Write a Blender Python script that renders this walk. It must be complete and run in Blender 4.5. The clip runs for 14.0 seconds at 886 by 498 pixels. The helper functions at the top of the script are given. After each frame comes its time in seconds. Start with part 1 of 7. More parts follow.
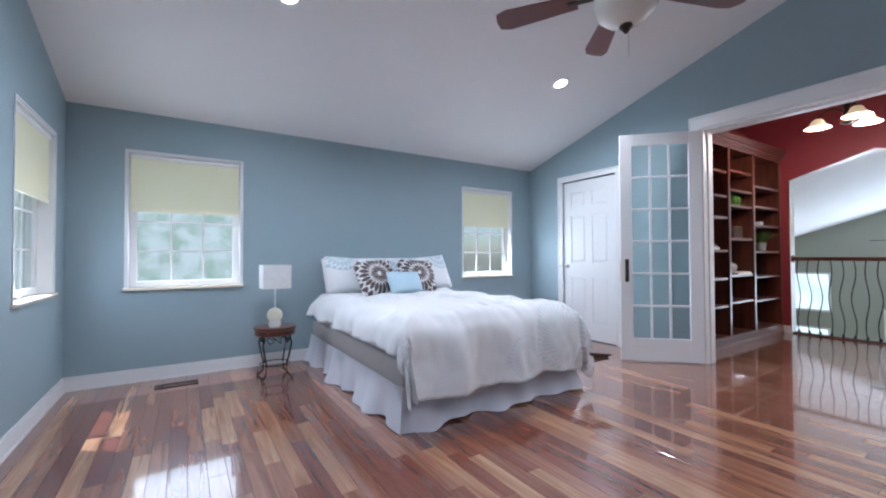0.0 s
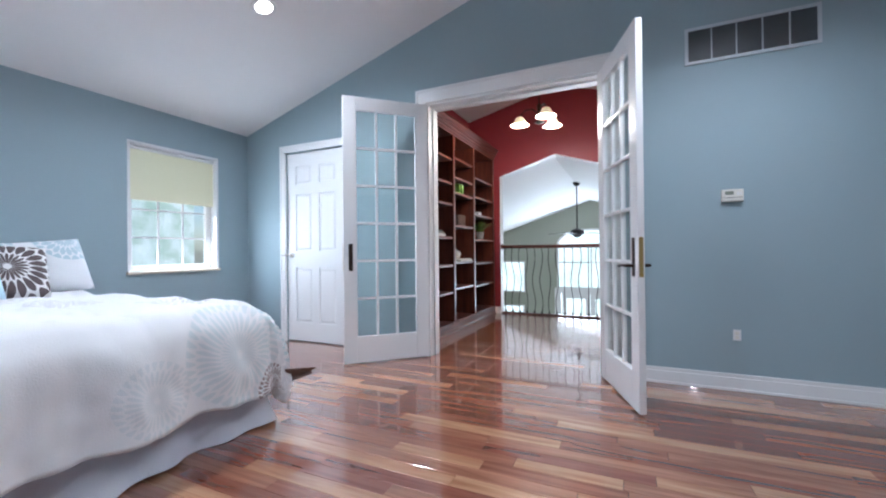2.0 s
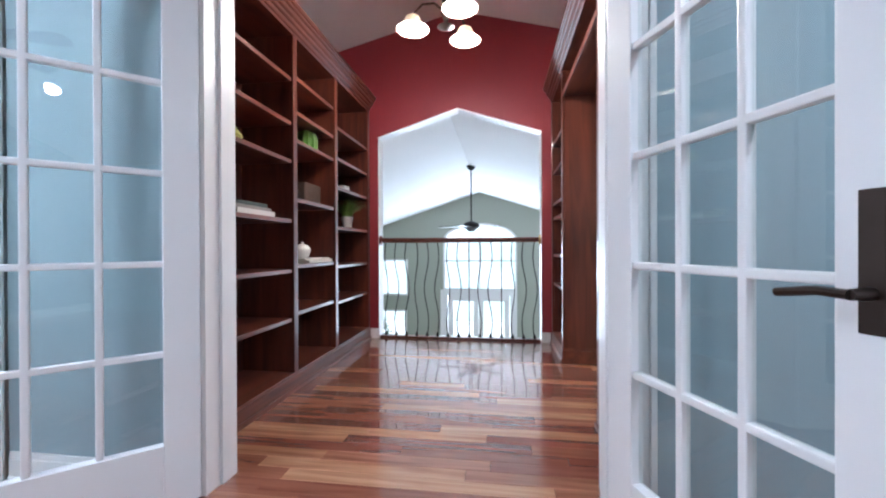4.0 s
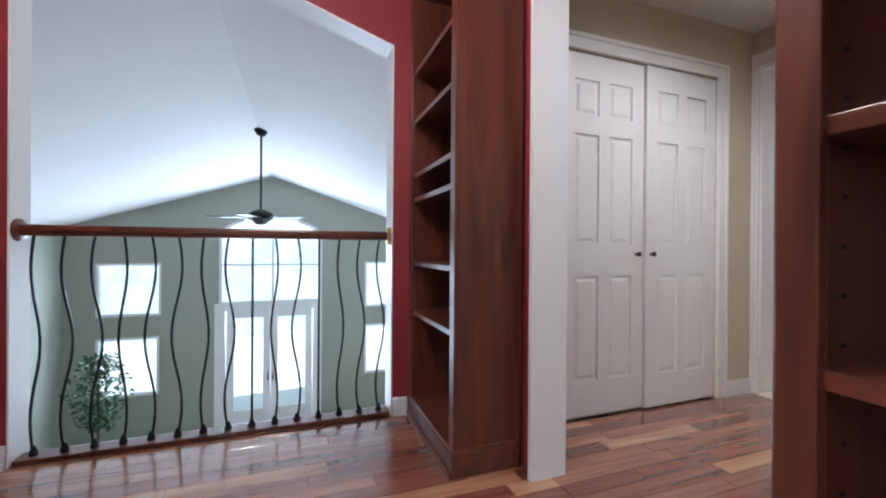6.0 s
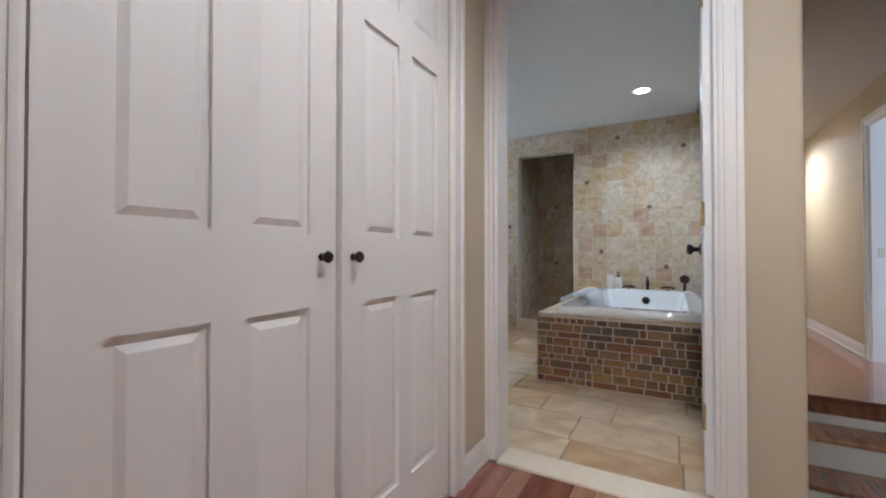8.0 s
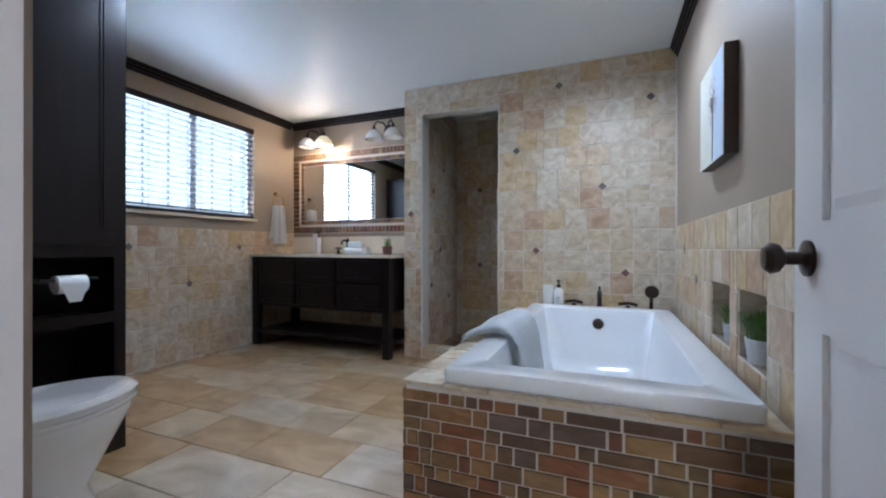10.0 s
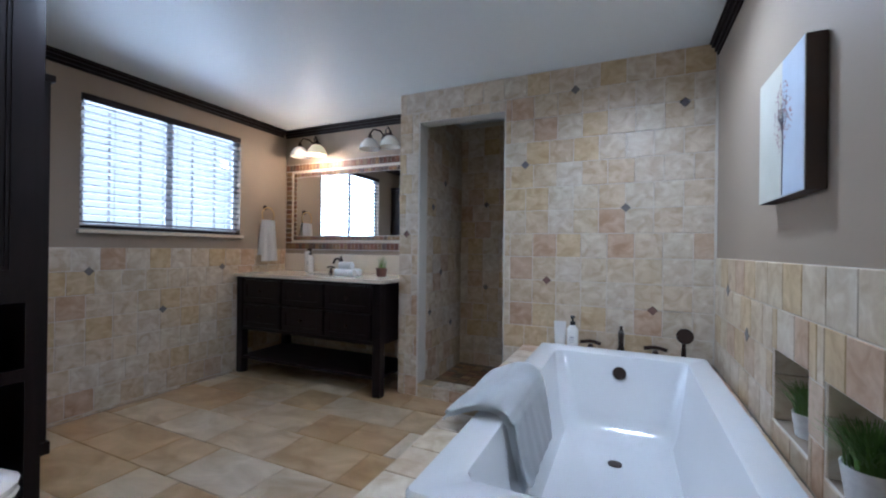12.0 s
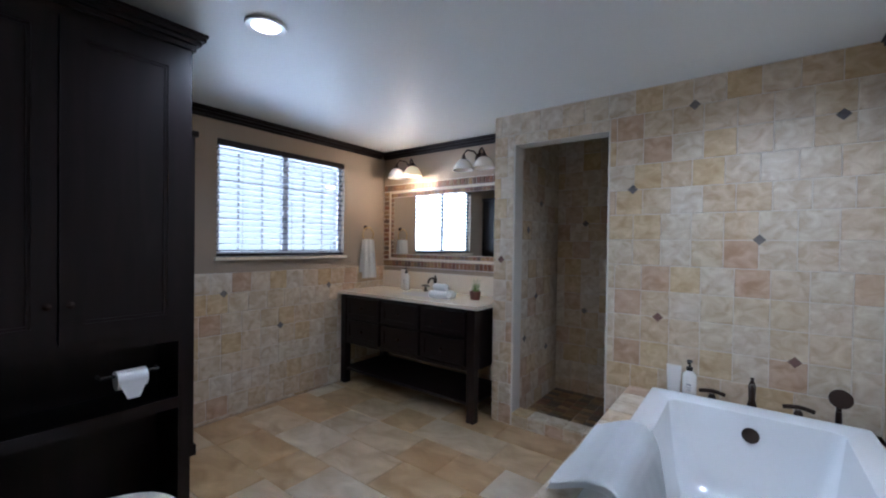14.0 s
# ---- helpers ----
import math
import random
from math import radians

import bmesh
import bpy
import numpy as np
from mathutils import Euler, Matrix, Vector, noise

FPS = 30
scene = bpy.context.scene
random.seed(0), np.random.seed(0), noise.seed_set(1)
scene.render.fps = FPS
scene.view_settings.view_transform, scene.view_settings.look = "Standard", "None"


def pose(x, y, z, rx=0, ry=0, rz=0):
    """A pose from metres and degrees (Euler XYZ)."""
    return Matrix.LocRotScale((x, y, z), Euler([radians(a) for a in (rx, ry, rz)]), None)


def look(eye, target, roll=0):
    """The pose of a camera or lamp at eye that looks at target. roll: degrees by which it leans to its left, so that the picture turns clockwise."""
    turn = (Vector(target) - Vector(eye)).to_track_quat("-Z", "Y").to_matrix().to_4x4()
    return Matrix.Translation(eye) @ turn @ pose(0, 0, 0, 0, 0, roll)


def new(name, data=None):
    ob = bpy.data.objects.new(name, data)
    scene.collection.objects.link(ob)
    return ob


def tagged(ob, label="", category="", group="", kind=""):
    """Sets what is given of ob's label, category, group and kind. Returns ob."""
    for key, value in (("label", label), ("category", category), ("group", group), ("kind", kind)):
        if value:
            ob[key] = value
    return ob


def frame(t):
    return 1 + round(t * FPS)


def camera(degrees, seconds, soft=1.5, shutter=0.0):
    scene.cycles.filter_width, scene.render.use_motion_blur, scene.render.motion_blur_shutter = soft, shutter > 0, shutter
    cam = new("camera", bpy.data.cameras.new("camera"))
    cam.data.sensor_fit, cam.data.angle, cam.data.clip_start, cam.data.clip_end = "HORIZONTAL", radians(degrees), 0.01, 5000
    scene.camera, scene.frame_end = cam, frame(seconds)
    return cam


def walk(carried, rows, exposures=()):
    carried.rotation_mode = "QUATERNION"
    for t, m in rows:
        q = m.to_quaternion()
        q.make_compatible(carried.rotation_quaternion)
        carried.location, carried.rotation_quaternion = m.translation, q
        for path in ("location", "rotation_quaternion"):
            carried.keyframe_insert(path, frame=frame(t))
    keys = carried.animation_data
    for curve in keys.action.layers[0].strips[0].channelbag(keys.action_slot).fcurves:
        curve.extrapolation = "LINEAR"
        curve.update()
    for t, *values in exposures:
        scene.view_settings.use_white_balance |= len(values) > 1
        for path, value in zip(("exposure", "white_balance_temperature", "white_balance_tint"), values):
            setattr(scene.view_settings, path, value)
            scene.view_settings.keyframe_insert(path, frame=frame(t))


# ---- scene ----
cam = camera(95.2, 14.0, soft=2.1)
PATH = [
    (0, (0.021, 1.035, 1.061), (1.096, 2.72, 1.099), -0.2),
    (0.5, (0.114, 1.029, 1.007), (1.425, 2.538, 1.054), -0.3),
    (1, (0.332, 1.056, 1.001), (1.843, 2.366, 1.037), -0.5),
    (1.5, (0.624, 1.177, 0.983), (2.305, 2.261, 1.002), -0.6),
    (2, (1.015, 1.328, 0.962), (2.828, 2.172, 0.972), -0.6),
    (2.5, (1.449, 1.481, 0.958), (3.34, 2.131, 0.956), -0.6),
    (2.7, (1.629, 1.537, 0.939), (3.539, 2.13, 0.94), -0.5),
    (4.8, (3.712, 2.041, 0.944), (5.711, 2.091, 0.93), 0.0),
    (5, (3.893, 2.061, 0.951), (5.892, 2.037, 0.939), 0.1),
    (5.5, (4.346, 2.083, 0.945), (6.322, 1.778, 0.935), 0.3),
    (6, (4.767, 2.003, 0.949), (6.646, 1.317, 0.944), 0.4),
    (6.5, (5.127, 1.856, 0.914), (6.845, 0.834, 0.937), 0.5),
    (7, (5.436, 1.603, 0.923), (6.944, 0.29, 0.951), 0.1),
    (7.5, (5.665, 1.253, 0.926), (6.911, -0.311, 0.956), -0.0),
    (8, (5.845, 0.843, 0.928), (6.843, -0.89, 0.954), 0.0),
    (8.5, (5.925, 0.413, 0.958), (6.764, -1.402, 0.988), -0.2),
    (10.8, (6.101, -1.161, 0.981), (6.842, -3.018, 0.973), 0.3),
    (11, (6.106, -1.191, 1.028), (6.845, -3.05, 1.019), 0.4),
    (11.5, (6.085, -1.231, 1.102), (6.853, -3.078, 1.104), 0.5),
    (12, (6.085, -1.24, 1.159), (6.911, -3.061, 1.162), 0.7),
    (12.5, (6.095, -1.248, 1.226), (7.014, -3.024, 1.216), 0.7),
    (13, (6.109, -1.246, 1.278), (7.13, -2.966, 1.266), 0.9),
    (13.5, (6.127, -1.258, 1.342), (7.24, -2.92, 1.323), 0.9),
    (14, (6.147, -1.252, 1.392), (7.348, -2.852, 1.369), 0.8),
]
walk(cam, [(t, look(eye, target, roll)) for t, eye, target, roll in PATH], exposures=[(0, 0.05, 5650, 12), (1.5, 0.2, 5650, 10), (2.5, 0.35, 5600, 10), (5, 0.58, 5400, 10), (5.5, 0.55, 5400, 10), (6, 0.24, 5400, 10), (7.5, 0.15, 5600, 10), (8.5, 0.34, 5400, 10), (11, 0.14, 5000, 11), (14, -0.06, 5100, 13)])
# ---- world and lights ----
world = bpy.data.worlds.new("world")
scene.world = world
world.use_nodes = True
wn = world.node_tree.nodes
sky = wn.new("ShaderNodeTexSky")
sky.sky_type, sky.sun_disc = "NISHITA", False
sky.sun_elevation, sky.sun_rotation = radians(62), radians(-75)
wn["Background"].inputs["Strength"].default_value = 0.12
world.node_tree.links.new(sky.outputs[0], wn["Background"].inputs["Color"])


def lamp(name, kind, m, energy, color=(1, 1, 1), size=0.1, size_y=None, angle=None):
    data = bpy.data.lights.new(name, kind)
    data.energy, data.color = energy, color
    if kind == "AREA":
        data.size = size
        if size_y:
            data.shape, data.size_y = "RECTANGLE", size_y
    elif kind == "SUN":
        data.angle = angle
    else:
        data.shadow_soft_size = size
        if kind == "SPOT":
            data.spot_size, data.spot_blend = angle, 0.8
    ob = new(name, data)
    ob.matrix_world = m
    return ob


DAY = (0.86, 0.93, 1.0)
WARM = (1.0, 0.80, 0.58)
SUN_FROM = Vector((-0.38, 0.27, 1.0)).normalized()
lamp("sun", "SUN", look(SUN_FROM * 30, (0, 0, 0)), 5.0, (1.0, 0.95, 0.88), angle=radians(0.5))
# daylight in the window openings, and one added fill in the side room
lamp("window_light", "AREA", look((0.04, 5.44, 1.12), (0.04, 0, 0.3)), 6.5, DAY, 0.82, 0.62)
lamp("window_light", "AREA", look((3.52, 5.44, 1.12), (3.2, 0, 0.3)), 14, DAY, 0.75, 0.55)
lamp("window_light", "AREA", look((-0.86, 4.66, 1.12), (4, 3.2, 0.3)), 8, DAY, 0.75, 0.6)
lamp("window_light", "AREA", look((14.25, 2.5, -1.5), (7, 2.4, 0.2)), 78, DAY, 2.0, 2.4)
lamp("window_light", "AREA", look((14.25, 2.5, 0.5), (7, 2.4, 0.8)), 84, DAY, 2.0, 1.5)
lamp("window_light", "AREA", look((14.25, 5.06, -0.7), (7, 3.4, 0)), 42, DAY, 1.0, 2.4)
lamp("window_light", "AREA", look((14.25, -0.1, -0.7), (7, 1.6, 0)), 42, DAY, 1.0, 2.4)
lamp("window_light", "AREA", look((9.485, -3.315, 1.73), (6.5, -3.315, 1.73)), 32, DAY, 1.14, 0.84)
# unseen fill aimed out of the side-room doorway; no window stands here
lamp("window_light", "AREA", look((2.2, -3.9, 1.2), (4.4, -3.7, 1.0)), 65, DAY, 1.2, 1.5)
# recessed ceiling lights, chandelier, sconces
# the pair at y 0.62 is unseen, added to fill the bedroom
DOWN = [(3.18, 3.785, 2.791), (0.585, 3.80, 2.787), (3.18, 0.62, 2.722), (0.585, 0.62, 2.722)]
for p in DOWN:
    lamp("downlight", "SPOT", look((p[0], p[1], p[2] - 0.03), (p[0], p[1] * 0.9 + 0.2, 0)), 112 if p[1] > 2 else 80, (0.95, 0.97, 1.0), 0.07, angle=radians(165))
for dx, dy in ((0.0, 0.22), (0.19, -0.11), (-0.19, -0.11)):
    lamp("chandelier_light", "POINT", pose(5.55 + dx, 2.24 + dy, 2.36), 24, (1.0, 0.88, 0.74), 0.06)
BATH_DOWN = [(7.955, -2.264, 2.395), (6.10, -3.17, 2.395)]
for p in BATH_DOWN:
    lamp("downlight", "SPOT", look((p[0], p[1], p[2] - 0.03), (p[0], p[1], 0)), 36 if p[0] > 7 else 54, (0.92, 0.96, 1.0), 0.08, angle=radians(165))
NOOK_DOWN = [(5.75, 0.1, 2.395), (4.92, -5.65, 2.395)]
for p in NOOK_DOWN:
    lamp("downlight", "SPOT", look((p[0], p[1], p[2] - 0.03), (p[0], p[1], 0)), 62 if p[1] > 0 else 120, (1.0, 0.94, 0.87), 0.08, angle=radians(168))
lamp("sconce_light", "POINT", pose(8.90, -4.30, 2.06), 12, (1.0, 0.70, 0.44), 0.05)

# ---- materials ----


def mat(name, color, rough=0.5, metal=0.0, vary=0.08, scale=6.0, bump=0.0, bump_scale=60.0, coat=0.0, color2=None, spread=0.0, spec=None, emit=None):
    """Principled surface; vary: large soft value changes; color2: second tone mixed by noise; spread: change from piece to piece."""
    m = bpy.data.materials.new(name)
    m.use_nodes = True
    nt = m.node_tree
    b = nt.nodes["Principled BSDF"]
    b.inputs["Roughness"].default_value, b.inputs["Metallic"].default_value = rough, metal
    if coat:
        b.inputs["Coat Weight"].default_value, b.inputs["Coat Roughness"].default_value = coat, 0.08
    if spec is not None:
        b.inputs["Specular IOR Level"].default_value = spec
    tc = nt.nodes.new("ShaderNodeTexCoord")
    n = nt.nodes.new("ShaderNodeTexNoise")
    n.inputs["Scale"].default_value, n.inputs["Detail"].default_value = scale, 6
    nt.links.new(tc.outputs["Object"], n.inputs["Vector"])
    mix = nt.nodes.new("ShaderNodeMix")
    mix.data_type = "RGBA"
    a = tuple(c * (1 - vary) for c in color)
    z = color2 or tuple(min(1, c * (1 + vary)) for c in color)
    mix.inputs[6].default_value, mix.inputs[7].default_value = (*a, 1), (*z, 1)
    nt.links.new(n.outputs["Fac"], mix.inputs[0])
    out = mix.outputs[2]
    if spread:
        info = nt.nodes.new("ShaderNodeObjectInfo")
        geo = nt.nodes.new("ShaderNodeNewGeometry")
        add = nt.nodes.new("ShaderNodeMath")
        add.operation = "ADD"
        nt.links.new(info.outputs["Random"], add.inputs[0])
        nt.links.new(geo.outputs["Random Per Island"], add.inputs[1])
        fr = nt.nodes.new("ShaderNodeMath")
        fr.operation = "FRACT"
        nt.links.new(add.outputs[0], fr.inputs[0])
        mr = nt.nodes.new("ShaderNodeMapRange")
        mr.inputs[3].default_value, mr.inputs[4].default_value = 1 - spread, 1 + spread
        nt.links.new(fr.outputs[0], mr.inputs[0])
        hs = nt.nodes.new("ShaderNodeHueSaturation")
        nt.links.new(mr.outputs[0], hs.inputs["Value"])
        nt.links.new(out, hs.inputs["Color"])
        out = hs.outputs[0]
    nt.links.new(out, b.inputs["Base Color"])
    if bump:
        n2 = nt.nodes.new("ShaderNodeTexNoise")
        n2.inputs["Scale"].default_value, n2.inputs["Detail"].default_value = bump_scale, 4
        nt.links.new(tc.outputs["Object"], n2.inputs["Vector"])
        bp = nt.nodes.new("ShaderNodeBump")
        bp.inputs["Strength"].default_value, bp.inputs["Distance"].default_value = bump, 0.01
        nt.links.new(n2.outputs["Fac"], bp.inputs["Height"])
        nt.links.new(bp.outputs[0], b.inputs["Normal"])
    if emit:
        b.inputs["Emission Color"].default_value, b.inputs["Emission Strength"].default_value = (*emit[0], 1), emit[1]
    return m


def grain(name, dark, light, rough=0.3, stretch=(14, 1.2, 14), coat=0.0, tones=None, bump=0.05, gloss=0.1, spec=0.5):
    """Wood or layered stone: noise stretched along one axis, with a tone of its own for each piece."""
    m = bpy.data.materials.new(name)
    m.use_nodes = True
    nt = m.node_tree
    b = nt.nodes["Principled BSDF"]
    b.inputs["Roughness"].default_value, b.inputs["Specular IOR Level"].default_value = rough, spec
    if coat:
        b.inputs["Coat Weight"].default_value, b.inputs["Coat Roughness"].default_value, b.inputs["Coat IOR"].default_value = coat, gloss, 1.55
    tc = nt.nodes.new("ShaderNodeTexCoord")
    info = nt.nodes.new("ShaderNodeObjectInfo")
    geo = nt.nodes.new("ShaderNodeNewGeometry")
    add = nt.nodes.new("ShaderNodeMath")
    add.operation = "ADD"
    nt.links.new(info.outputs["Random"], add.inputs[0])
    nt.links.new(geo.outputs["Random Per Island"], add.inputs[1])
    fr = nt.nodes.new("ShaderNodeMath")
    fr.operation = "FRACT"
    nt.links.new(add.outputs[0], fr.inputs[0])
    mp = nt.nodes.new("ShaderNodeMapping")
    mp.inputs["Scale"].default_value = stretch
    off = nt.nodes.new("ShaderNodeCombineXYZ")
    mul = nt.nodes.new("ShaderNodeMath")
    mul.operation = "MULTIPLY"
    mul.inputs[1].default_value = 37.0
    nt.links.new(fr.outputs[0], mul.inputs[0])
    for k in range(3):
        nt.links.new(mul.outputs[0], off.inputs[k])
    nt.links.new(off.outputs[0], mp.inputs["Location"])
    nt.links.new(tc.outputs["Object"], mp.inputs["Vector"])
    n = nt.nodes.new("ShaderNodeTexNoise")
    n.inputs["Scale"].default_value, n.inputs["Detail"].default_value, n.inputs["Distortion"].default_value = 1.6, 7, 0.8
    nt.links.new(mp.outputs[0], n.inputs["Vector"])
    ramp = nt.nodes.new("ShaderNodeValToRGB")
    ramp.color_ramp.elements[0].position, ramp.color_ramp.elements[1].position = 0.3, 0.72
    ramp.color_ramp.elements[0].color, ramp.color_ramp.elements[1].color = (*dark, 1), (*light, 1)
    nt.links.new(n.outputs["Fac"], ramp.inputs[0])
    out = ramp.outputs[0]
    if tones:
        tr = nt.nodes.new("ShaderNodeValToRGB")
        tr.color_ramp.interpolation = "CONSTANT"
        els = tr.color_ramp.elements
        els[0].color = (*tones[0], 1)
        els[1].position, els[1].color = 1 / len(tones), (*tones[1], 1)
        for k, c in enumerate(tones[2:], 2):
            els.new(k / len(tones)).color = (*c, 1)
        nt.links.new(fr.outputs[0], tr.inputs[0])
        mx = nt.nodes.new("ShaderNodeMix")
        mx.data_type, mx.blend_type = "RGBA", "MULTIPLY"
        mx.inputs[0].default_value = 1.0
        nt.links.new(out, mx.inputs[6])
        nt.links.new(tr.outputs[0], mx.inputs[7])
        out = mx.outputs[2]
    nt.links.new(out, b.inputs["Base Color"])
    bp = nt.nodes.new("ShaderNodeBump")
    bp.inputs["Strength"].default_value, bp.inputs["Distance"].default_value = bump, 0.004
    nt.links.new(n.outputs["Fac"], bp.inputs["Height"])
    nt.links.new(bp.outputs[0], b.inputs["Normal"])
    return m


def clear_glass(name, rough=0.0):
    m = bpy.data.materials.new(name)
    m.use_nodes = True
    nt = m.node_tree
    nt.nodes.remove(nt.nodes["Principled BSDF"])
    t, g, mix, f = (nt.nodes.new("ShaderNode" + k) for k in ("BsdfTransparent", "BsdfGlossy", "MixShader", "LayerWeight"))
    t.inputs[0].default_value = (0.93, 0.96, 0.95, 1)
    g.inputs["Roughness"].default_value = rough
    pw, ml = nt.nodes.new("ShaderNodeMath"), nt.nodes.new("ShaderNodeMath")
    pw.operation, ml.operation = "POWER", "MULTIPLY_ADD"
    pw.inputs[1].default_value, ml.inputs[1].default_value, ml.inputs[2].default_value = 4.0, 0.4, 0.08
    nt.links.new(f.outputs["Facing"], pw.inputs[0])
    nt.links.new(pw.outputs[0], ml.inputs[0])
    nt.links.new(ml.outputs[0], mix.inputs[0])
    nt.links.new(t.outputs[0], mix.inputs[1])
    nt.links.new(g.outputs[0], mix.inputs[2])
    nt.links.new(mix.outputs[0], nt.nodes["Material Output"].inputs[0])
    return m


def glow(name, color, strength):
    m = bpy.data.materials.new(name)
    m.use_nodes = True
    nt = m.node_tree
    nt.nodes.remove(nt.nodes["Principled BSDF"])
    e = nt.nodes.new("ShaderNodeEmission")
    e.inputs[0].default_value, e.inputs[1].default_value = (*color, 1), strength
    nt.links.new(e.outputs[0], nt.nodes["Material Output"].inputs[0])
    return m


def outdoors(name, low, high, scale, strength):
    m = glow(name, high, strength)
    nt = m.node_tree
    tc, n, r = (nt.nodes.new("ShaderNode" + k) for k in ("TexCoord", "TexNoise", "ValToRGB"))
    n.inputs["Scale"].default_value, n.inputs["Detail"].default_value = scale, 8
    r.color_ramp.elements[0].position, r.color_ramp.elements[1].position = 0.38, 0.62
    r.color_ramp.elements[0].color, r.color_ramp.elements[1].color = (*low, 1), (*high, 1)
    nt.links.new(tc.outputs["Object"], n.inputs["Vector"])
    nt.links.new(n.outputs["Fac"], r.inputs[0])
    nt.links.new(r.outputs[0], nt.nodes["Emission"].inputs[0])
    return m


BLUE = mat("blue_wall_paint", (0.31, 0.400, 0.440), 0.6, vary=0.05, scale=1.5, bump=0.06, bump_scale=220)
WHITE = mat("white_trim_paint", (0.80, 0.80, 0.80), 0.35, vary=0.03, scale=3, bump=0.02, bump_scale=40)
CREAM = mat("cream_door_paint", (0.78, 0.75, 0.72), 0.4, vary=0.03, scale=3, bump=0.02, bump_scale=60)
CEIL = mat("ceiling_paint", (0.81, 0.80, 0.80), 0.7, vary=0.03, scale=1.5, bump=0.05, bump_scale=180)
BATHCEIL = mat("bath_ceiling_paint", (0.72, 0.76, 0.76), 0.50, vary=0.03, scale=1.2, bump=0.03, bump_scale=120)
RED = mat("red_wall_paint", (0.26, 0.030, 0.040), 0.5, vary=0.07, scale=2, bump=0.06, bump_scale=200)
BEIGE = mat("beige_wall_paint", (0.55, 0.47, 0.34), 0.6, vary=0.05, scale=2, bump=0.05, bump_scale=200)
TAUPE = mat("taupe_wall_paint", (0.33, 0.265, 0.195), 0.55, vary=0.05, scale=2, bump=0.05, bump_scale=200)
OLIVE = mat("olive_wall_paint", (0.35, 0.37, 0.31), 0.6, vary=0.05, scale=1, bump=0.04, bump_scale=150)
BRIGHTBLUE = mat("bright_blue_paint", (0.07, 0.30, 0.62), 0.6, vary=0.05)
CHERRY = grain("cherry_wood", (0.055, 0.016, 0.011), (0.160, 0.043, 0.024), 0.32, (9, 9, 0.9), coat=0.25)
CHERRYX = grain("cherry_wood_level", (0.065, 0.019, 0.013), (0.185, 0.053, 0.030), 0.28, (0.9, 9, 9), coat=0.35)
ESPRESSO = grain("espresso_wood", (0.006, 0.0035, 0.0035), (0.014, 0.008, 0.008), 0.36, (10, 10, 1), spec=0.28)
PLANK = grain("brazilian_hardwood", (0.55, 0.42, 0.36), (1.0, 0.95, 0.9), 0.22, (16, 1.1, 4), coat=1.0, gloss=0.045,
              tones=[(0.30, 0.12, 0.078), (0.38, 0.18, 0.115), (0.25, 0.088, 0.060), (0.50, 0.28, 0.17), (0.33, 0.145, 0.094), (0.40, 0.20, 0.13), (0.56, 0.34, 0.21), (0.28, 0.105, 0.072)])
GAP = mat("dark_gap", (0.03, 0.015, 0.01), 0.8)
TRAV = grain("travertine", (0.66, 0.57, 0.45), (1.0, 1.0, 0.98), 0.42, (8, 8, 10), bump=0.16,
             tones=[(0.687, 0.588, 0.441), (0.717, 0.647, 0.537), (0.666, 0.548, 0.393), (0.727, 0.666, 0.575), (0.666, 0.539, 0.345), (0.626, 0.489, 0.355), (0.707, 0.607, 0.47), (0.596, 0.441, 0.316), (0.717, 0.657, 0.546), (0.687, 0.598, 0.45), (0.727, 0.657, 0.556), (0.656, 0.519, 0.316), (0.707, 0.627, 0.498), (0.697, 0.607, 0.479)])
FLOORTILE = grain("travertine_floor", (0.58, 0.50, 0.38), (1.0, 0.99, 0.97), 0.30, (2.2, 3.4, 3), bump=0.10, coat=0.15,
                  tones=[(0.66, 0.50, 0.31), (0.72, 0.60, 0.44), (0.58, 0.41, 0.23), (0.74, 0.66, 0.54), (0.62, 0.44, 0.24), (0.70, 0.58, 0.42), (0.76, 0.69, 0.58)])
SLATE = grain("slate", (0.50, 0.45, 0.40), (1.0, 1.0, 1.0), 0.42, (6, 6, 14), bump=0.35,
              tones=[(0.27, 0.115, 0.055), (0.19, 0.115, 0.06), (0.36, 0.21, 0.09), (0.14, 0.085, 0.055), (0.38, 0.24, 0.10), (0.21, 0.085, 0.045), (0.30, 0.19, 0.09), (0.16, 0.115, 0.085), (0.31, 0.15, 0.065), (0.24, 0.165, 0.075)])
GROUT = mat("grout", (0.66, 0.62, 0.55), 0.8, vary=0.08, scale=20)
DARKGROUT = mat("floor_grout", (0.27, 0.20, 0.14), 0.8, vary=0.08, scale=20)
BRONZE = mat("oil_rubbed_bronze", (0.045, 0.030, 0.024), 0.35, 0.8, vary=0.2, scale=20)
IRON = mat("black_iron", (0.025, 0.022, 0.022), 0.45, 0.6, vary=0.2, scale=30)
NICKEL = mat("satin_nickel", (0.55, 0.52, 0.48), 0.3, 0.9)
BRASS = mat("brass", (0.55, 0.38, 0.15), 0.3, 0.9)
ACRYLIC = mat("white_acrylic", (0.80, 0.82, 0.83), 0.08, vary=0.01, coat=0.5)
CERAMIC = mat("white_ceramic", (0.80, 0.78, 0.74), 0.12, vary=0.02, coat=0.4)
LINEN = mat("white_linen", (0.78, 0.78, 0.80), 0.85, vary=0.04, scale=8, bump=0.25, bump_scale=160)
SKIRT = mat("bed_skirt_cotton", (0.68, 0.68, 0.74), 0.9, vary=0.05, scale=10, bump=0.2, bump_scale=140)
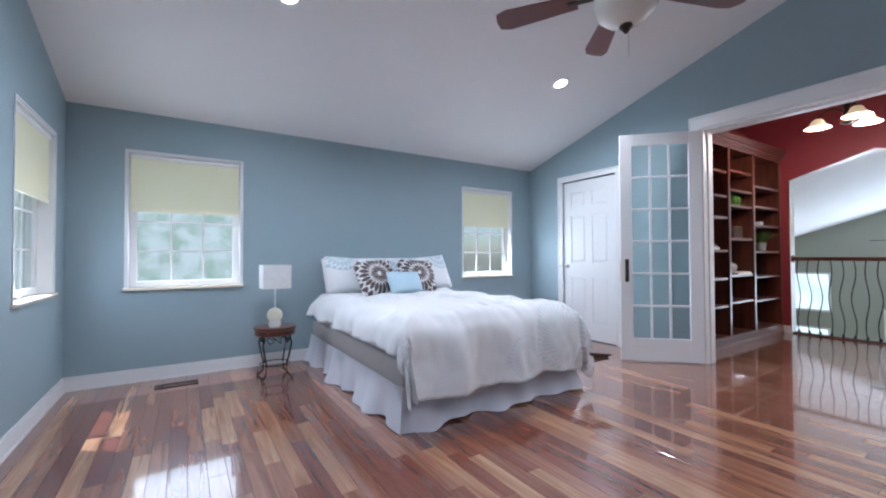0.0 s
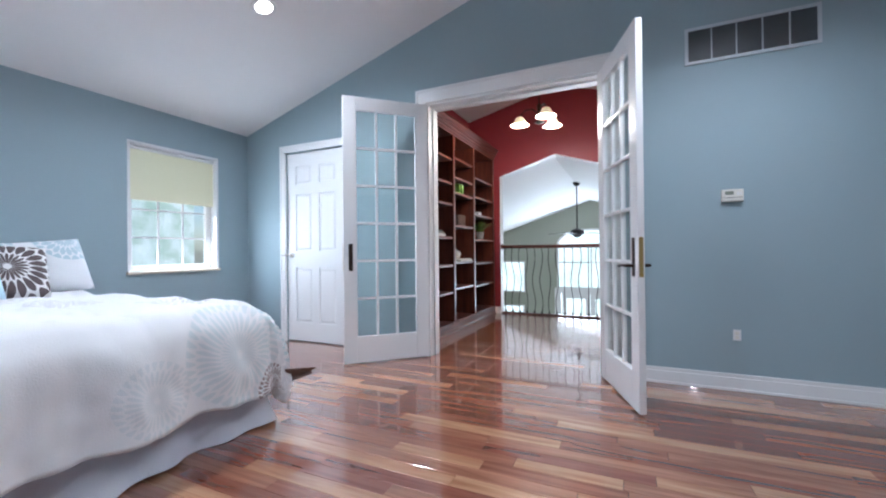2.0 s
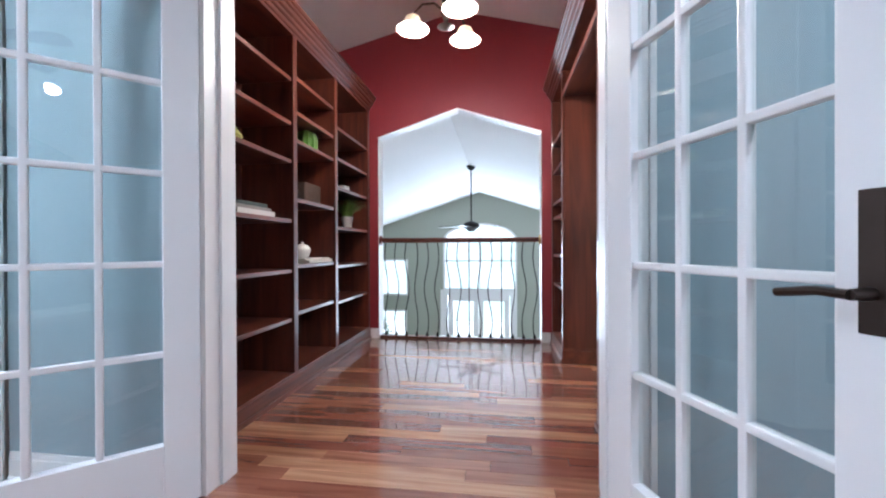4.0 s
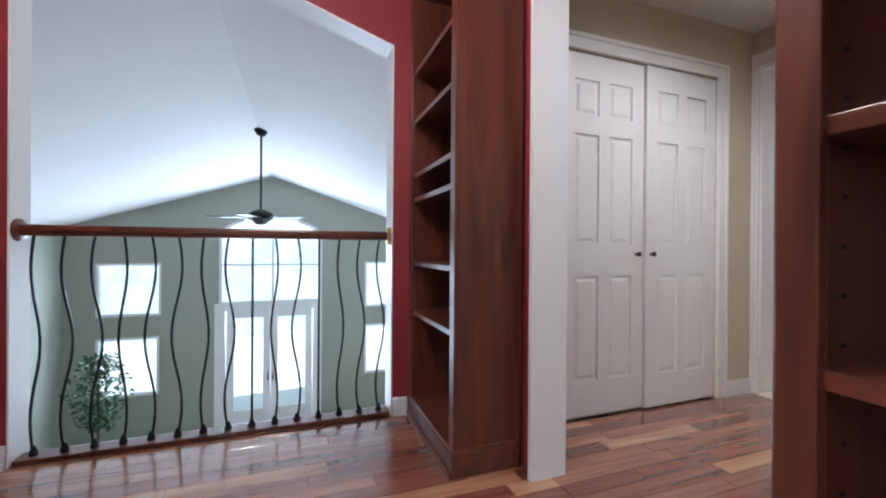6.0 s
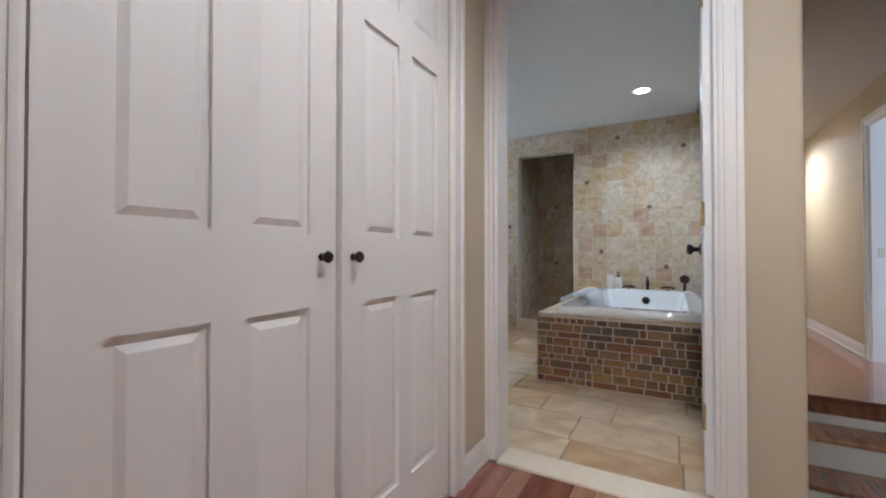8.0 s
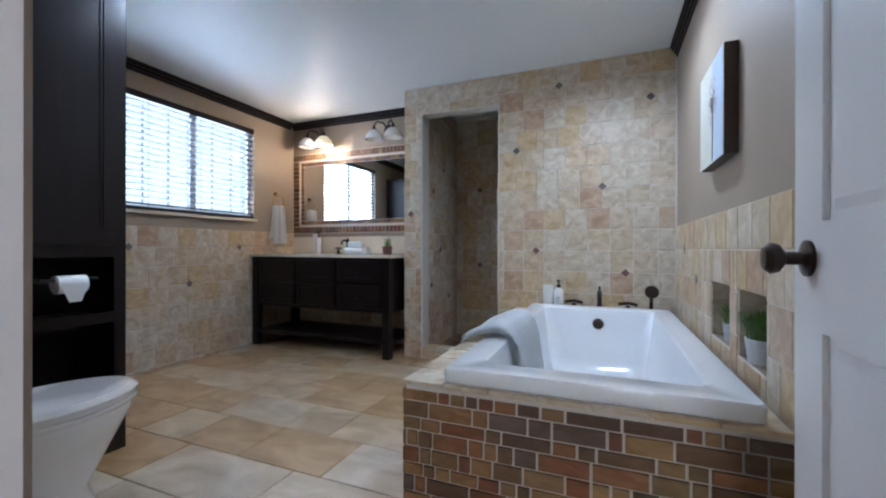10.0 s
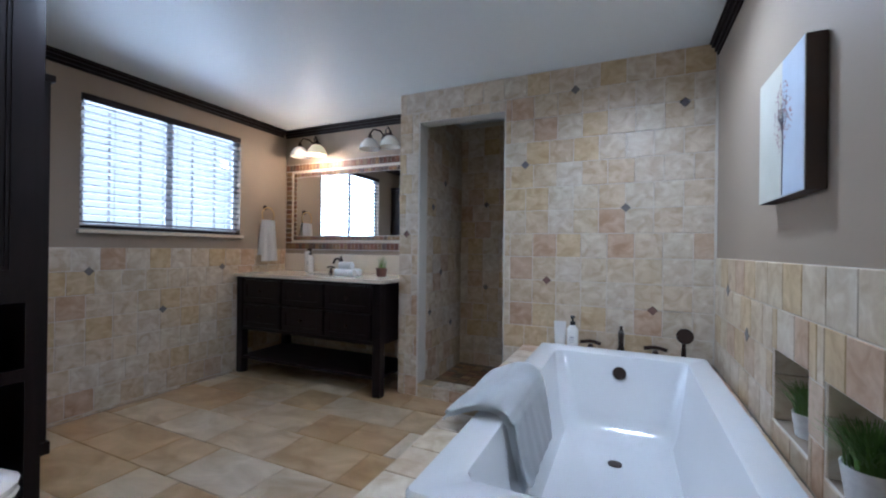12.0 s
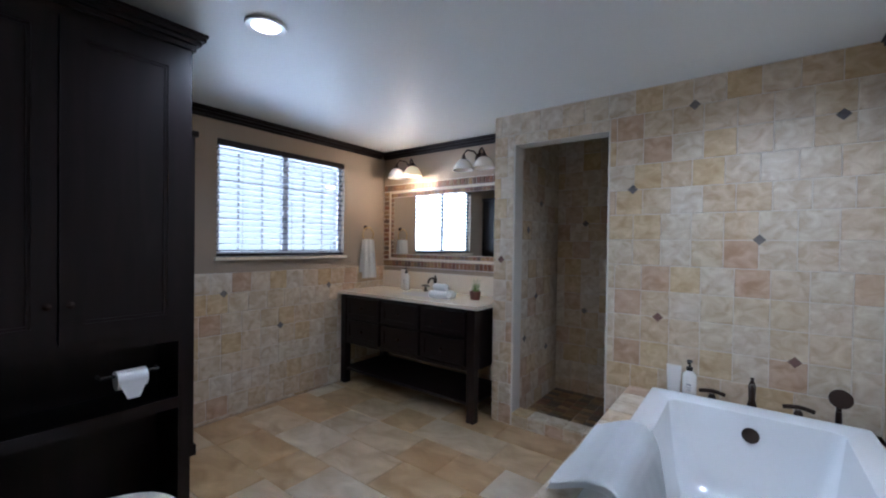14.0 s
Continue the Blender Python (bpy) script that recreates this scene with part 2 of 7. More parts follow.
SPRING = mat("box_spring_cloth", (0.50, 0.47, 0.46), 0.9, vary=0.06, scale=14, bump=0.3, bump_scale=200)
TOWEL = mat("white_terry", (0.84, 0.86, 0.87), 0.95, vary=0.04, scale=12, bump=0.10, bump_scale=260)
# the weak emission stands in for daylight soaking through the blind cloth
SHADE = mat("cream_blind_backlit", (0.66, 0.64, 0.50), 0.8, vary=0.03, scale=30, bump=0.1, bump_scale=300, emit=((0.9, 0.88, 0.68), 0.14))
STONE = mat("cream_stone_top", (0.78, 0.70, 0.56), 0.2, vary=0.06, scale=30, coat=0.3)
GLASS = clear_glass("window_glass")
MIRROR = mat("mirror_silver", (0.88, 0.89, 0.88), 0.02, 1.0, vary=0.0)
BULB = glow("lamp_glow", (1.0, 0.93, 0.82), 9.0)
WARMGLASS = mat("amber_glass", (0.9, 0.75, 0.5), 0.3, emit=((1.0, 0.76, 0.42), 0.4))
MILKGLASS = mat("milk_glass", (0.8, 0.78, 0.72), 0.25, coat=0.3)
PLASTIC = mat("ivory_plastic", (0.75, 0.73, 0.66), 0.4)
GREEN = mat("leaf_green", (0.05, 0.12, 0.02), 0.5, scale=14, color2=(0.20, 0.33, 0.06))
FOLIAGE = mat("ficus_leaf", (0.04, 0.10, 0.035), 0.5, vary=0.4, scale=20)
TREES = outdoors("outside_trees", (0.56, 0.70, 0.60), (0.92, 1.0, 1.0), 1.3, 0.85)
YARD = outdoors("outside_bright", (0.74, 0.90, 0.84), (0.95, 1.0, 1.0), 0.8, 1.5)
HAZE = outdoors("outside_white", (0.85, 0.92, 0.98), (1.0, 1.0, 1.0), 0.6, 1.3)

# ---- building helpers ----


def box(bm, x0, x1, y0, y1, z0, z1, bevel=0.0, m=None):
    v = [bm.verts.new(p) for p in ((x0, y0, z0), (x1, y0, z0), (x1, y1, z0), (x0, y1, z0), (x0, y0, z1), (x1, y0, z1), (x1, y1, z1), (x0, y1, z1))]
    fs = [bm.faces.new([v[i] for i in f]) for f in ((3, 2, 1, 0), (4, 5, 6, 7), (0, 1, 5, 4), (1, 2, 6, 5), (2, 3, 7, 6), (3, 0, 4, 7))]
    if bevel:
        es = list({e for f in fs for e in f.edges})
        got = bmesh.ops.bevel(bm, geom=es, offset=bevel, segments=2, affect="EDGES", profile=0.6)
        v = list({w for f in got["faces"] for w in f.verts} | {w for w in v if w.is_valid})
    if m is not None:
        bmesh.ops.transform(bm, matrix=m, verts=v)
    return bm


def mesh_from(bm, name, material, smooth=False):
    bmesh.ops.recalc_face_normals(bm, faces=bm.faces)
    me = bpy.data.meshes.new(name)
    bm.to_mesh(me)
    bm.free()
    if smooth:
        me.polygons.foreach_set("use_smooth", [True] * len(me.polygons))
        me.set_sharp_from_angle(angle=radians(40))
    me.materials.append(material)
    return me


def part(name, bm, material, parent=None, label="", smooth=False):
    ob = new(name, mesh_from(bm, name, material, smooth))
    if parent is not None:
        ob.parent = parent
    return tagged(ob, label) if label else ob


def thing(name, x, y, z, label, category, group="", rz=0.0):
    ob = new(name)
    ob.matrix_basis = pose(x, y, z, 0, 0, rz)
    return tagged(ob, label, category, group)


def B(*a, bevel=0.0):
    return box(bmesh.new(), *a, bevel=bevel)


def lathe(profile, n=24, m=None, bm=None):
    """Turn a profile of (radius, height) about z."""
    bm = bm or bmesh.new()
    rings = []
    for r, z in profile:
        rings.append([bm.verts.new((r * math.cos(2 * math.pi * k / n), r * math.sin(2 * math.pi * k / n), z)) for k in range(n)])
    for a, b in zip(rings, rings[1:]):
        for k in range(n):
            bm.faces.new((a[k], a[(k + 1) % n], b[(k + 1) % n], b[k]))
    for ring, r in ((rings[0], profile[0][0]), (rings[-1], profile[-1][0])):
        if r > 1e-4:
            bm.faces.new(ring)
    if m is not None:
        bmesh.ops.transform(bm, matrix=m, verts=[w for ring in rings for w in ring])
    return bm


def tube(points, r, n=8, bm=None, taper=1.0):
    """A round bar along a line of points."""
    bm = bm or bmesh.new()
    pts = [Vector(p) for p in points]
    rings = []
    up = Vector((0.03, 0.02, 1))
    for i, p in enumerate(pts):
        d = (pts[min(i + 1, len(pts) - 1)] - pts[max(i - 1, 0)]).normalized()
        s = d.cross(up)
        if s.length < 0.05:
            s = d.cross(Vector((1, 0.1, 0)))
        s.normalize()
        t = s.cross(d).normalized()
        rr = r * (1 + (taper - 1) * i / max(1, len(pts) - 1))
        rings.append([bm.verts.new(p + s * (rr * math.cos(2 * math.pi * k / n)) + t * (rr * math.sin(2 * math.pi * k / n))) for k in range(n)])
    for a, b in zip(rings, rings[1:]):
        for k in range(n):
            bm.faces.new((a[k], a[(k + 1) % n], b[(k + 1) % n], b[k]))
    bm.faces.new(rings[0])
    bm.faces.new(rings[-1])
    return bm


def sheet(fn, nu, nv, bm=None):
    bm = bm or bmesh.new()
    g = [[bm.verts.new(fn(i / nu, j / nv)) for j in range(nv + 1)] for i in range(nu + 1)]
    for i in range(nu):
        for j in range(nv):
            bm.faces.new((g[i][j], g[i + 1][j], g[i + 1][j + 1], g[i][j + 1]))
    return bm


def slab(axis, a0, a1, outline, holes=()):
    """A wall: an outline (u, z) with rectangular holes (u0, u1, z0, z1), thick from a0 to a1 along axis; 'z': (x, y) outlines."""
    bm = bmesh.new()

    def at(a, u, w):
        return {"x": (a, u, w), "y": (u, a, w), "z": (u, w, a)}[axis]

    holes = [(h[0], h[1], -0.09, h[3]) if len(h) == 4 and h[2] == 0.0 and axis != "z" else h for h in holes]
    edges = []
    for ring in [list(outline)] + [h if len(h) > 4 else [(h[0], h[2]), (h[1], h[2]), (h[1], h[3]), (h[0], h[3])] for h in holes]:
        vs = [bm.verts.new(at(a0, u, w)) for u, w in ring]
        edges += [bm.edges.new((vs[k], vs[(k + 1) % len(vs)])) for k in range(len(vs))]
    bmesh.ops.triangle_fill(bm, edges=edges, use_beauty=True)
    got = bmesh.ops.extrude_face_region(bm, geom=list(bm.faces))
    d = {"x": (a1 - a0, 0, 0), "y": (0, a1 - a0, 0), "z": (0, 0, a1 - a0)}[axis]
    bmesh.ops.translate(bm, vec=d, verts=[v for v in got["geom"] if isinstance(v, bmesh.types.BMVert)])
    return bm


def setting(name, bm, material, label, category):
    return tagged(part(name, bm, material), label, category, kind="structure")


def rect(u0, u1, w0, w1):
    return [(u0, w0), (u1, w0), (u1, w1), (u0, w1)]

# ---- bedroom shell ----
WX, EX, NY, SY = -0.79, 4.32, 5.365, -0.95
RIDGE_Y, RIDGE_Z, EAVE = 2.217, 3.265, 2.315
SEAVE = RIDGE_Z - 0.34 * (RIDGE_Y - SY)
WIN_N1, WIN_N2, WIN_W = (-0.40, 0.48, 0.80, 1.975), (3.09, 3.935, 0.80, 1.97), (4.23, 5.07, 0.80, 1.975)
DOOR_1 = (3.965, 4.755, 0.0, 2.05)
FRENCH = (1.50, 3.02, 0.0, 2.315)
setting("wall_north", slab("y", NY, NY + 0.16, rect(WX - 0.16, EX, -0.1, EAVE), [WIN_N1, WIN_N2]), BLUE, "pale blue painted bedroom wall with two windows", "wall")
gable = [(SY, -0.1), (NY, -0.1), (NY, EAVE), (RIDGE_Y, RIDGE_Z), (SY, SEAVE)]
setting("wall_west", slab("x", WX - 0.16, WX, gable, [WIN_W]), BLUE, "pale blue painted gable wall with one window", "wall")
setting("wall_south", slab("y", SY - 0.12, SY, rect(WX - 0.16, EX, -0.1, SEAVE)), BLUE, "plain pale blue painted bedroom wall", "wall")
setting("wall_east", slab("x", EX, EX + 0.058, [(SY - 0.12, -0.1), (NY + 0.16, -0.1), (NY + 0.16, EAVE - 0.05), (NY, EAVE), (RIDGE_Y, RIDGE_Z), (SY, SEAVE), (SY - 0.12, SEAVE)], [DOOR_1, FRENCH]), BLUE, "pale blue gable wall with a wide double doorway", "wall")
setting("ceiling", slab("x", WX - 0.16, EX + 0.06, [(NY + 0.16, EAVE - 0.048), (RIDGE_Y, RIDGE_Z), (SY - 0.12, SEAVE - 0.041), (SY - 0.12, SEAVE + 0.1), (RIDGE_Y, RIDGE_Z + 0.14), (NY + 0.16, EAVE + 0.09)]), CEIL, "white vaulted bedroom ceiling", "ceiling")
setting("floor", B(WX - 0.16, 6.60, -0.97, NY + 0.16, -0.20, -0.012), GAP, "dark subfloor under the hardwood planks", "floor")


def baseboard(axis, a, side, u0, u1, material=WHITE, h=0.115):
    """Moulded skirting: a tall board with a thinner cap."""
    bm = bmesh.new()
    for t, z0, z1 in ((0.016, 0.0, h * 0.78), (0.011, h * 0.78, h), (0.022, 0.0, 0.018)):
        lo, hi = sorted((a + side * 0.001, a + side * t))
        if axis == "x":
            box(bm, lo, hi, u0, u1, z0, z1, 0.003)
        else:
            box(bm, u0, u1, lo, hi, z0, z1, 0.003)
    return setting("baseboard", bm, material, "white moulded wooden baseboard along the wall", "baseboard")


baseboard("y", NY, -1, WX, EX)
baseboard("x", WX, 1, SY, NY - 0.025)
baseboard("x", EX, -1, DOOR_1[1] + 0.09, NY - 0.025)
baseboard("x", EX, -1, FRENCH[1] + 0.12, DOOR_1[0] - 0.09)
baseboard("x", EX, -1, SY, FRENCH[0] - 0.10)


def window(axis, wall, out, hole, name, shade, grid=(3, 4), dropto=1.47):
    """Casement in its deep white reveal, with muntins, a crank, a stool and a half drawn roller blind."""
    u0, u1, z0, z1 = hole
    w = new(name)
    w.matrix_basis = pose((u0 + u1) / 2, wall, z0) if axis == "y" else pose(wall, (u0 + u1) / 2, z0, 0, 0, 90 if out < 0 else -90)
    s = 1 if (axis == "y" and out > 0) or axis == "x" else -1
    W, H = u1 - u0, z1 - z0
    h = W / 2
    tagged(w, "white framed window with a half drawn cream blind", "window", kind="structure")
    rv = bmesh.new()
    for a in ((-h + 0.001, -h + 0.014, 0.0, 0.15, 0, H), (h - 0.014, h - 0.001, 0.0, 0.15, 0, H), (-h + 0.014, h - 0.014, 0.0, 0.15, H - 0.014, H - 0.001)):
        box(rv, *a)
    for x0, x1, zz0, zz1 in ((-h - 0.012, -h, 0, H + 0.012), (h, h + 0.012, 0, H + 0.012), (-h, h, H, H + 0.012)):
        box(rv, x0, x1, -0.006, -0.001, zz0, zz1)
    part("window_frame", rv, WHITE, w)
    part("window_sill", B(-h - 0.02, h + 0.02, -0.03, 0.15, -0.02, 0.004, bevel=0.005), STONE, w)
    sash = bmesh.new()
    t = 0.055
    for a in ((-h + 0.014, -h + 0.014 + t, 0, H - 0.014), (h - 0.014 - t, h - 0.014, 0, H - 0.014)):
        box(sash, a[0], a[1], 0.085, 0.125, 0.005, a[3], 0.004)
    for a in ((0.005, t), (H - t - 0.014, H - 0.014)):
        box(sash, -h + 0.014 + t, h - 0.014 - t, 0.085, 0.125, a[0], a[1], 0.004)
    part("sash", sash, WHITE, w)
    gx0, gx1, gz0, gz1 = -h + 0.014 + t, h - 0.014 - t, t, H - t - 0.014
    mb = bmesh.new()
    for k in range(1, grid[0]):
        x = gx0 + (gx1 - gx0) * k / grid[0]
        box(mb, x - 0.008, x + 0.008, 0.098, 0.112, gz0, gz1)
    for k in range(1, grid[1]):
        z = gz0 + (gz1 - gz0) * k / grid[1]
        box(mb, gx0, gx1, 0.0985, 0.1115, z - 0.008, z + 0.008)
    part("muntin", mb, WHITE, w)
    p = part("pane", B(gx0, gx1, 0.103, 0.107, gz0, gz1), GLASS, w)
    p.visible_shadow = False
    crank = box(bmesh.new(), -0.09, -0.01, 0.06, 0.085, 0.006, 0.02, 0.003)
    tube([(-0.02, 0.07, 0.02), (0.02, 0.06, 0.035), (0.045, 0.055, 0.04)], 0.006, 8, crank)
    part("crank", crank, PLASTIC, w)
    d = dropto - z0
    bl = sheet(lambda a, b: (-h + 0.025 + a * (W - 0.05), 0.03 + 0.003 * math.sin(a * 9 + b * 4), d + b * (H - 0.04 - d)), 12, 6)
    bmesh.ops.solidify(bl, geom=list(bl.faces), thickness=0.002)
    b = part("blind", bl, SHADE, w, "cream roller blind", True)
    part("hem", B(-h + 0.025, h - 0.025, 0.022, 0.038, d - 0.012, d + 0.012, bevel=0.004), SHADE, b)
    part("roller", lathe([(0.02, -h + 0.02), (0.02, h - 0.02)], 12, pose(0, 0.035, H - 0.035, 0, 90)), WHITE, b, smooth=True)
    return w


window("y", NY, 1, WIN_N1, "window_1", True)
window("y", NY, 1, WIN_N2, "window_2", True)
window("x", WX, -1, WIN_W, "window_3", True)
setting("backdrop", B(-12, 16, 24.0, 24.1, -6, 9), TREES, "blurred sunlit trees beyond the windows", "backdrop")
setting("backdrop", B(-20.1, -20.0, -4, 24, -6, 9), HAZE, "bright hazy garden beyond the window", "backdrop")


def casing(axis, a, side, u0, u1, z1, w=0.09, t=0.02, head=None, material=WHITE, z0=0.0, w1=None):
    """Door trim round three sides of an opening, with a raised outer bead."""
    head, w1 = head or w, w1 or w
    bm = bmesh.new()

    def put(p0, p1, q0, q1, th):
        lo, hi = sorted((a + side * 0.001, a + side * th))
        if axis == "x":
            box(bm, lo, hi, p0, p1, q0, q1, 0.004)
        else:
            box(bm, p0, p1, lo, hi, q0, q1, 0.004)

    put(u0 - w, u0, z0, z1, t)
    put(u1, u1 + w1, z0, z1, t)
    put(u0 - w, u1 + w1, z1, z1 + head, t)
    put(u0 - w, u0 - w + 0.022, z0, z1 + head, t + 0.008)
    put(u1 + w1 - 0.022, u1 + w1, z0, z1 + head, t + 0.008)
    put(u0 - w + 0.022, u1 + w1 - 0.022, z1 + head - 0.024, z1 + head, t + 0.008)
    put(u0 - 0.018, u0 - 0.004, z0, z1 + 0.004, t + 0.004)
    put(u1 + 0.004, u1 + 0.018, z0, z1 + 0.004, t + 0.004)
    return setting("trim", bm, material, "white moulded door casing", "trim")


def jamb(axis, a0, a1, u0, u1, z1, t=0.02, material=WHITE):
    bm = bmesh.new()
    for p0, p1, q0, q1 in ((u0, u0 + t, 0, z1), (u1 - t, u1, 0, z1), (u0 + t, u1 - t, z1 - t, z1)):
        if axis == "x":
            box(bm, a0, a1, p0, p1, q0, q1)
        else:
            box(bm, p0, p1, a0, a1, q0, q1)
    return setting("trim", bm, material, "white painted door jamb lining", "trim")


casing("x", EX, -1, DOOR_1[0], DOOR_1[1], DOOR_1[3], 0.075)
casing("x", EX, -1, FRENCH[0], FRENCH[1], FRENCH[3], 0.10, 0.022, 0.125)
jamb("x", EX - 0.002, EX + 0.165, FRENCH[0], FRENCH[1], FRENCH[3])


stops = bmesh.new()
for y0, y1 in ((FRENCH[0] + 0.0205, FRENCH[0] + 0.033), (FRENCH[1] - 0.033, FRENCH[1] - 0.0205)):
    box(stops, EX + 0.075, EX + 0.162, y0, y1, 0.0, FRENCH[3] - 0.021, 0.003)
box(stops, EX + 0.075, EX + 0.162, FRENCH[0] + 0.034, FRENCH[1] - 0.034, FRENCH[3] - 0.034, FRENCH[3] - 0.0205, 0.003)
setting("trim", stops, WHITE, "white door stop strips on the jamb", "trim")


def panel_door(name, W, H, material, m, label, knob=None, hinges=(), swing=1, structure=True):
    """Six panel door: a slab with sunk fields and raised panels. Local x along the width, y through it, hinge edge at x = 0."""
    d = new(name)
    d.matrix_basis = m
    tagged(d, label, "door", kind="structure" if structure else "")
    s, t = W * 0.15, 0.035
    c0, c1, c2, c3 = s, W / 2 - s * 0.42, W / 2 + s * 0.42, W - s
    rows = [(H * 0.10, H * 0.39), (H * 0.478, H * 0.78), (H * 0.833, H * 0.93)]
    holes = [(a, b, z0, z1) for z0, z1 in rows for a, b in ((c0, c1), (c2, c3))]
    part("door_frame", slab("y", -t / 2, t / 2, rect(0, W, 0.008, H), holes), material, d)
    for a, b, z0, z1 in holes:
        bm = box(bmesh.new(), a - 0.001, b + 0.001, -t / 2 + 0.010, t / 2 - 0.010, z0 - 0.001, z1 + 0.001)
        for sg in (-1, 1):
            k, e = 0.014, 0.032
            lo = [(a + k, z0 + k), (b - k, z0 + k), (b - k, z1 - k), (a + k, z1 - k)]
            hi = [(a + e, z0 + e), (b - e, z0 + e), (b - e, z1 - e), (a + e, z1 - e)]
            vl = [bm.verts.new((u, sg * (t / 2 - 0.011), w)) for u, w in lo]
            vh = [bm.verts.new((u, sg * (t / 2 - 0.003), w)) for u, w in hi]
            for q in range(4):
                bm.faces.new((vl[q], vl[(q + 1) % 4], vh[(q + 1) % 4], vh[q]))
            bm.faces.new(vh)
        part("panel", bm, material, d)
    if knob:
        kx, kz, style, sides = knob
        for sg in sides:
            rot = pose(kx, sg * t / 2, kz, -90 * sg)
            if style == "lever":
                bm = lathe([(0.030, 0.0), (0.030, 0.008), (0.012, 0.014), (0.010, 0.05)], 20, rot)
                tube([(kx, sg * 0.062, kz), (kx + 0.03, sg * 0.066, kz + 0.002), (kx + 0.11, sg * 0.062, kz - 0.004)], 0.008, 8, bm)
                part("door_handle", bm, NICKEL, d, "satin nickel lever", True)
            else:
                part("door_knob", lathe([(0.010, 0.0), (0.007, 0.008), (0.006, 0.012), (0.013, 0.018), (0.0155, 0.024), (0.012, 0.030), (0.001, 0.032)] if style == "small" else [(0.032, 0.0), (0.032, 0.006), (0.012, 0.012), (0.012, 0.034), (0.026, 0.044), (0.029, 0.056), (0.02, 0.066), (0.001, 0.068)], 20, rot), BRONZE, d, "dark bronze knob", True)
    for z in hinges:
        bm = box(bmesh.new(), 0.002, 0.04, swing * t / 2, swing * (t / 2 + 0.003), z - 0.045, z + 0.045, 0.001) if swing > 0 else box(bmesh.new(), 0.002, 0.04, -t / 2 - 0.003, -t / 2, z - 0.045, z + 0.045, 0.001)
        lathe([(0.006, -0.047), (0.006, 0.047)], 10, pose(-0.002, swing * (t / 2 + 0.002), z), bm)
        part("hinge", bm, BRASS, d, "worn brass hinge")
    return d


panel_door("door_1", 0.785, 2.035, WHITE, pose(EX + 0.030, DOOR_1[0] + 0.0025, 0.004, 0, 0, 90), "closed white six panel bedroom door", (0.725, 0.93, "lever", (1,)))
setting("wall_closet", B(EX + 0.06, EX + 0.12, 3.65, NY + 0.16, -0.1, 2.3), BLUE, "plain wall behind the closed door", "wall")


def french_leaf(m, label, lever):
    """Glazed leaf of three by six panes. Local x along the width from the hinge, z up."""
    d = new("french_door")
    d.matrix_basis = m
    tagged(d, label, "door", "double glazed doors", "structure")
    W, H, t = 0.755, 2.296, 0.04
    st, top, bot = 0.115, 0.115, 0.235
    for a, b in ((0, st), (W - st, W)):
        part("stile", B(a, b, -t / 2, t / 2, 0.012, H, bevel=0.004), WHITE, d)
    for a, b in ((0.012, bot), (H - top, H)):
        part("rail", B(st, W - st, -t / 2 + 0.001, t / 2 - 0.001, a, b, bevel=0.003), WHITE, d)
    gw, gh = (W - 2 * st) / 3, (H - top - bot) / 6
    for k in (1, 2):
        x = st + gw * k
        part("muntin", B(x - 0.011, x + 0.011, -0.014, 0.014, bot, H - top, bevel=0.005), WHITE, d)
    for k in range(1, 6):
        z = bot + gh * k
        part("muntin", B(st, W - st, -0.0135, 0.0135, z - 0.011, z + 0.011, bevel=0.005), WHITE, d)
    for i in range(3):
        for k in range(6):
            p = part("pane", B(st + gw * i + 0.01, st + gw * (i + 1) - 0.01, -0.002, 0.002, bot + gh * k + 0.01, bot + gh * (k + 1) - 0.01), GLASS, d)
            p.visible_shadow = False
    for sg in (1, -1):
        y = sg * t / 2
        lo, hi = sorted((y, y + sg * 0.006))
        plate = part("handle_plate", B(W - 0.078, W - 0.042, lo, hi, 0.80, 1.03, bevel=0.003), BRONZE, d, "tall dark bronze plate")
        if lever:
            bm = lathe([(0.011, 0.0), (0.009, 0.05)], 12, pose(W - 0.06, y, 0.865, -90 * sg))
            tube([(W - 0.06, y + sg * 0.052, 0.865), (W - 0.10, y + sg * 0.056, 0.868), (W - 0.17, y + sg * 0.052, 0.858)], 0.008, 8, bm)
            part("lever", bm, BRONZE, plate, smooth=True)
    part("edge_plate", B(W - 0.001, W + 0.002, -0.012, 0.012, 0.80, 1.03), BRASS, d)
    return d


HL, HR = (EX - 0.012, FRENCH[1] - 0.005), (EX - 0.012, FRENCH[0] + 0.03)
french_leaf(pose(HL[0], HL[1], 0.0, 0, 0, math.degrees(math.atan2(3.56 - HL[1], 3.765 - HL[0]))), "white glazed door leaf standing open", False)
french_leaf(pose(HR[0], HR[1], 0.0, 0, 0, math.degrees(math.atan2(1.285 - HR[1], 3.62 - HR[0]))), "white glazed door leaf with bronze lever, open", True)

# ---- library shell ----
LX0, LX1 = EX + 0.06, 7.01
LIB_RIDGE, LIB_Z = 2.31, 3.33


def lib_z(y):
    return LIB_Z - 0.255 * abs(y - LIB_RIDGE)


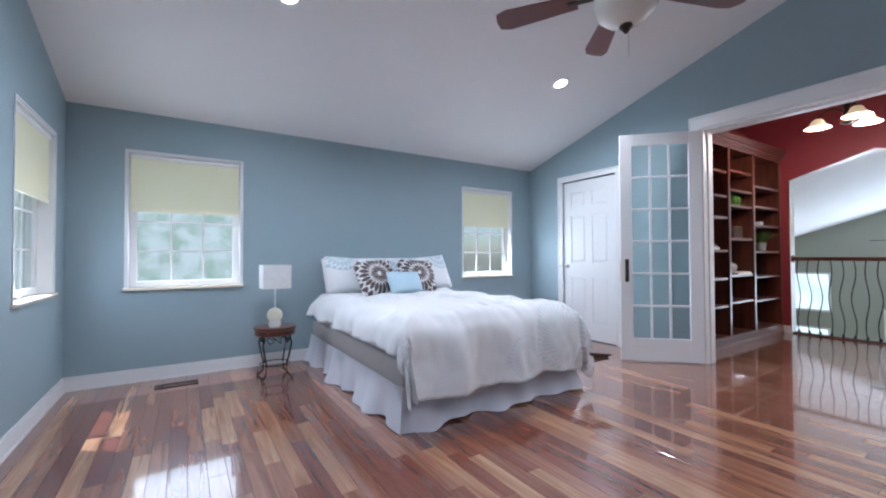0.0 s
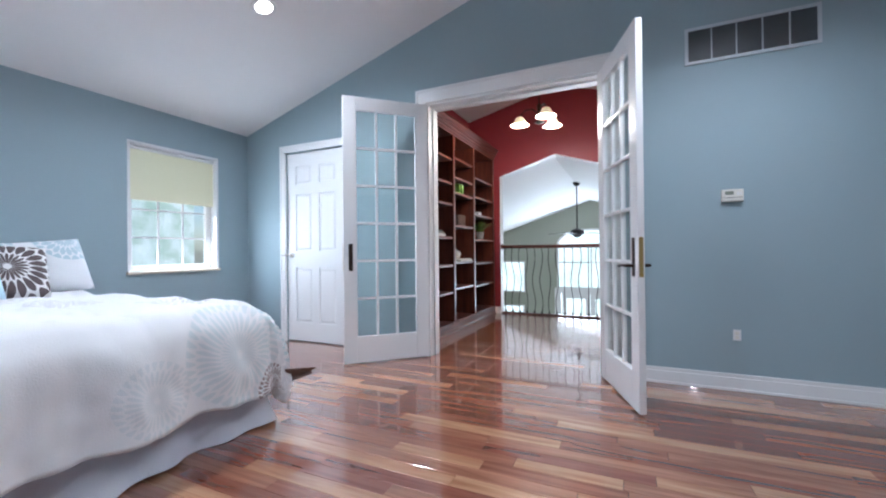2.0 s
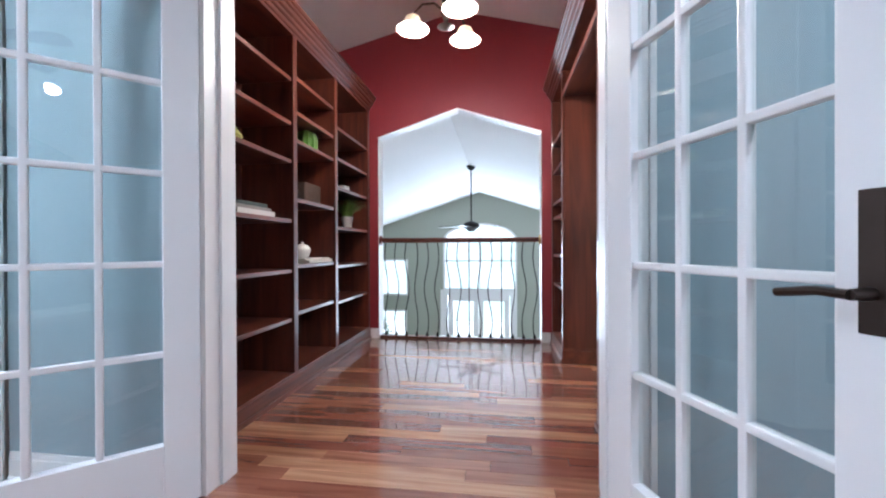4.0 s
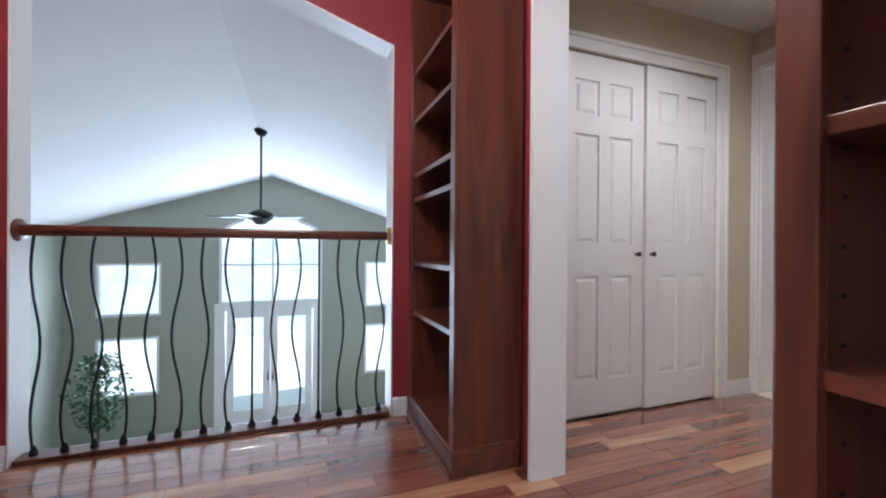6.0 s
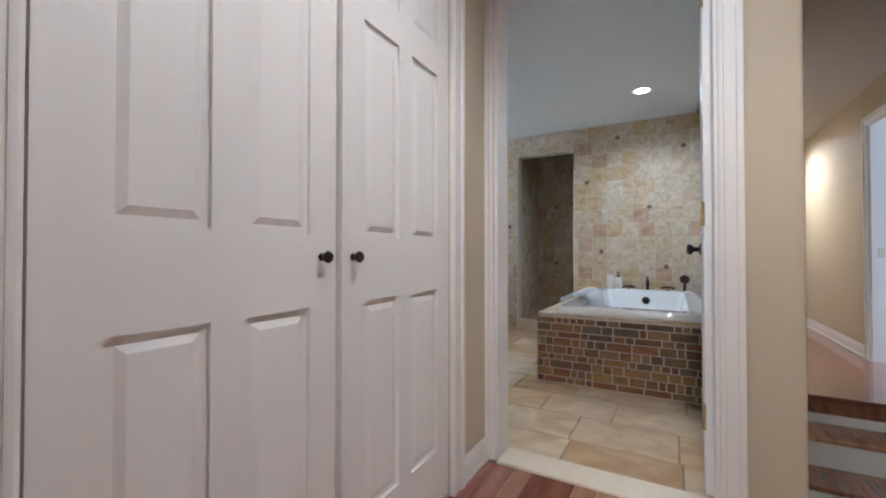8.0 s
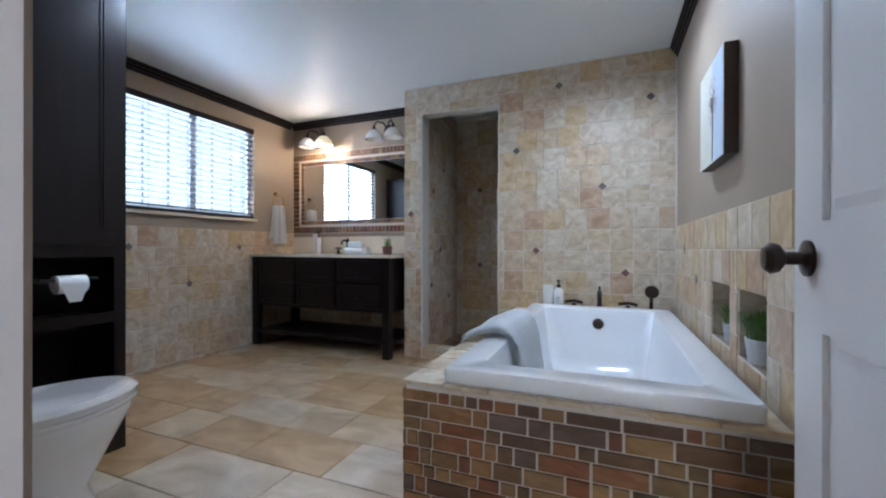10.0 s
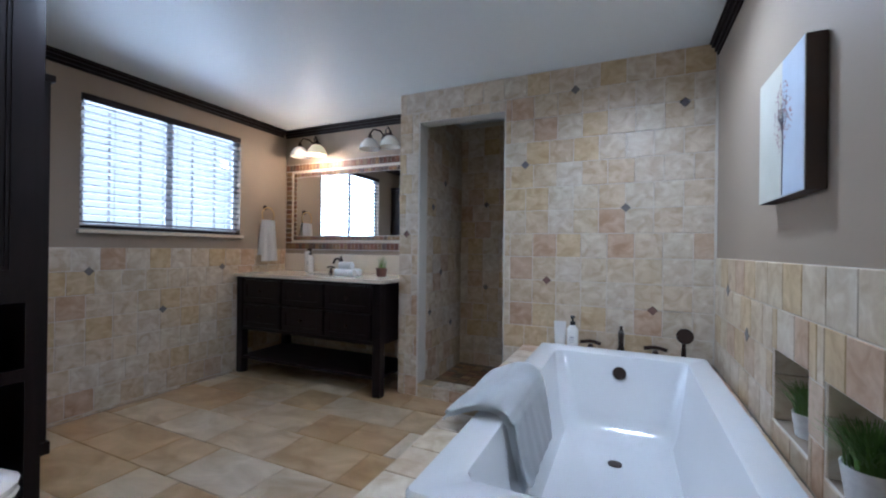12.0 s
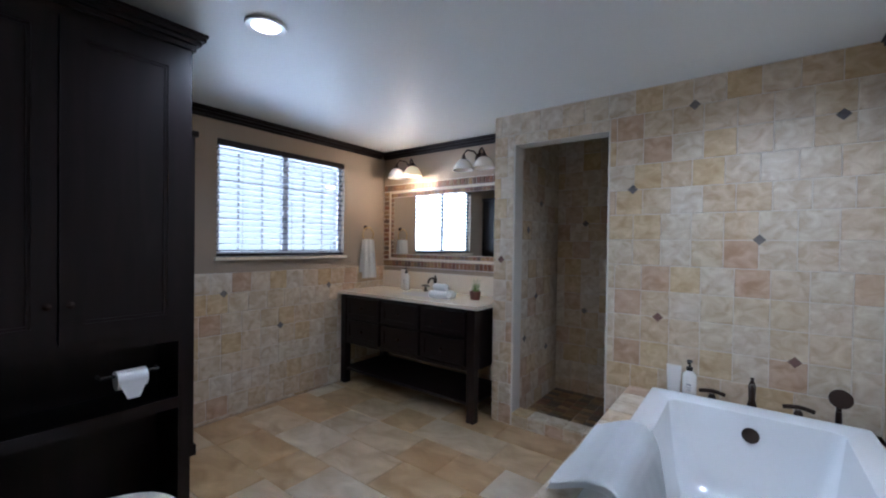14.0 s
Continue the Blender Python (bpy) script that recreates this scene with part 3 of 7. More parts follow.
lib_gable = [(1.06, -0.1), (3.64, -0.1), (3.64, lib_z(3.64)), (LIB_RIDGE, LIB_Z), (1.06, lib_z(1.06))]
OPEN_L, OPEN_R, OPEN_Z, OPEN_APEX = 3.15, 1.485, 2.09, 2.355
gable_hole = [(OPEN_R, -0.02), (OPEN_L, -0.02), (OPEN_L, OPEN_Z), (2.318, OPEN_APEX), (OPEN_R, OPEN_Z)]
setting("wall_library_west", slab("x", LX0, LX0 + 0.10, lib_gable, [FRENCH]), RED, "dark red library wall round the double doorway", "wall")
setting("wall_library_east", slab("x", LX1, LX1 + 0.14, [(0.80, -0.3), (6.2, -0.3), (6.2, 3.5), (0.80, 3.5)], [gable_hole]), RED, "dark red wall with a gabled opening to the hall below", "wall")
setting("trim", B(LX0 + 0.101, 4.572, FRENCH[0] - 0.08, FRENCH[0] + 0.015, 0.0, FRENCH[3] + 0.02, bevel=0.004), WHITE, "white trim post between doorway and bookcase", "trim")
setting("nosing", B(LX1 + 0.0005, LX1 + 0.15, OPEN_R + 0.001, OPEN_L - 0.001, -0.019, 0.0), CHERRYX, "dark wooden floor edge under the railing", "trim")
lining = bmesh.new()
for k in range(1, 5):
    (u0, w0), (u1, w1) = gable_hole[k % 5], gable_hole[(k + 1) % 5]
    cx, cz = 2.318, 1.1
    quad = []
    for u, w in ((u0, w0), (u1, w1)):
        for s in (0.001, 0.010):
            quad.append((u + (cx - u) * s, w + (cz - w) * s))
    vs = [lining.verts.new((x, *quad[q])) for x in (LX1 - 0.003, LX1 + 0.145) for q in (0, 1, 3, 2)]
    for f in ((0, 1, 2, 3), (7, 6, 5, 4), (0, 4, 5, 1), (1, 5, 6, 2), (2, 6, 7, 3), (3, 7, 4, 0)):
        lining.faces.new([vs[i] for i in f])
setting("trim", lining, WHITE, "white painted lining of the gabled opening", "trim")
setting("wall_library_north", B(LX0 + 0.10, LX1, 3.64, 3.76, -0.1, 3.05), RED, "dark red wall behind the bookcases", "wall")
PASS = (5.12, 6.205, 0.0, 2.16)
setting("wall_library_south", slab("y", 1.005, 1.06, rect(LX0, LX1, -0.1, 3.05), [PASS]), RED, "dark red wall above the passage", "wall")
setting("wall_hall_north", slab("y", 0.945, 1.003, rect(4.385, 6.71, -0.1, 2.42), [PASS]), BEIGE, "beige hall wall round the passage", "wall")
jamb("y", 0.93, 1.10, PASS[0] - 0.015, PASS[1] + 0.002, PASS[3] + 0.002, 0.022)
casing("y", 0.945, -1, PASS[0], PASS[1], PASS[3], 0.08, material=CREAM)
setting("ceiling", slab("x", LX0, LX1, [(3.76, lib_z(3.76)), (LIB_RIDGE, LIB_Z), (0.95, lib_z(0.95)), (0.95, lib_z(0.95) + 0.1), (LIB_RIDGE, LIB_Z + 0.1), (3.76, lib_z(3.76) + 0.1)]), CEIL, "off-white vaulted library ceiling", "ceiling")
for y0, y1 in ((OPEN_L, 3.24), (1.40, OPEN_R)):
    baseboard("x", LX1, -1, y0 + 0.001, y1 - 0.001, h=0.10)


def crown(bm, x0, x1, yf, yb, z, side):
    """Stepped cornice on a bookcase; side: the way its front faces along y."""
    for dz0, dz1, out in ((0.0, 0.03, 0.012), (0.03, 0.055, 0.028), (0.055, 0.085, 0.048), (0.085, 0.105, 0.062), (0.105, 0.135, 0.075)):
        a, b = sorted((yf + side * out, yb))
        box(bm, x0 - 0.0, x1, a, b, z + dz0, z + dz1, 0.004)


def bookcase(label, posts, shelves, yf, yb, side, top=2.36, plinth=0.12, ends=None):
    """Built-in case: uprights, a back, a plinth, a top and the shelves of each bay."""
    x0, x1 = posts[0], posts[-1]
    c = thing("bookcase", (x0 + x1) / 2, (yf + yb) / 2, 0, label, "bookcase")
    inv = Matrix.Translation((-(x0 + x1) / 2, -(yf + yb) / 2, 0))

    def put(name, bm, material=CHERRY):
        bmesh.ops.transform(bm, matrix=inv, verts=bm.verts)
        return part(name, bm, material, c)

    a, b = sorted((yf, yb))
    for k, x in enumerate(posts):
        w = 0.022
        lo = x if k == 0 else x - (2 * w if k == len(posts) - 1 else w)
        bm = box(bmesh.new(), lo + 0.006, lo + 2 * w - 0.006, a + (0.004 if side > 0 else 0.006), b - (0.006 if side > 0 else 0.004), plinth, top)
        f0, f1 = sorted((yf, yf - side * 0.02))
        box(bm, lo - 0.004, lo + 2 * w + 0.004, f0, f1, plinth, top, 0.004)
        put("upright", bm)
    back0, back1 = sorted((yb, yb + side * 0.012))
    put("back_panel", B(x0, x1, back0, back1, 0.0, top))
    put("top_panel", B(x0, x1, a + 0.002, b - 0.002, top - 0.02, top + 0.002), CHERRYX)
    pl0, pl1 = sorted((yf + side * 0.004, yb))
    put("plinth", B(x0, x1, pl0, pl1, 0.0, plinth - 0.02, bevel=0.003), CHERRYX)
    pl0, pl1 = sorted((yf + side * 0.016, yf + side * 0.0045))
    put("shoe_moulding", B(x0, x1, pl0, pl1, 0.0, 0.03, bevel=0.005), CHERRYX)
    pl0, pl1 = sorted((yf + side * 0.001, yb))
    put("bottom_shelf", B(x0, x1, pl0, pl1, plinth - 0.019, plinth, bevel=0.003), CHERRYX)
    bm = bmesh.new()
    crown(bm, x0, x1, yf, yb, top, side)
    put("cornice", bm, CHERRYX)
    for k, zs in enumerate(shelves):
        for z in zs:
            s0, s1 = sorted((yf - side * 0.012, yb + side * 0.012))
            put("shelf", B(posts[k] + 0.03, posts[k + 1] - 0.03, s0, s1, z - 0.026, z, bevel=0.003), CHERRYX)
    pins = bmesh.new()
    for k in range(len(posts) - 1):
        for x in (posts[k] + 0.045, posts[k + 1] - 0.045):
            for y in (yf - side * 0.06, yb + side * 0.06):
                for q in range(30):
                    z = 0.25 + q * 0.064
                    box(pins, x - 0.0015, x + 0.0015, y - 0.003, y + 0.003, z - 0.003, z + 0.003)
    tagged(put("pin_holes", pins, IRON), kind="stuff")
    return c


BL, BR = 3.235, 1.395
SH1 = (0.481, 0.803, 1.13, 1.521, 1.77, 2.06)
SH2 = (0.512, 0.829, 1.277, 1.677, 1.865, 2.098)
SH3 = (0.489, 0.793, 1.121, 1.46, 1.705, 1.966)
bookcase("tall dark cherry wood built-in bookcase, mostly empty", (4.50, 5.45, 6.13, 6.985), (SH1, SH2, SH3), BL, 3.625, -1)
bookcase("narrow dark cherry wood bookcase beside the railing", (6.30, 6.985), ((0.60, 0.875, 1.225, 1.36, 1.66, 1.93),), BR, 1.075, 1)
bookcase("dark cherry wood bookcase with empty shelves by the doorway", (4.58, 5.125), ((0.488, 0.80, 1.118, 1.41, 1.70, 2.0),), BR, 1.075, 1)
bridge = thing("bookcase_bridge", 5.71, 1.23, 2.16, "dark cherry wood bridge shelf spanning the passage", "bookcase")
part("soffit", B(-0.584, 0.588, -0.155, 0.155, 0.0, 0.025, bevel=0.002), CHERRYX, bridge)
part("back_panel", B(-0.584, 0.588, -0.155, -0.143, 0.027, 0.19), CHERRY, bridge)
part("front_rail", B(-0.584, 0.588, 0.145, 0.163, -0.012, 0.03, bevel=0.003), CHERRYX, bridge)
bm = bmesh.new()
crown(bm, -0.584, 0.588, 0.165, -0.15, 0.20, 1)
part("cornice", bm, CHERRYX, bridge)

# ---- railing at the gabled opening ----
rail = thing("railing", LX1 + 0.05, 2.318, 0, "wavy black iron balusters under a dark wooden handrail", "railing")
half = (OPEN_L - OPEN_R) / 2 - 0.012
bm = box(bmesh.new(), -0.028, 0.028, -half, half, 1.005, 1.04, 0.010)
box(bm, -0.018, 0.018, -half, half, 0.99, 1.007, 0.004)
part("handrail", bm, CHERRYX, rail, "dark stained wooden handrail")
part("bottom_rail", B(-0.045, 0.045, -half, half, 0.001, 0.022, bevel=0.004), CHERRYX, rail)
for sg in (-1, 1):
    part("rosette", lathe([(0.05, 0), (0.05, 0.012), (0.04, 0.02), (0.001, 0.021)], 24, pose(0, sg * (half + 0.004), 1.015, 90 * sg)), BRASS if sg < 0 else CHERRY, rail, smooth=True)
for k in range(15):
    y = half - 0.055 - k * (2 * half - 0.11) / 14
    amp = 0.028 * (1.0 if k % 3 else 0.75) * (1 if (k // 3) % 2 == 0 else -1)
    if k in (8, 11):
        amp = 0.0
    pts = []
    for q in range(29):
        s = q / 28
        w = math.sin(math.pi * s) ** 0.6 * math.sin(2 * math.pi * (1.25 * s + 0.12))
        pts.append((0, y + amp * w, 0.02 + s * 0.975))
    bal = part("baluster", tube(pts, 0.0058, 6), IRON, rail, smooth=True)
    part("shoe", lathe([(0.017, 0.021), (0.017, 0.035), (0.012, 0.048), (0.008, 0.062)], 8, pose(0, y, 0)), IRON, bal)

# ---- great hall below ----
GX0, GX1, GY0, GY1, GZ = LX1 + 0.14, 14.35, -0.83, 6.12, -2.84
GR, GRZ = 2.47, 2.49


def hall_z(y):
    return GRZ - 0.328 * abs(y - GR)


ARCH = [(1.43, -0.26), (3.50, -0.26), (3.50, 1.15)] + [(2.465 + 1.035 * math.cos(a), 1.15 + 0.47 * math.sin(a)) for a in [math.pi * k / 12 for k in range(1, 12)]] + [(1.43, 1.15)]
FDOOR = (1.46, 3.55, GZ + 0.01, -0.33)
SIDEWINS = [(4.53, 5.60, -0.44, 0.60), (4.56, 5.60, -2.02, -0.86), (-0.66, 0.46, -0.44, 0.61), (-0.66, 0.46, -2.02, -0.86)]
setting("wall_hall_east", slab("x", GX1, GX1 + 0.16, [(GY0, GZ), (GY1, GZ), (GY1, hall_z(GY1)), (GR, GRZ), (GY0, hall_z(GY0))], [ARCH, FDOOR] + SIDEWINS), OLIVE, "olive grey gable wall full of windows", "wall")
setting("wall_great_north", B(GX0, GX1, GY1, GY1 + 0.12, GZ, 1.35), OLIVE, "plain olive grey hall wall", "wall")
setting("wall_great_south", B(GX0, GX1, GY0 - 0.12, GY0, GZ, 1.35), OLIVE, "plain olive grey hall wall", "wall")
setting("wall_great_west", slab("x", LX1 + 0.01, LX1 + 0.135, [(GY0, GZ), (GY1, GZ), (GY1, -0.32), (GY0, -0.32)]), OLIVE, "plain wall under the balcony", "wall")
setting("wall_great_west", B(LX1 + 0.01, LX1 + 0.138, GY0, 0.795, -0.31, 2.45), OLIVE, "plain olive grey hall wall", "wall")
setting("ceiling", slab("x", LX1 + 0.142, GX1 + 0.16, [(GY1 + 0.12, hall_z(GY1 + 0.12)), (GR, GRZ), (GY0 - 0.12, hall_z(GY0 - 0.12)), (GY0 - 0.12, hall_z(GY0) + 0.1), (GR, GRZ + 0.12), (GY1 + 0.12, hall_z(GY1) + 0.1)]), CEIL, "white vaulted great hall ceiling", "ceiling")
setting("floor", B(GX0 - 0.2, GX1, GY0, GY1, GZ - 0.1, GZ), mat("hall_floor_stone", (0.5, 0.45, 0.38), 0.4), "pale floor of the great hall below", "floor")
setting("ground", B(-90, 120, -90, 100, -3.4, -3.2), mat("lawn", (0.08, 0.13, 0.05), 0.9, vary=0.4, scale=0.3), "green lawn around the house", "ground")
# pale slab added so the view through the hall doors turns white
setting("bright_slab", B(14.52, 23.9, -13, 17, -3.19, -2.9), mat("pale_slab", (0.75, 0.74, 0.72), 0.8, vary=0.1, scale=1), "added pale slab brightening the view outside the hall", "pavement")
setting("backdrop", B(24.0, 24.1, -14, 18, -3.2, 9), YARD, "overexposed garden beyond the hall windows", "backdrop")


def fixed_window(name, y0, y1, z0, z1, bars_y=(), bars_z=(), outline=None, x=GX1, label="white framed hall window"):
    w = new(name)
    w.matrix_basis = pose(x, 0, 0)
    tagged(w, label, "window", kind="structure")
    t = 0.045
    if outline:
        cy, cz = (y0 + y1) / 2, (z0 + z1) / 2
        inner = [(cy + (u - cy) * 0.955, cz + (v - cz) * 0.95) for u, v in outline]
        part("window_frame", slab("x", -0.012, 0.10, outline, [inner]), WHITE, w)
    else:
        part("window_frame", slab("x", -0.012, 0.10, rect(y0, y1, z0, z1), [(y0 + t, y1 - t, z0 + t, z1 - t)]), WHITE, w)
    bm = bmesh.new()
    for y in bars_y:
        box(bm, 0.02, 0.06, y - 0.02, y + 0.02, z0 + t, z1 - t)
    for z in bars_z:
        box(bm, 0.018, 0.062, y0 + t, y1 - t, z - 0.018, z + 0.018)
    if bars_y or bars_z:
        part("muntin", bm, WHITE, w)
    p = part("pane", B(0.04, 0.045, y0 + t * 0.6, y1 - t * 0.6, z0 + t * 0.6, z1 - t * 0.6), GLASS, w)
    p.visible_shadow = False
    return w


fixed_window("window_4", 1.43, 3.50, -0.26, 1.15, (2.465,), (0.56, 1.13), ARCH, label="large arched white hall window")
for k, (a, b, c, d) in enumerate(SIDEWINS):
    fixed_window("window_%d" % (5 + k), a, b, c, d)
hd = new("door_2")
hd.matrix_basis = pose(GX1, 0, 0)
tagged(hd, "white glazed double doors to the garden", "door", kind="structure")
part("door_frame", slab("x", -0.03, 0.08, rect(1.43, 3.58, GZ, -0.26), [(1.62, 3.38, GZ + 0.02, -0.42)]), WHITE, hd)
for a, b in ((1.64, 2.495), (2.505, 3.36)):
    leaf = part("leaf", slab("x", 0.01, 0.05, rect(a, b, GZ + 0.02, -0.42), [(a + 0.14, b - 0.14, GZ + 0.28, -0.58)]), WHITE, hd)
    p = part("pane", B(0.028, 0.032, a + 0.14, b - 0.14, GZ + 0.28, -0.58), GLASS, leaf)
    p.visible_shadow = False
    hx = 2.45 if a < 2 else 2.55
    part("handle", tube([(-0.02, hx, -1.95), (-0.03, hx, -1.85), (-0.02, hx, -1.75)], 0.014, 8), BRONZE, leaf)

gf = thing("ceiling_fan", 10.56, 2.43, 2.48, "dark bronze ceiling fan on a long rod", "ceiling fan")
part("canopy", lathe([(0.085, 0.0), (0.085, -0.02), (0.05, -0.075), (0.02, -0.09)], 20), IRON, gf, smooth=True)
part("rod", lathe([(0.014, -0.08), (0.014, -1.06)], 10), IRON, gf)
part("motor", lathe([(0.03, -1.04), (0.13, -1.08), (0.155, -1.11), (0.155, -1.17), (0.10, -1.20), (0.06, -1.24), (0.001, -1.25)], 24), IRON, gf, smooth=True)
for k in range(5):
    bm = box(bmesh.new(), 0.14, 0.62, -0.065, 0.065, -1.16, -1.15, 0.004)
    bmesh.ops.transform(bm, matrix=pose(0, 0, 0, 0, 0, 72 * k + 20), verts=bm.verts)
    part("blade", bm, ESPRESSO, gf)

# ---- hall nook ----
CX, HY = 6.605, -0.88
CLOSET = (-0.525, 0.658, 0.0, 2.045)
setting("wall_hall_closet", slab("x", CX, CX + 0.12, rect(HY, 0.945, -0.1, 2.42), [CLOSET]), BEIGE, "beige hall wall round the closet doors", "wall")
setting("wall_closet_back", B(CX + 0.121, CX + 0.16, HY - 0.1, 0.945, -0.1, 2.42), BEIGE, "plain wall behind the closet doors", "wall")
casing("x", CX, -1, CLOSET[0], CLOSET[1], CLOSET[3], 0.085, material=CREAM)
panel_door("closet_door", 0.580, 2.03, CREAM, pose(CX + 0.026, CLOSET[1] - 0.010, 0.006, 0, 0, -90), "closed cream six panel closet door", (0.530, 0.915, "small", (-1,)))
panel_door("closet_door", 0.586, 2.03, CREAM, pose(CX + 0.020, CLOSET[0] + 0.003, 0.006, 0, 0, 91.2), "cream six panel closet door slightly ajar", (0.546, 0.915, "small", (1,)))
BDOOR = (5.715, 6.562, 0.0, 2.155)
setting("wall_bath_north", slab("y", HY - 0.13, HY, [(5.485, -0.1), (CX + 0.12, -0.1), (CX + 0.12, 2.42), (5.485, 2.42)], [BDOOR]), BEIGE, "beige wall round the bathroom doorway", "wall")
casing("y", HY, 1, BDOOR[0], BDOOR[1], BDOOR[3], 0.075, head=0.09, material=CREAM, w1=0.042)
jamb("y", HY - 0.131, HY + 0.001, BDOOR[0] - 0.001, BDOOR[1] + 0.001, BDOOR[3] + 0.001, 0.012, CREAM)
setting("threshold", B(BDOOR[0] + 0.018, BDOOR[1] - 0.018, HY - 0.12, HY + 0.035, -0.011, 0.010, bevel=0.005), STONE, "cream marble threshold at the bathroom door", "trim")
baseboard("y", HY, 1, 5.485, BDOOR[0] - 0.075, CREAM, 0.10)
baseboard("x", CX, -1, HY + 0.025, CLOSET[0] - 0.09, CREAM, 0.10)
HALLCEIL = mat("hall_ceiling_paint", (0.70, 0.68, 0.64), 0.7, vary=0.03)
setting("ceiling", B(5.476, CX + 0.12, HY - 0.09, 0.945, 2.40, 2.5), HALLCEIL, "off-white flat hall ceiling", "ceiling")
setting("ceiling", B(4.385, 5.4755, -7.4, 0.945, 2.40, 2.5), HALLCEIL, "off-white flat side hall ceiling", "ceiling")

# ---- stairwell and side hall ----
setting("wall_side_hall", slab("y", -7.4, -7.3, rect(4.26, 5.465, -0.1, 2.4)), BEIGE, "plain beige wall at the hall end", "wall")
setting("wall_stair_east", B(5.452, 5.472, -7.4, HY - 0.131, -2.84, 2.4), BEIGE, "beige wall along the stairwell", "wall")
setting("wall_stair_west", B(4.385, 4.45, -1.2, 0.944, -2.84, 2.4), BEIGE, "beige stairwell wall beside the bedroom", "wall")
SIDE_DOOR = (-4.05, -3.22, 0.0, 2.05)
setting("wall_stair_west", slab("x", 4.26, 4.38, rect(-7.3, -1.2, -2.84, 2.4), [SIDE_DOOR]), BEIGE, "beige stairwell wall with an open doorway", "wall")
casing("x", 4.38, 1, SIDE_DOOR[0], SIDE_DOOR[1], SIDE_DOOR[3], 0.075)
jamb("x", 4.258, 4.382, SIDE_DOOR[0], SIDE_DOOR[1], SIDE_DOOR[3])
part("strike", B(4.30, 4.34, SIDE_DOOR[0] + 0.0205, SIDE_DOOR[0] + 0.024, 0.90, 0.98), NICKEL, None)
tagged(bpy.data.objects["strike"], "satin nickel strike plate on the jamb", "trim", kind="structure")
baseboard("x", 4.38, 1, SIDE_DOOR[1] + 0.08, -2.70)
baseboard("x", 4.38, 1, -7.3, SIDE_DOOR[0] - 0.08)
setting("floor", B(2.0, 5.465, -7.3, -2.72, -0.12, -0.001), PLANK, "hardwood landing floor of the side hall", "floor")
for k in range(7):
    z, front = -0.18 * k, -2.72 + 0.27 * k
    st = tagged(part("stair_step", B(4.385, 5.45, (front - 0.268) if k else front - 0.1, front + 0.025, z - 0.03, z + (0.002 if k == 0 else 0), bevel=0.008), PLANK), "wooden stair tread with a white riser", "stair", "stair steps", "structure")
    part("riser", B(4.385, 5.45, front - 0.012, front - 0.001, z - 0.18, z - 0.031), WHITE, st)
setting("floor", B(4.3, 5.5, -2.7, 0.9, -2.9, -2.84), GAP, "dark floor at the stair foot", "floor")
setting("wall_blue_room", B(2.0, 2.06, -6.2, -2.0, 0.98, 2.4), BRIGHTBLUE, "bright blue painted wall of the side room", "wall")
setting("wall_blue_room", B(2.0, 2.07, -6.2, -2.0, 0.0, 0.98), WHITE, "white wainscot under the blue wall", "wall")
setting("wall_blue_room", B(2.0, 4.26, -6.3, -6.2, 0.98, 2.4), BRIGHTBLUE, "bright blue painted wall of the side room", "wall")
setting("wall_blue_room", B(2.0, 4.26, -6.3, -6.19, 0.0, 0.978), WHITE, "white wainscot under the blue wall", "wall")
setting("wall_blue_room", B(2.0, 4.26, -2.0, -1.9, 0.0, 2.4), WHITE, "plain white wall of the side room", "wall")
setting("ceiling", B(1.9, 4.384, -7.4, -1.9, 2.40, 2.5), CEIL, "white ceiling of the side room", "ceiling")

# ---- bathroom shell ----
TX0, TX1, TY, VY, BZ = 5.60, 9.42, -4.07, -4.50, 2.40
BWIN = (-3.93, -2.70, 1.27, 2.19)
SHX0, SHX1, SHZ = 6.885, 7.59, 2.16
setting("wall_bath_east", slab("x", TX1, TX1 + 0.16, rect(-4.62, -1.0, -0.1, BZ + 0.1), [BWIN]), TAUPE, "taupe painted bathroom wall with a wide window", "wall")
setting("wall_bath_west", slab("x", TX0 - 0.126, TX0, rect(-5.2, HY - 0.132, -0.1, BZ + 0.1), [(-3.035, -2.72, 0.575, 0.825), (-2.62, -2.32, 0.575, 0.825)]), TAUPE, "taupe painted bathroom wall with two tiled niches", "wall")
setting("wall_bath_vanity", B(7.76, TX1, VY - 0.12, VY, -0.1, BZ + 0.1), TAUPE, "taupe painted wall behind the vanity", "wall")
setting("wall_bath_tiled", slab("y", TY - 0.14, TY - 0.0045, rect(TX0, 7.748, -0.1, BZ + 0.1), [(SHX0 + 0.01, SHX1 - 0.01, -0.05, SHZ)]), GROUT, "grout bed of the travertine shower wall", "wall")
setting("wall_shower_side", B(SHX1 + 0.0045, 7.748, -5.1, TY - 0.141, -0.1, BZ), GROUT, "grout bed of the shower side wall", "wall")
setting("wall_shower_back", B(TX0, SHX1 + 0.2, -5.12, -5.0045, -0.1, BZ), GROUT, "grout bed of the shower back wall", "wall")
setting("wall_bath_inner", B(CX + 0.161, TX1, -1.07, -0.975, -0.1, BZ + 0.1), TAUPE, "plain taupe bathroom wall by the door", "wall")
setting("wall_bath_inner", slab("y", HY - 0.142, HY - 0.132, [(TX0, -0.1), (CX + 0.161, -0.1), (CX + 0.161, BZ), (TX0, BZ)], [BDOOR]), TAUPE, "plain taupe bathroom wall round the door", "wall")
setting("ceiling", B(TX0 - 0.1, TX1 + 0.1, -5.15, HY - 0.131, BZ, BZ + 0.1), BATHCEIL, "satin white bathroom ceiling", "ceiling")
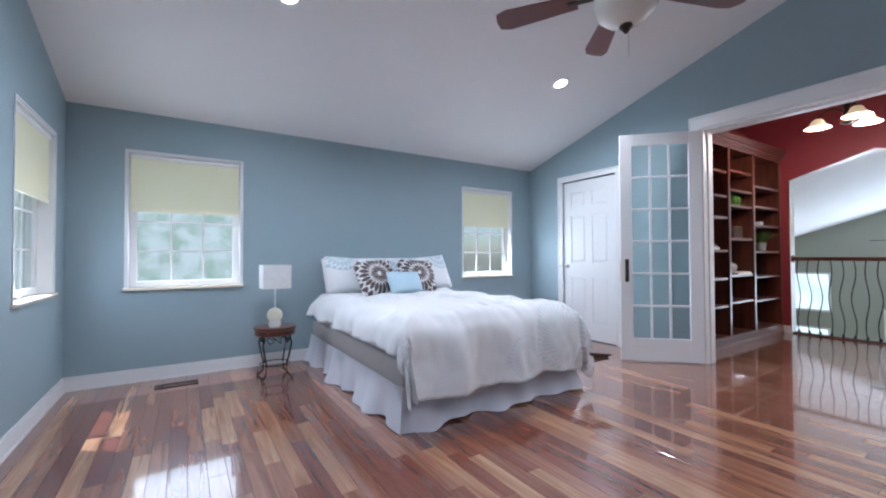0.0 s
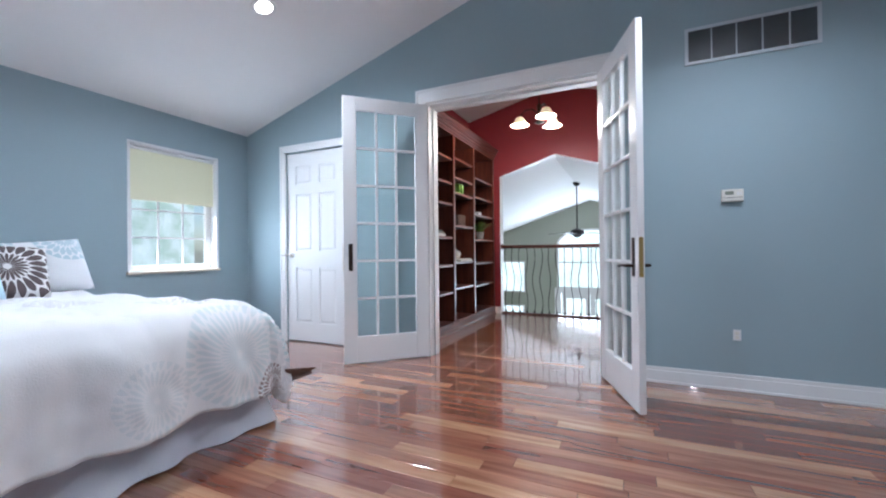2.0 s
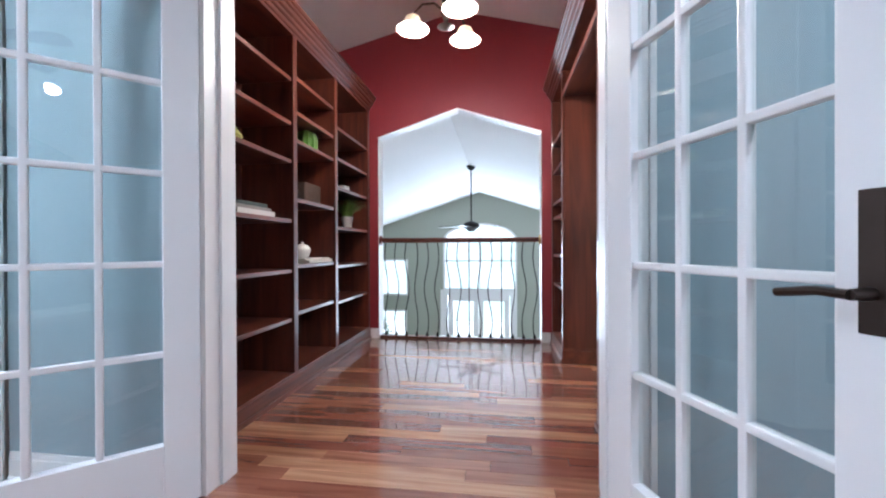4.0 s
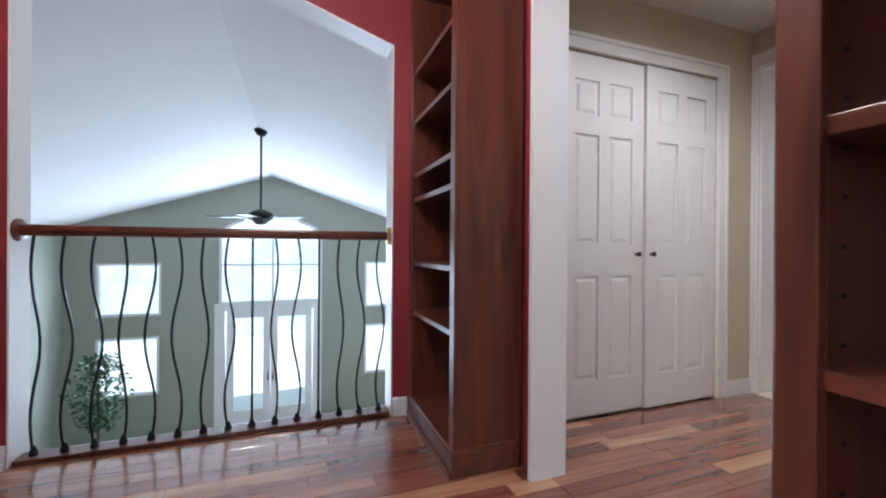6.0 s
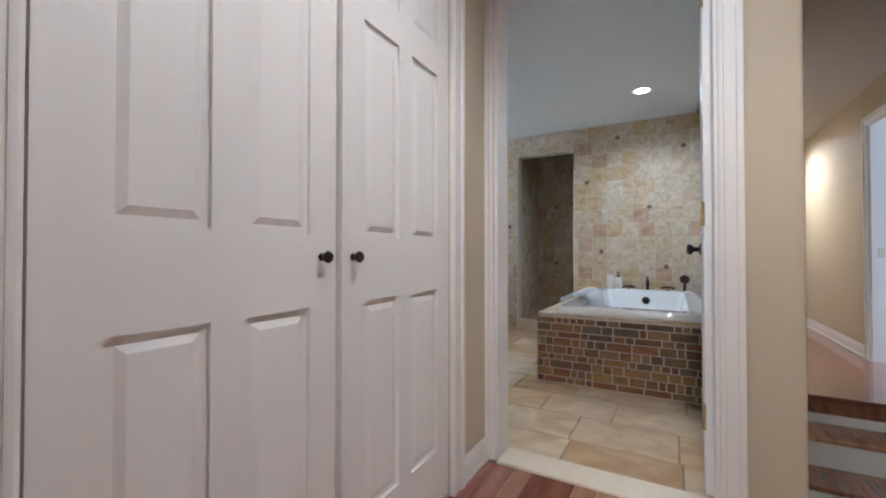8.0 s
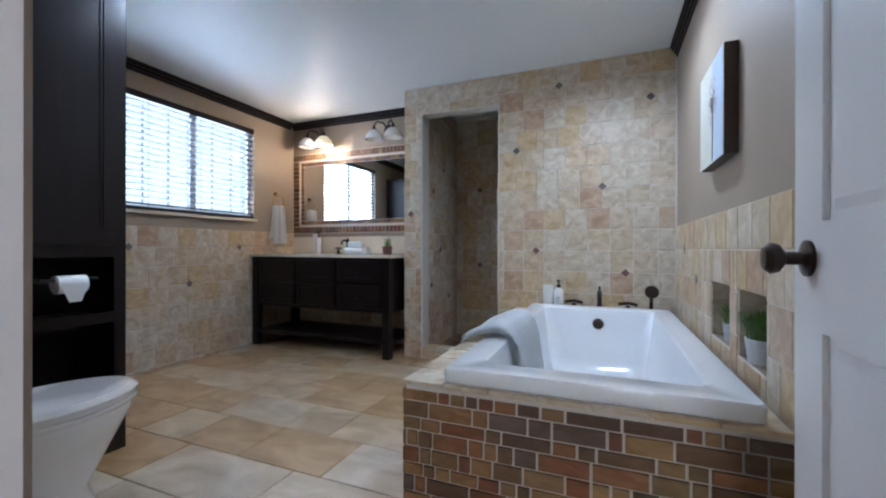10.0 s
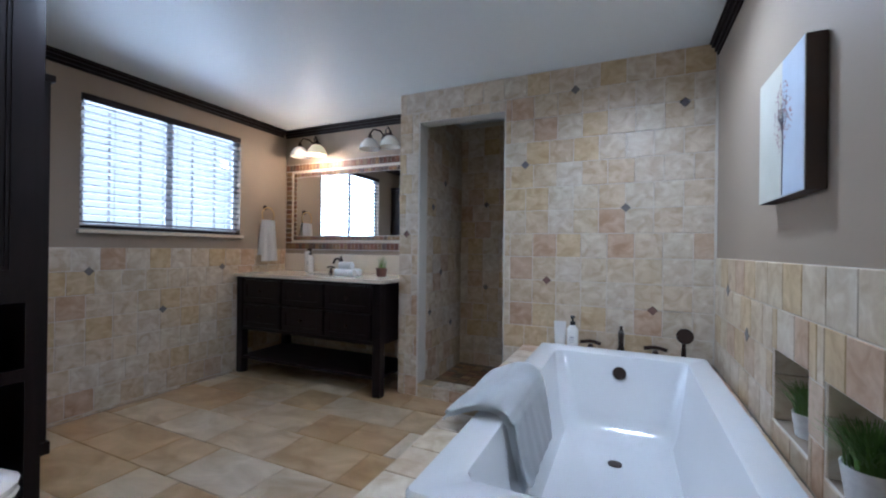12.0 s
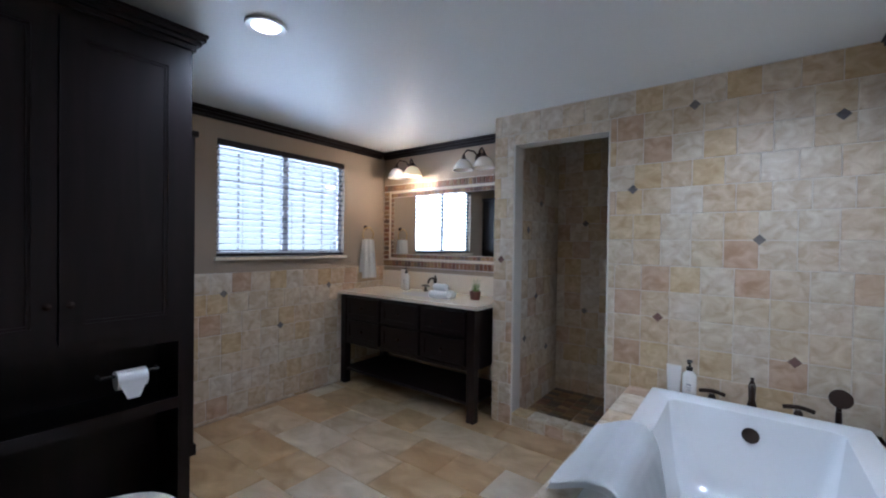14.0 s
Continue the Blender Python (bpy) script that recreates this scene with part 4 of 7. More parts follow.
setting("floor", B(TX0 - 0.126, TX1, -5.12, HY - 0.02, -0.1, -0.0085), DARKGROUT, "grout bed of the bathroom floor", "floor")


def crown_run(x0, y0, x1, y1, nx, ny):
    """Dark stepped crown moulding along a wall under the bathroom ceiling; (nx, ny) points into the room."""
    bm = bmesh.new()
    for out, z0, z1 in ((0.012, -0.075, -0.055), (0.024, -0.055, -0.03), (0.04, -0.03, -0.012), (0.05, -0.012, -0.001)):
        xs = sorted((x0, x1)) if abs(ny) else sorted((x0 + nx * 0.001, x0 + nx * out))
        ys = sorted((y0, y1)) if abs(nx) else sorted((y0 + ny * 0.001, y0 + ny * out))
        box(bm, xs[0], xs[1], ys[0], ys[1], BZ + z0, BZ + z1, 0.003)
    return setting("trim", bm, ESPRESSO, "dark espresso crown moulding", "trim")


crown_run(TX1, VY + 0.052, TX1, HY - 0.15, -1, 0)
crown_run(7.76, VY, TX1, VY, 0, 1)
crown_run(TX0, TY + 0.001, TX0, HY - 0.15, 1, 0)

# ---- bedroom things ----


def add_burst(m, marks, full=0.85):
    """Print flower bursts on a cloth: (x, y, radius, petals, colour, twist) in the object's own metres."""
    nt = m.node_tree
    b = nt.nodes["Principled BSDF"]
    base = b.inputs["Base Color"].links[0].from_socket
    tc = nt.nodes.new("ShaderNodeTexCoord")
    sep = nt.nodes.new("ShaderNodeSeparateXYZ")
    nt.links.new(tc.outputs["UV"], sep.inputs[0])

    def mth(op, a, c=None):
        n = nt.nodes.new("ShaderNodeMath")
        n.operation = op
        for k, v in enumerate((a, c)):
            if v is None:
                continue
            if isinstance(v, (int, float)):
                n.inputs[k].default_value = v
            else:
                nt.links.new(v, n.inputs[k])
        return n.outputs[0]

    for x, y, r, petals, color, twist in marks:
        dx, dy = mth("SUBTRACT", sep.outputs[0], x), mth("SUBTRACT", sep.outputs[1], y)
        d = mth("DIVIDE", mth("SQRT", mth("ADD", mth("MULTIPLY", dx, dx), mth("MULTIPLY", dy, dy))), r)
        th = mth("ADD", mth("MULTIPLY", mth("ARCTAN2", dy, dx), petals), mth("MULTIPLY", d, twist))
        ring = mth("FLOOR", mth("MULTIPLY", d, 2.5))
        wave = mth("ABSOLUTE", mth("SINE", mth("ADD", mth("MULTIPLY", th, 0.5), mth("MULTIPLY", ring, 1.57))))
        saw = mth("FRACT", mth("MULTIPLY", d, 2.5))
        fat = mth("MULTIPLY", mth("SINE", mth("MULTIPLY", saw, 3.14159)), full)
        inside = mth("MULTIPLY", mth("LESS_THAN", mth("SUBTRACT", 1.0, wave), fat), mth("MULTIPLY", mth("LESS_THAN", d, 1.0), mth("GREATER_THAN", d, 0.08)))
        mx = nt.nodes.new("ShaderNodeMix")
        mx.data_type = "RGBA"
        nt.links.new(inside, mx.inputs[0])
        nt.links.new(base, mx.inputs[6])
        mx.inputs[7].default_value = (*color, 1)
        base = mx.outputs[2]
    nt.links.new(base, b.inputs["Base Color"])
    return m


def with_uv(ob, nu, nv, su, sv):
    """Lay a sheet's own metres on its faces as UV."""
    uv = ob.data.uv_layers.new(name="cloth")
    for poly in ob.data.polygons:
        for li in poly.loop_indices:
            k = ob.data.loops[li].vertex_index
            uv.data[li].uv = ((k // (nv + 1)) / nu * su, (k % (nv + 1)) / nv * sv)
    return ob


bed = thing("bed", 1.90, 4.25, 0, "made queen bed with white floral comforter and grey skirt", "bed")
part("mattress", B(-0.75, 0.75, -0.98, 1.07, 0.42, 0.63, bevel=0.04), LINEN, bed)
part("box_spring", B(-0.755, 0.755, -0.99, 1.07, 0.19, 0.415, bevel=0.02), SPRING, bed, "grey cloth box spring")
for x in (-0.68, 0.68):
    for y in (-0.9, 0.98):
        part("leg", B(x - 0.02, x + 0.02, y - 0.02, y + 0.02, 0, 0.19), IRON, bed)


def skirt_point(a, b):
    # left side, foot, right side; b runs from the top down
    L1, L2 = 2.04, 1.53
    s = a * (2 * L1 + L2)
    fl = b ** 1.3 * (0.045 + 0.035 * math.sin(s * 9.3) + 0.022 * math.sin(s * 23 + 1) + 0.03 * noise.noise((s * 4, 3, 0)))
    z = 0.27 - 0.262 * b + 0.012 * b * math.sin(s * 11)
    if s < L1:
        return (-0.77 - fl, 1.06 - s, max(0.004, z))
    if s < L1 + L2:
        u = s - L1
        e = min(u, L2 - u)
        return (-0.765 + u + (-(0.05 - e) if u < L2 / 2 else 0.05 - e) * b * (1 if e < 0.05 else 0), -1.0 - fl, max(0.004, z))
    return (0.77 + fl, -0.98 + (s - L1 - L2), max(0.004, z))


bm = sheet(skirt_point, 260, 8)
part("bed_skirt", bm, SKIRT, bed, "pale grey gathered bed skirt", True)

# comforter: a puffy sheet laid over the mattress and hanging down at three sides
CW, CL, TOP = 1.50, 1.95, 0.685
SIDE_D, FOOT_D, RIGHT_D = 0.17, 0.45, 0.32


def comforter_point(a, b):
    u = -CW / 2 - SIDE_D + a * (CW + SIDE_D + RIGHT_D)
    v = -CL / 2 - FOOT_D + b * (CL + FOOT_D)
    cu, cv = max(-CW / 2, min(CW / 2, u)), max(-CL / 2, v)
    ex, ey = u - cu, v - cv
    d = math.hypot(ex, ey)
    puff = 0.016 * abs(math.sin(u * 6.0)) * abs(math.sin(v * 5.5)) + 0.014 * noise.noise((u * 12, v * 5, 4)) + 0.028 * noise.noise((u * 3, v * 3, 0)) + 0.016 * abs(noise.noise((u * 7, v * 7, 2))) - 0.012 * math.exp(-(abs((u + 0.1) % 0.5 - 0.25) / 0.02) ** 2)
    if d < 1e-6:
        edge = min(1.0, min(CW / 2 - abs(u), v + CL / 2) / 0.12)
        return (u, v - 0.05, TOP + puff - 0.045 * (1 - edge) ** 2)
    nx, ny = ex / d, ey / d
    along = u * abs(ny) + v * abs(nx) + math.atan2(ny, nx) * 0.3
    fold = 0.030 * math.sin(along * 13 + 0.6) + 0.012 * math.sin(along * 29 + 2) + 0.016 * noise.noise((along * 16, d * 9, 3)) + 0.024 * noise.noise((along * 5, d * 3, 7))
    out = 0.075 * (1 - math.exp(-d / 0.05)) + 0.06 * d + fold * min(1, d / 0.25)
    if ny < -0.3:
        out += 0.05 * d
    fall = d * 0.97
    return (cu + nx * out, cv - 0.05 + ny * out, TOP - 0.045 + puff * 0.5 - fall)


NU, NV = 110, 120
COVER = add_burst(mat("floral_comforter", (0.80, 0.80, 0.81), 0.85, vary=0.03, scale=5, bump=0.2, bump_scale=170), [
    (1.20, 1.35, 0.20, 34, (0.64, 0.62, 0.62), 6.0), (1.50, 0.88, 0.22, 34, (0.62, 0.60, 0.60), 6.0),
    (1.45, 0.26, 0.26, 36, (0.68, 0.73, 0.75), 11.0), (1.90, 0.48, 0.26, 36, (0.60, 0.70, 0.73), 11.0), (1.82, 1.00, 0.20, 34, (0.68, 0.74, 0.76), 9.0),
    (1.05, 0.16, 0.16, 30, (0.71, 0.74, 0.76), 7.0), (1.66, 0.02, 0.12, 30, (0.34, 0.27, 0.26), 6.0), (0.95, 1.80, 0.22, 34, (0.66, 0.65, 0.65), 6.0)], 0.5)
cover = part("comforter", sheet(comforter_point, NU, NV), COVER, bed, "white comforter with grey and pale blue flowers", True)
with_uv(cover, NU, NV, CW + SIDE_D + RIGHT_D, CL + FOOT_D)
mod = cover.modifiers.new("thick", "SOLIDIFY")
mod.thickness, mod.offset = 0.02, -1
LINING = mat("brown_lining", (0.13, 0.075, 0.06), 0.9, vary=0.1)
flap = sheet(lambda a, b: (0.80 + 0.15 * a, -1.08 - 0.14 * a + 0.02 * math.sin(b * 5), 0.20 + 0.05 * a + b * (0.10 - 0.06 * a)), 8, 6)
part("lining_fold", flap, LINING, bed, "dark brown lining showing at the corner", True)


def pillow(name, w, h, t, m, material, label):
    """A stuffed cushion standing in its local x, z plane."""
    bm = bmesh.new()
    n = 22
    for sg in (-1, 1):
        def fn(a, b):
            u, v = a * 2 - 1, b * 2 - 1
            puff = ((1 - abs(u) ** 2.6) * (1 - abs(v) ** 2.6)) ** 0.45 if abs(u) < 1 and abs(v) < 1 else 0
            pin2 = 1 - 0.07 * (abs(v) ** 2) * (1 - abs(u))
            return (u * w / 2 * pin2, sg * t / 2 * puff * (1 + 0.08 * noise.noise((u * 2, v * 2, sg + w))), h / 2 + v * h / 2 * (1 - 0.07 * (abs(v) ** 2) * (1 - abs(u))))
        sheet(fn, n, n, bm)
    uvl = bm.loops.layers.uv.new("cloth")
    for f in bm.faces:
        for lp in f.loops:
            lp[uvl].uv = (lp.vert.co.x + w / 2, lp.vert.co.z)
    bmesh.ops.remove_doubles(bm, verts=bm.verts, dist=0.0005)
    ob = part(name, bm, material, None, "", True)
    ob.matrix_basis = m
    return tagged(ob, label, "pillow", "pillows on the bed")


SHAM = add_burst(mat("sham_cloth", (0.80, 0.81, 0.83), 0.85, vary=0.04, bump=0.2, bump_scale=160), [(0.15, 0.42, 0.2, 20, (0.50, 0.62, 0.67), 0.0), (0.62, 0.40, 0.18, 20, (0.50, 0.62, 0.67), 0.0)])
BLOOM = add_burst(mat("bloom_cloth", (0.80, 0.78, 0.77), 0.85, vary=0.04, bump=0.2, bump_scale=160), [(0.21, 0.20, 0.25, 22, (0.115, 0.085, 0.085), 1.4)])
PALEBLUE = mat("pale_blue_cloth", (0.50, 0.66, 0.76), 0.8, vary=0.05, bump=0.2, bump_scale=160)
pillow("pillow", 0.72, 0.42, 0.20, pose(1.60, 5.16, 0.675, -28), LINEN, "plain white bed pillow at the back")
pillow("pillow", 0.72, 0.42, 0.20, pose(2.26, 5.16, 0.675, -28), LINEN, "plain white bed pillow at the back")
pillow("pillow", 0.72, 0.42, 0.18, pose(1.56, 4.99, 0.68, -30, 5, 4), SHAM, "white sham with a pale blue flower print")
pillow("pillow", 0.72, 0.42, 0.18, pose(2.30, 4.99, 0.68, -27, -5, -4), SHAM, "white sham with a pale blue flower print")
pillow("pillow", 0.42, 0.40, 0.16, pose(1.70, 4.80, 0.685, -32, -4, 6), BLOOM, "cushion with a large dark brown flower")
pillow("pillow", 0.42, 0.40, 0.16, pose(2.13, 4.80, 0.685, -32, 4, -6), BLOOM, "cushion with a large dark brown flower")
pillow("pillow", 0.36, 0.26, 0.13, pose(1.90, 4.62, 0.69, -34), PALEBLUE, "small pale blue cushion in front")

ns = thing("nightstand", 0.705, 4.90, 0, "small round wooden nightstand on black iron legs", "side table")
part("tabletop", lathe([(0.155, 0.375), (0.17, 0.38), (0.17, 0.425), (0.178, 0.43), (0.178, 0.45), (0.001, 0.451)], 32), CHERRYX, ns, "dark red wooden top", True)
part("drawer_front", B(-0.09, 0.09, -0.172, -0.163, 0.385, 0.422, bevel=0.003), CHERRY, ns)
for k in range(4):
    a = math.radians(45 + 90 * k)
    c, s = math.cos(a), math.sin(a)
    pts = [(c * r, s * r, z) for r, z in ((0.15, 0.376), (0.165, 0.30), (0.14, 0.20), (0.115, 0.12), (0.125, 0.05), (0.16, 0.012), (0.178, 0.008), (0.182, 0.022), (0.172, 0.03))]
    part("leg", tube(pts, 0.007, 8), IRON, ns, smooth=True)
    b2 = math.radians(135 + 90 * k)
    c2, s2 = math.cos(b2), math.sin(b2)
    scroll = []
    for q in range(40):
        f = q / 39
        mid = Vector((c * 0.148, s * 0.148, 0)).lerp(Vector((c2 * 0.148, s2 * 0.148, 0)), f)
        scroll.append((mid.x + 0.01 * math.sin(f * 25), mid.y + 0.01 * math.cos(f * 25), 0.335 + 0.026 * math.sin(f * 6.283 * 3)))
    part("scroll", tube(scroll, 0.004, 6), IRON, ns, smooth=True)
part("ring", tube([(0.12 * math.cos(t), 0.12 * math.sin(t), 0.12) for t in [math.pi * 2 * k / 32 for k in range(33)]], 0.0045, 6), IRON, ns, smooth=True)

lampt = thing("table_lamp", 0.715, 4.97, 0.451, "table lamp with a square white textured shade", "lamp")
part("shade", slab("z", 0.33, 0.54, rect(-0.118, 0.118, -0.118, 0.118), [(-0.114, 0.114, -0.114, 0.114)]), mat("shade_cloth", (0.74, 0.74, 0.74), 0.8, vary=0.10, scale=25, bump=0.4, bump_scale=90), lampt, "white textured drum shade")
part("base", lathe([(0.06, 0.0), (0.06, 0.012), (0.015, 0.03), (0.009, 0.06), (0.009, 0.36), (0.001, 0.36)], 20), mat("glass_stem", (0.7, 0.75, 0.78), 0.1, coat=0.5), lampt, smooth=True)
part("spider", tube([(-0.115, 0, 0.5), (0, 0, 0.5), (0.115, 0, 0.5)], 0.002, 6), NICKEL, lampt)
vase = thing("flower_vase", 0.69, 4.83, 0.451, "white round vase with a ball of cream flowers", "vase")
part("pot", lathe([(0.045, 0), (0.052, 0.02), (0.048, 0.06), (0.044, 0.06), (0.044, 0.05), (0.001, 0.05)], 20), CERAMIC, vase, smooth=True)
bm = bmesh.new()
for k in range(90):
    z = 1 - 2 * (k + 0.5) / 90
    a = k * 2.39996
    r = math.sqrt(1 - z * z)
    p = Vector((r * math.cos(a), r * math.sin(a), z))
    mm = Matrix.Translation(Vector((0, 0, 0.105)) + p * 0.05) @ p.to_track_quat("Z", "Y").to_matrix().to_4x4()
    lathe([(0.004, 0.0), (0.017, 0.008), (0.013, 0.013), (0.001, 0.006)], 6, mm, bm)
part("blossom", bm, mat("cream_petal", (0.76, 0.74, 0.62), 0.7, vary=0.12, scale=40), vase)

fan = thing("ceiling_fan", 1.86, 2.22, 3.217, "ceiling fan with dark red-brown blades and a white bowl", "ceiling fan")
part("canopy", lathe([(0.07, 0.045), (0.07, -0.03), (0.03, -0.08)], 20), BRONZE, fan, smooth=True)
part("rod", lathe([(0.013, -0.07), (0.013, -0.66)], 10), BRONZE, fan)
part("motor", lathe([(0.03, -0.62), (0.12, -0.66), (0.14, -0.72), (0.14, -0.78), (0.09, -0.83), (0.09, -0.88), (0.001, -0.88)], 28), mat("white_enamel", (0.75, 0.74, 0.72), 0.3), fan, smooth=True)
part("bowl", lathe([(0.155, -0.88), (0.158, -0.895), (0.135, -0.95), (0.09, -0.99), (0.03, -1.01), (0.001, -1.012)], 32), MILKGLASS, fan, "frosted white glass bowl", True)
part("finial", lathe([(0.03, -1.008), (0.034, -1.018), (0.02, -1.035), (0.008, -1.05), (0.001, -1.052)], 16), BRONZE, fan, smooth=True)
part("pull_chain", tube([(0.02, 0, -1.04), (0.02, 0, -1.16)], 0.002, 6), NICKEL, fan)
for k in range(5):
    bm = bmesh.new()
    outline = [(0.23, -0.045), (0.60, -0.068), (0.655, -0.05), (0.665, 0.0), (0.655, 0.05), (0.60, 0.068), (0.23, 0.045)]
    top = [bm.verts.new((x, y, -0.825 + y * 0.22)) for x, y in outline]
    f = bm.faces.new(top)
    g = bmesh.ops.extrude_face_region(bm, geom=[f])
    bmesh.ops.translate(bm, vec=(0, 0, -0.008), verts=[v for v in g["geom"] if isinstance(v, bmesh.types.BMVert)])
    rot = pose(0, 0, 0, 0, 0, 50 + 72 * k)
    bmesh.ops.transform(bm, matrix=rot, verts=bm.verts)
    bl = part("blade", bm, mat("mahogany_blade", (0.13, 0.035, 0.03), 0.35, vary=0.2, scale=12) if k == 0 else bpy.data.materials["mahogany_blade"], fan)
    arm = box(bmesh.new(), 0.10, 0.28, -0.018, 0.018, -0.838, -0.830, 0.003)
    bmesh.ops.transform(arm, matrix=rot, verts=arm.verts)
    part("bracket", arm, BRONZE, bl)

ROOM_TILT = math.degrees(math.atan(0.302))


def recessed(p, label, tilt=0.0):
    d = thing("recessed_light", p[0], p[1], p[2], label, "ceiling light", "recessed lights")
    if tilt:
        d.matrix_basis = pose(p[0], p[1], p[2], tilt)
    part("trim_ring", lathe([(0.062, 0.002), (0.064, -0.004), (0.088, -0.008), (0.092, 0.001)], 32), WHITE, d, smooth=True)
    part("lens", lathe([(0.062, -0.004), (0.03, -0.002), (0.001, -0.002)], 28), BULB, d, "glowing lens")


# fittings for all four, the added pair at y 0.62 included
for p in DOWN:
    recessed(p, "round recessed light glowing in the sloped ceiling, two of four added", -ROOM_TILT if p[1] > RIDGE_Y else 18.8)
for p in BATH_DOWN + NOOK_DOWN:
    recessed(p, "round recessed light glowing in the flat ceiling")

th = thing("thermostat", EX, 0.708, 1.315, "ivory thermostat on the blue wall", "thermostat")
part("case", B(-0.03, -0.001, -0.062, 0.062, -0.042, 0.042, bevel=0.008), PLASTIC, th)
part("screen", B(-0.032, -0.029, -0.005, 0.042, 0.004, 0.028), mat("lcd", (0.25, 0.27, 0.22), 0.2), th, "small grey display")
for y in (-0.045, -0.028):
    part("button", B(-0.034, -0.029, y - 0.006, y + 0.006, 0.0, 0.02, bevel=0.002), WHITE, th)
part("cover_slot", B(-0.0312, -0.0295, -0.055, 0.055, -0.016, -0.013), GAP, th)
# stands for a small phone jack, though shaped with two outlet sockets
for x, y, z, n in ((EX, 0.69, 0.375, -1),):
    o = thing("wall_jack", x, y, z, "small white phone jack on the blue wall", "outlet")
    part("plate", B(-0.007, -0.001, -0.022, 0.022, -0.036, 0.036, bevel=0.003), WHITE, o)
    for dz in (-0.014, 0.014):
        part("socket", B(-0.010, -0.006, -0.011, 0.011, dz - 0.010, dz + 0.010, bevel=0.003), PLASTIC, o)

gr = thing("air_grille", EX, 0.60, 2.372, "long white return air grille with five dark panels", "vent")
gw, gh = 0.74, 0.255
LOUVRE = mat("louvre_paint", (0.16, 0.19, 0.21), 0.35)
part("frame", slab("x", -0.012, -0.001, rect(-gw / 2, gw / 2, -gh / 2, gh / 2), [(-gw / 2 + 0.02 + k * 0.1415, -gw / 2 + 0.02 + k * 0.1415 + 0.134, -gh / 2 + 0.02, gh / 2 - 0.02) for k in range(5)]), mat("grille_paint", (0.52, 0.57, 0.60), 0.4), gr)
for k in range(5):
    bm = bmesh.new()
    y0 = -gw / 2 + 0.02 + k * 0.1415
    for q in range(22):
        z = -gh / 2 + 0.022 + q * 0.0098
        box(bm, -0.008, -0.002, y0, y0 + 0.134, z, z + 0.003, m=None)
    tagged(part("louvre", bm, LOUVRE, gr), kind="stuff")
part("backing", B(-0.0016, -0.0008, -gw / 2 + 0.01, gw / 2 - 0.01, -gh / 2 + 0.01, gh / 2 - 0.01), GAP, gr)

fv = thing("floor_vent", -0.03, 5.10, 0.0, "brown metal floor register near the wall", "vent")
part("frame", slab("z", 0.0005, 0.006, rect(-0.15, 0.15, -0.055, 0.055), [(-0.135, 0.135, -0.04, 0.04)]), BRONZE, fv)
for k in range(14):
    part("slat", B(-0.132 + k * 0.0195, -0.124 + k * 0.0195, -0.04, 0.04, 0.001, 0.005), BRONZE, fv)

# ---- library things ----
ch = thing("chandelier", 5.55, 2.24, lib_z(2.24), "bronze chandelier with three glowing bell glass shades", "chandelier")
dz = 2.44 - lib_z(2.24)
part("canopy", lathe([(0.07, 0.0), (0.065, -0.02), (0.02, -0.04)], 20), BRONZE, ch, smooth=True)
part("rod", tube([(0, 0, -0.03), (0, 0, dz + 0.14)], 0.007, 8), BRONZE, ch)
part("hub", lathe([(0.01, dz + 0.16), (0.03, dz + 0.12), (0.018, dz + 0.07), (0.035, dz + 0.03), (0.02, dz), (0.012, dz - 0.04), (0.055, dz - 0.06), (0.001, dz - 0.085)], 20), BRONZE, ch, smooth=True)
for k, (dx, dy) in enumerate(((0.0, 0.22), (0.19, -0.11), (-0.19, -0.11))):
    arm = part("arm", tube([(dx * f, dy * f, dz + h) for f, h in ((0.08, 0.05), (0.35, 0.10), (0.7, 0.10), (0.95, 0.05), (1.0, 0.02))], 0.008, 8), BRONZE, ch, smooth=True)
    part("shade", lathe([(0.028, dz + 0.03), (0.045, dz + 0.02), (0.062, dz - 0.02), (0.10, dz - 0.055), (0.108, dz - 0.062), (0.10, dz - 0.060), (0.058, dz - 0.02), (0.04, dz + 0.012)], 28, pose(dx, dy, 0)), WARMGLASS, arm, "glowing cream glass bell", True)

wick = bmesh.new()
for q in range(12):
    for sgn in (-1, 1):
        pts = [(-0.13 + 0.26 * k / 20, sgn * 0.08 + 0.006 * math.sin(k * 1.57 + q * 3.14), 0.012 + q * 0.012) for k in range(21)]
        tube(pts, 0.0065, 5, wick)
        pts = [(sgn * 0.13 + 0.004 * math.sin(k * 1.57 + q * 3.14), -0.08 + 0.16 * k / 12, 0.012 + q * 0.012) for k in range(13)]
        tube(pts, 0.0065, 5, wick)
bk = thing("basket", 5.87, 3.40, 1.277, "brown woven wicker basket on a shelf", "basket")
part("weave", wick, mat("wicker", (0.10, 0.062, 0.045), 0.7, vary=0.35, scale=30), bk)
part("bottom", B(-0.125, 0.125, -0.075, 0.075, 0.0, 0.01), GAP, bk)
PAPER = mat("book_pages", (0.62, 0.58, 0.50), 0.8, vary=0.1, scale=60)


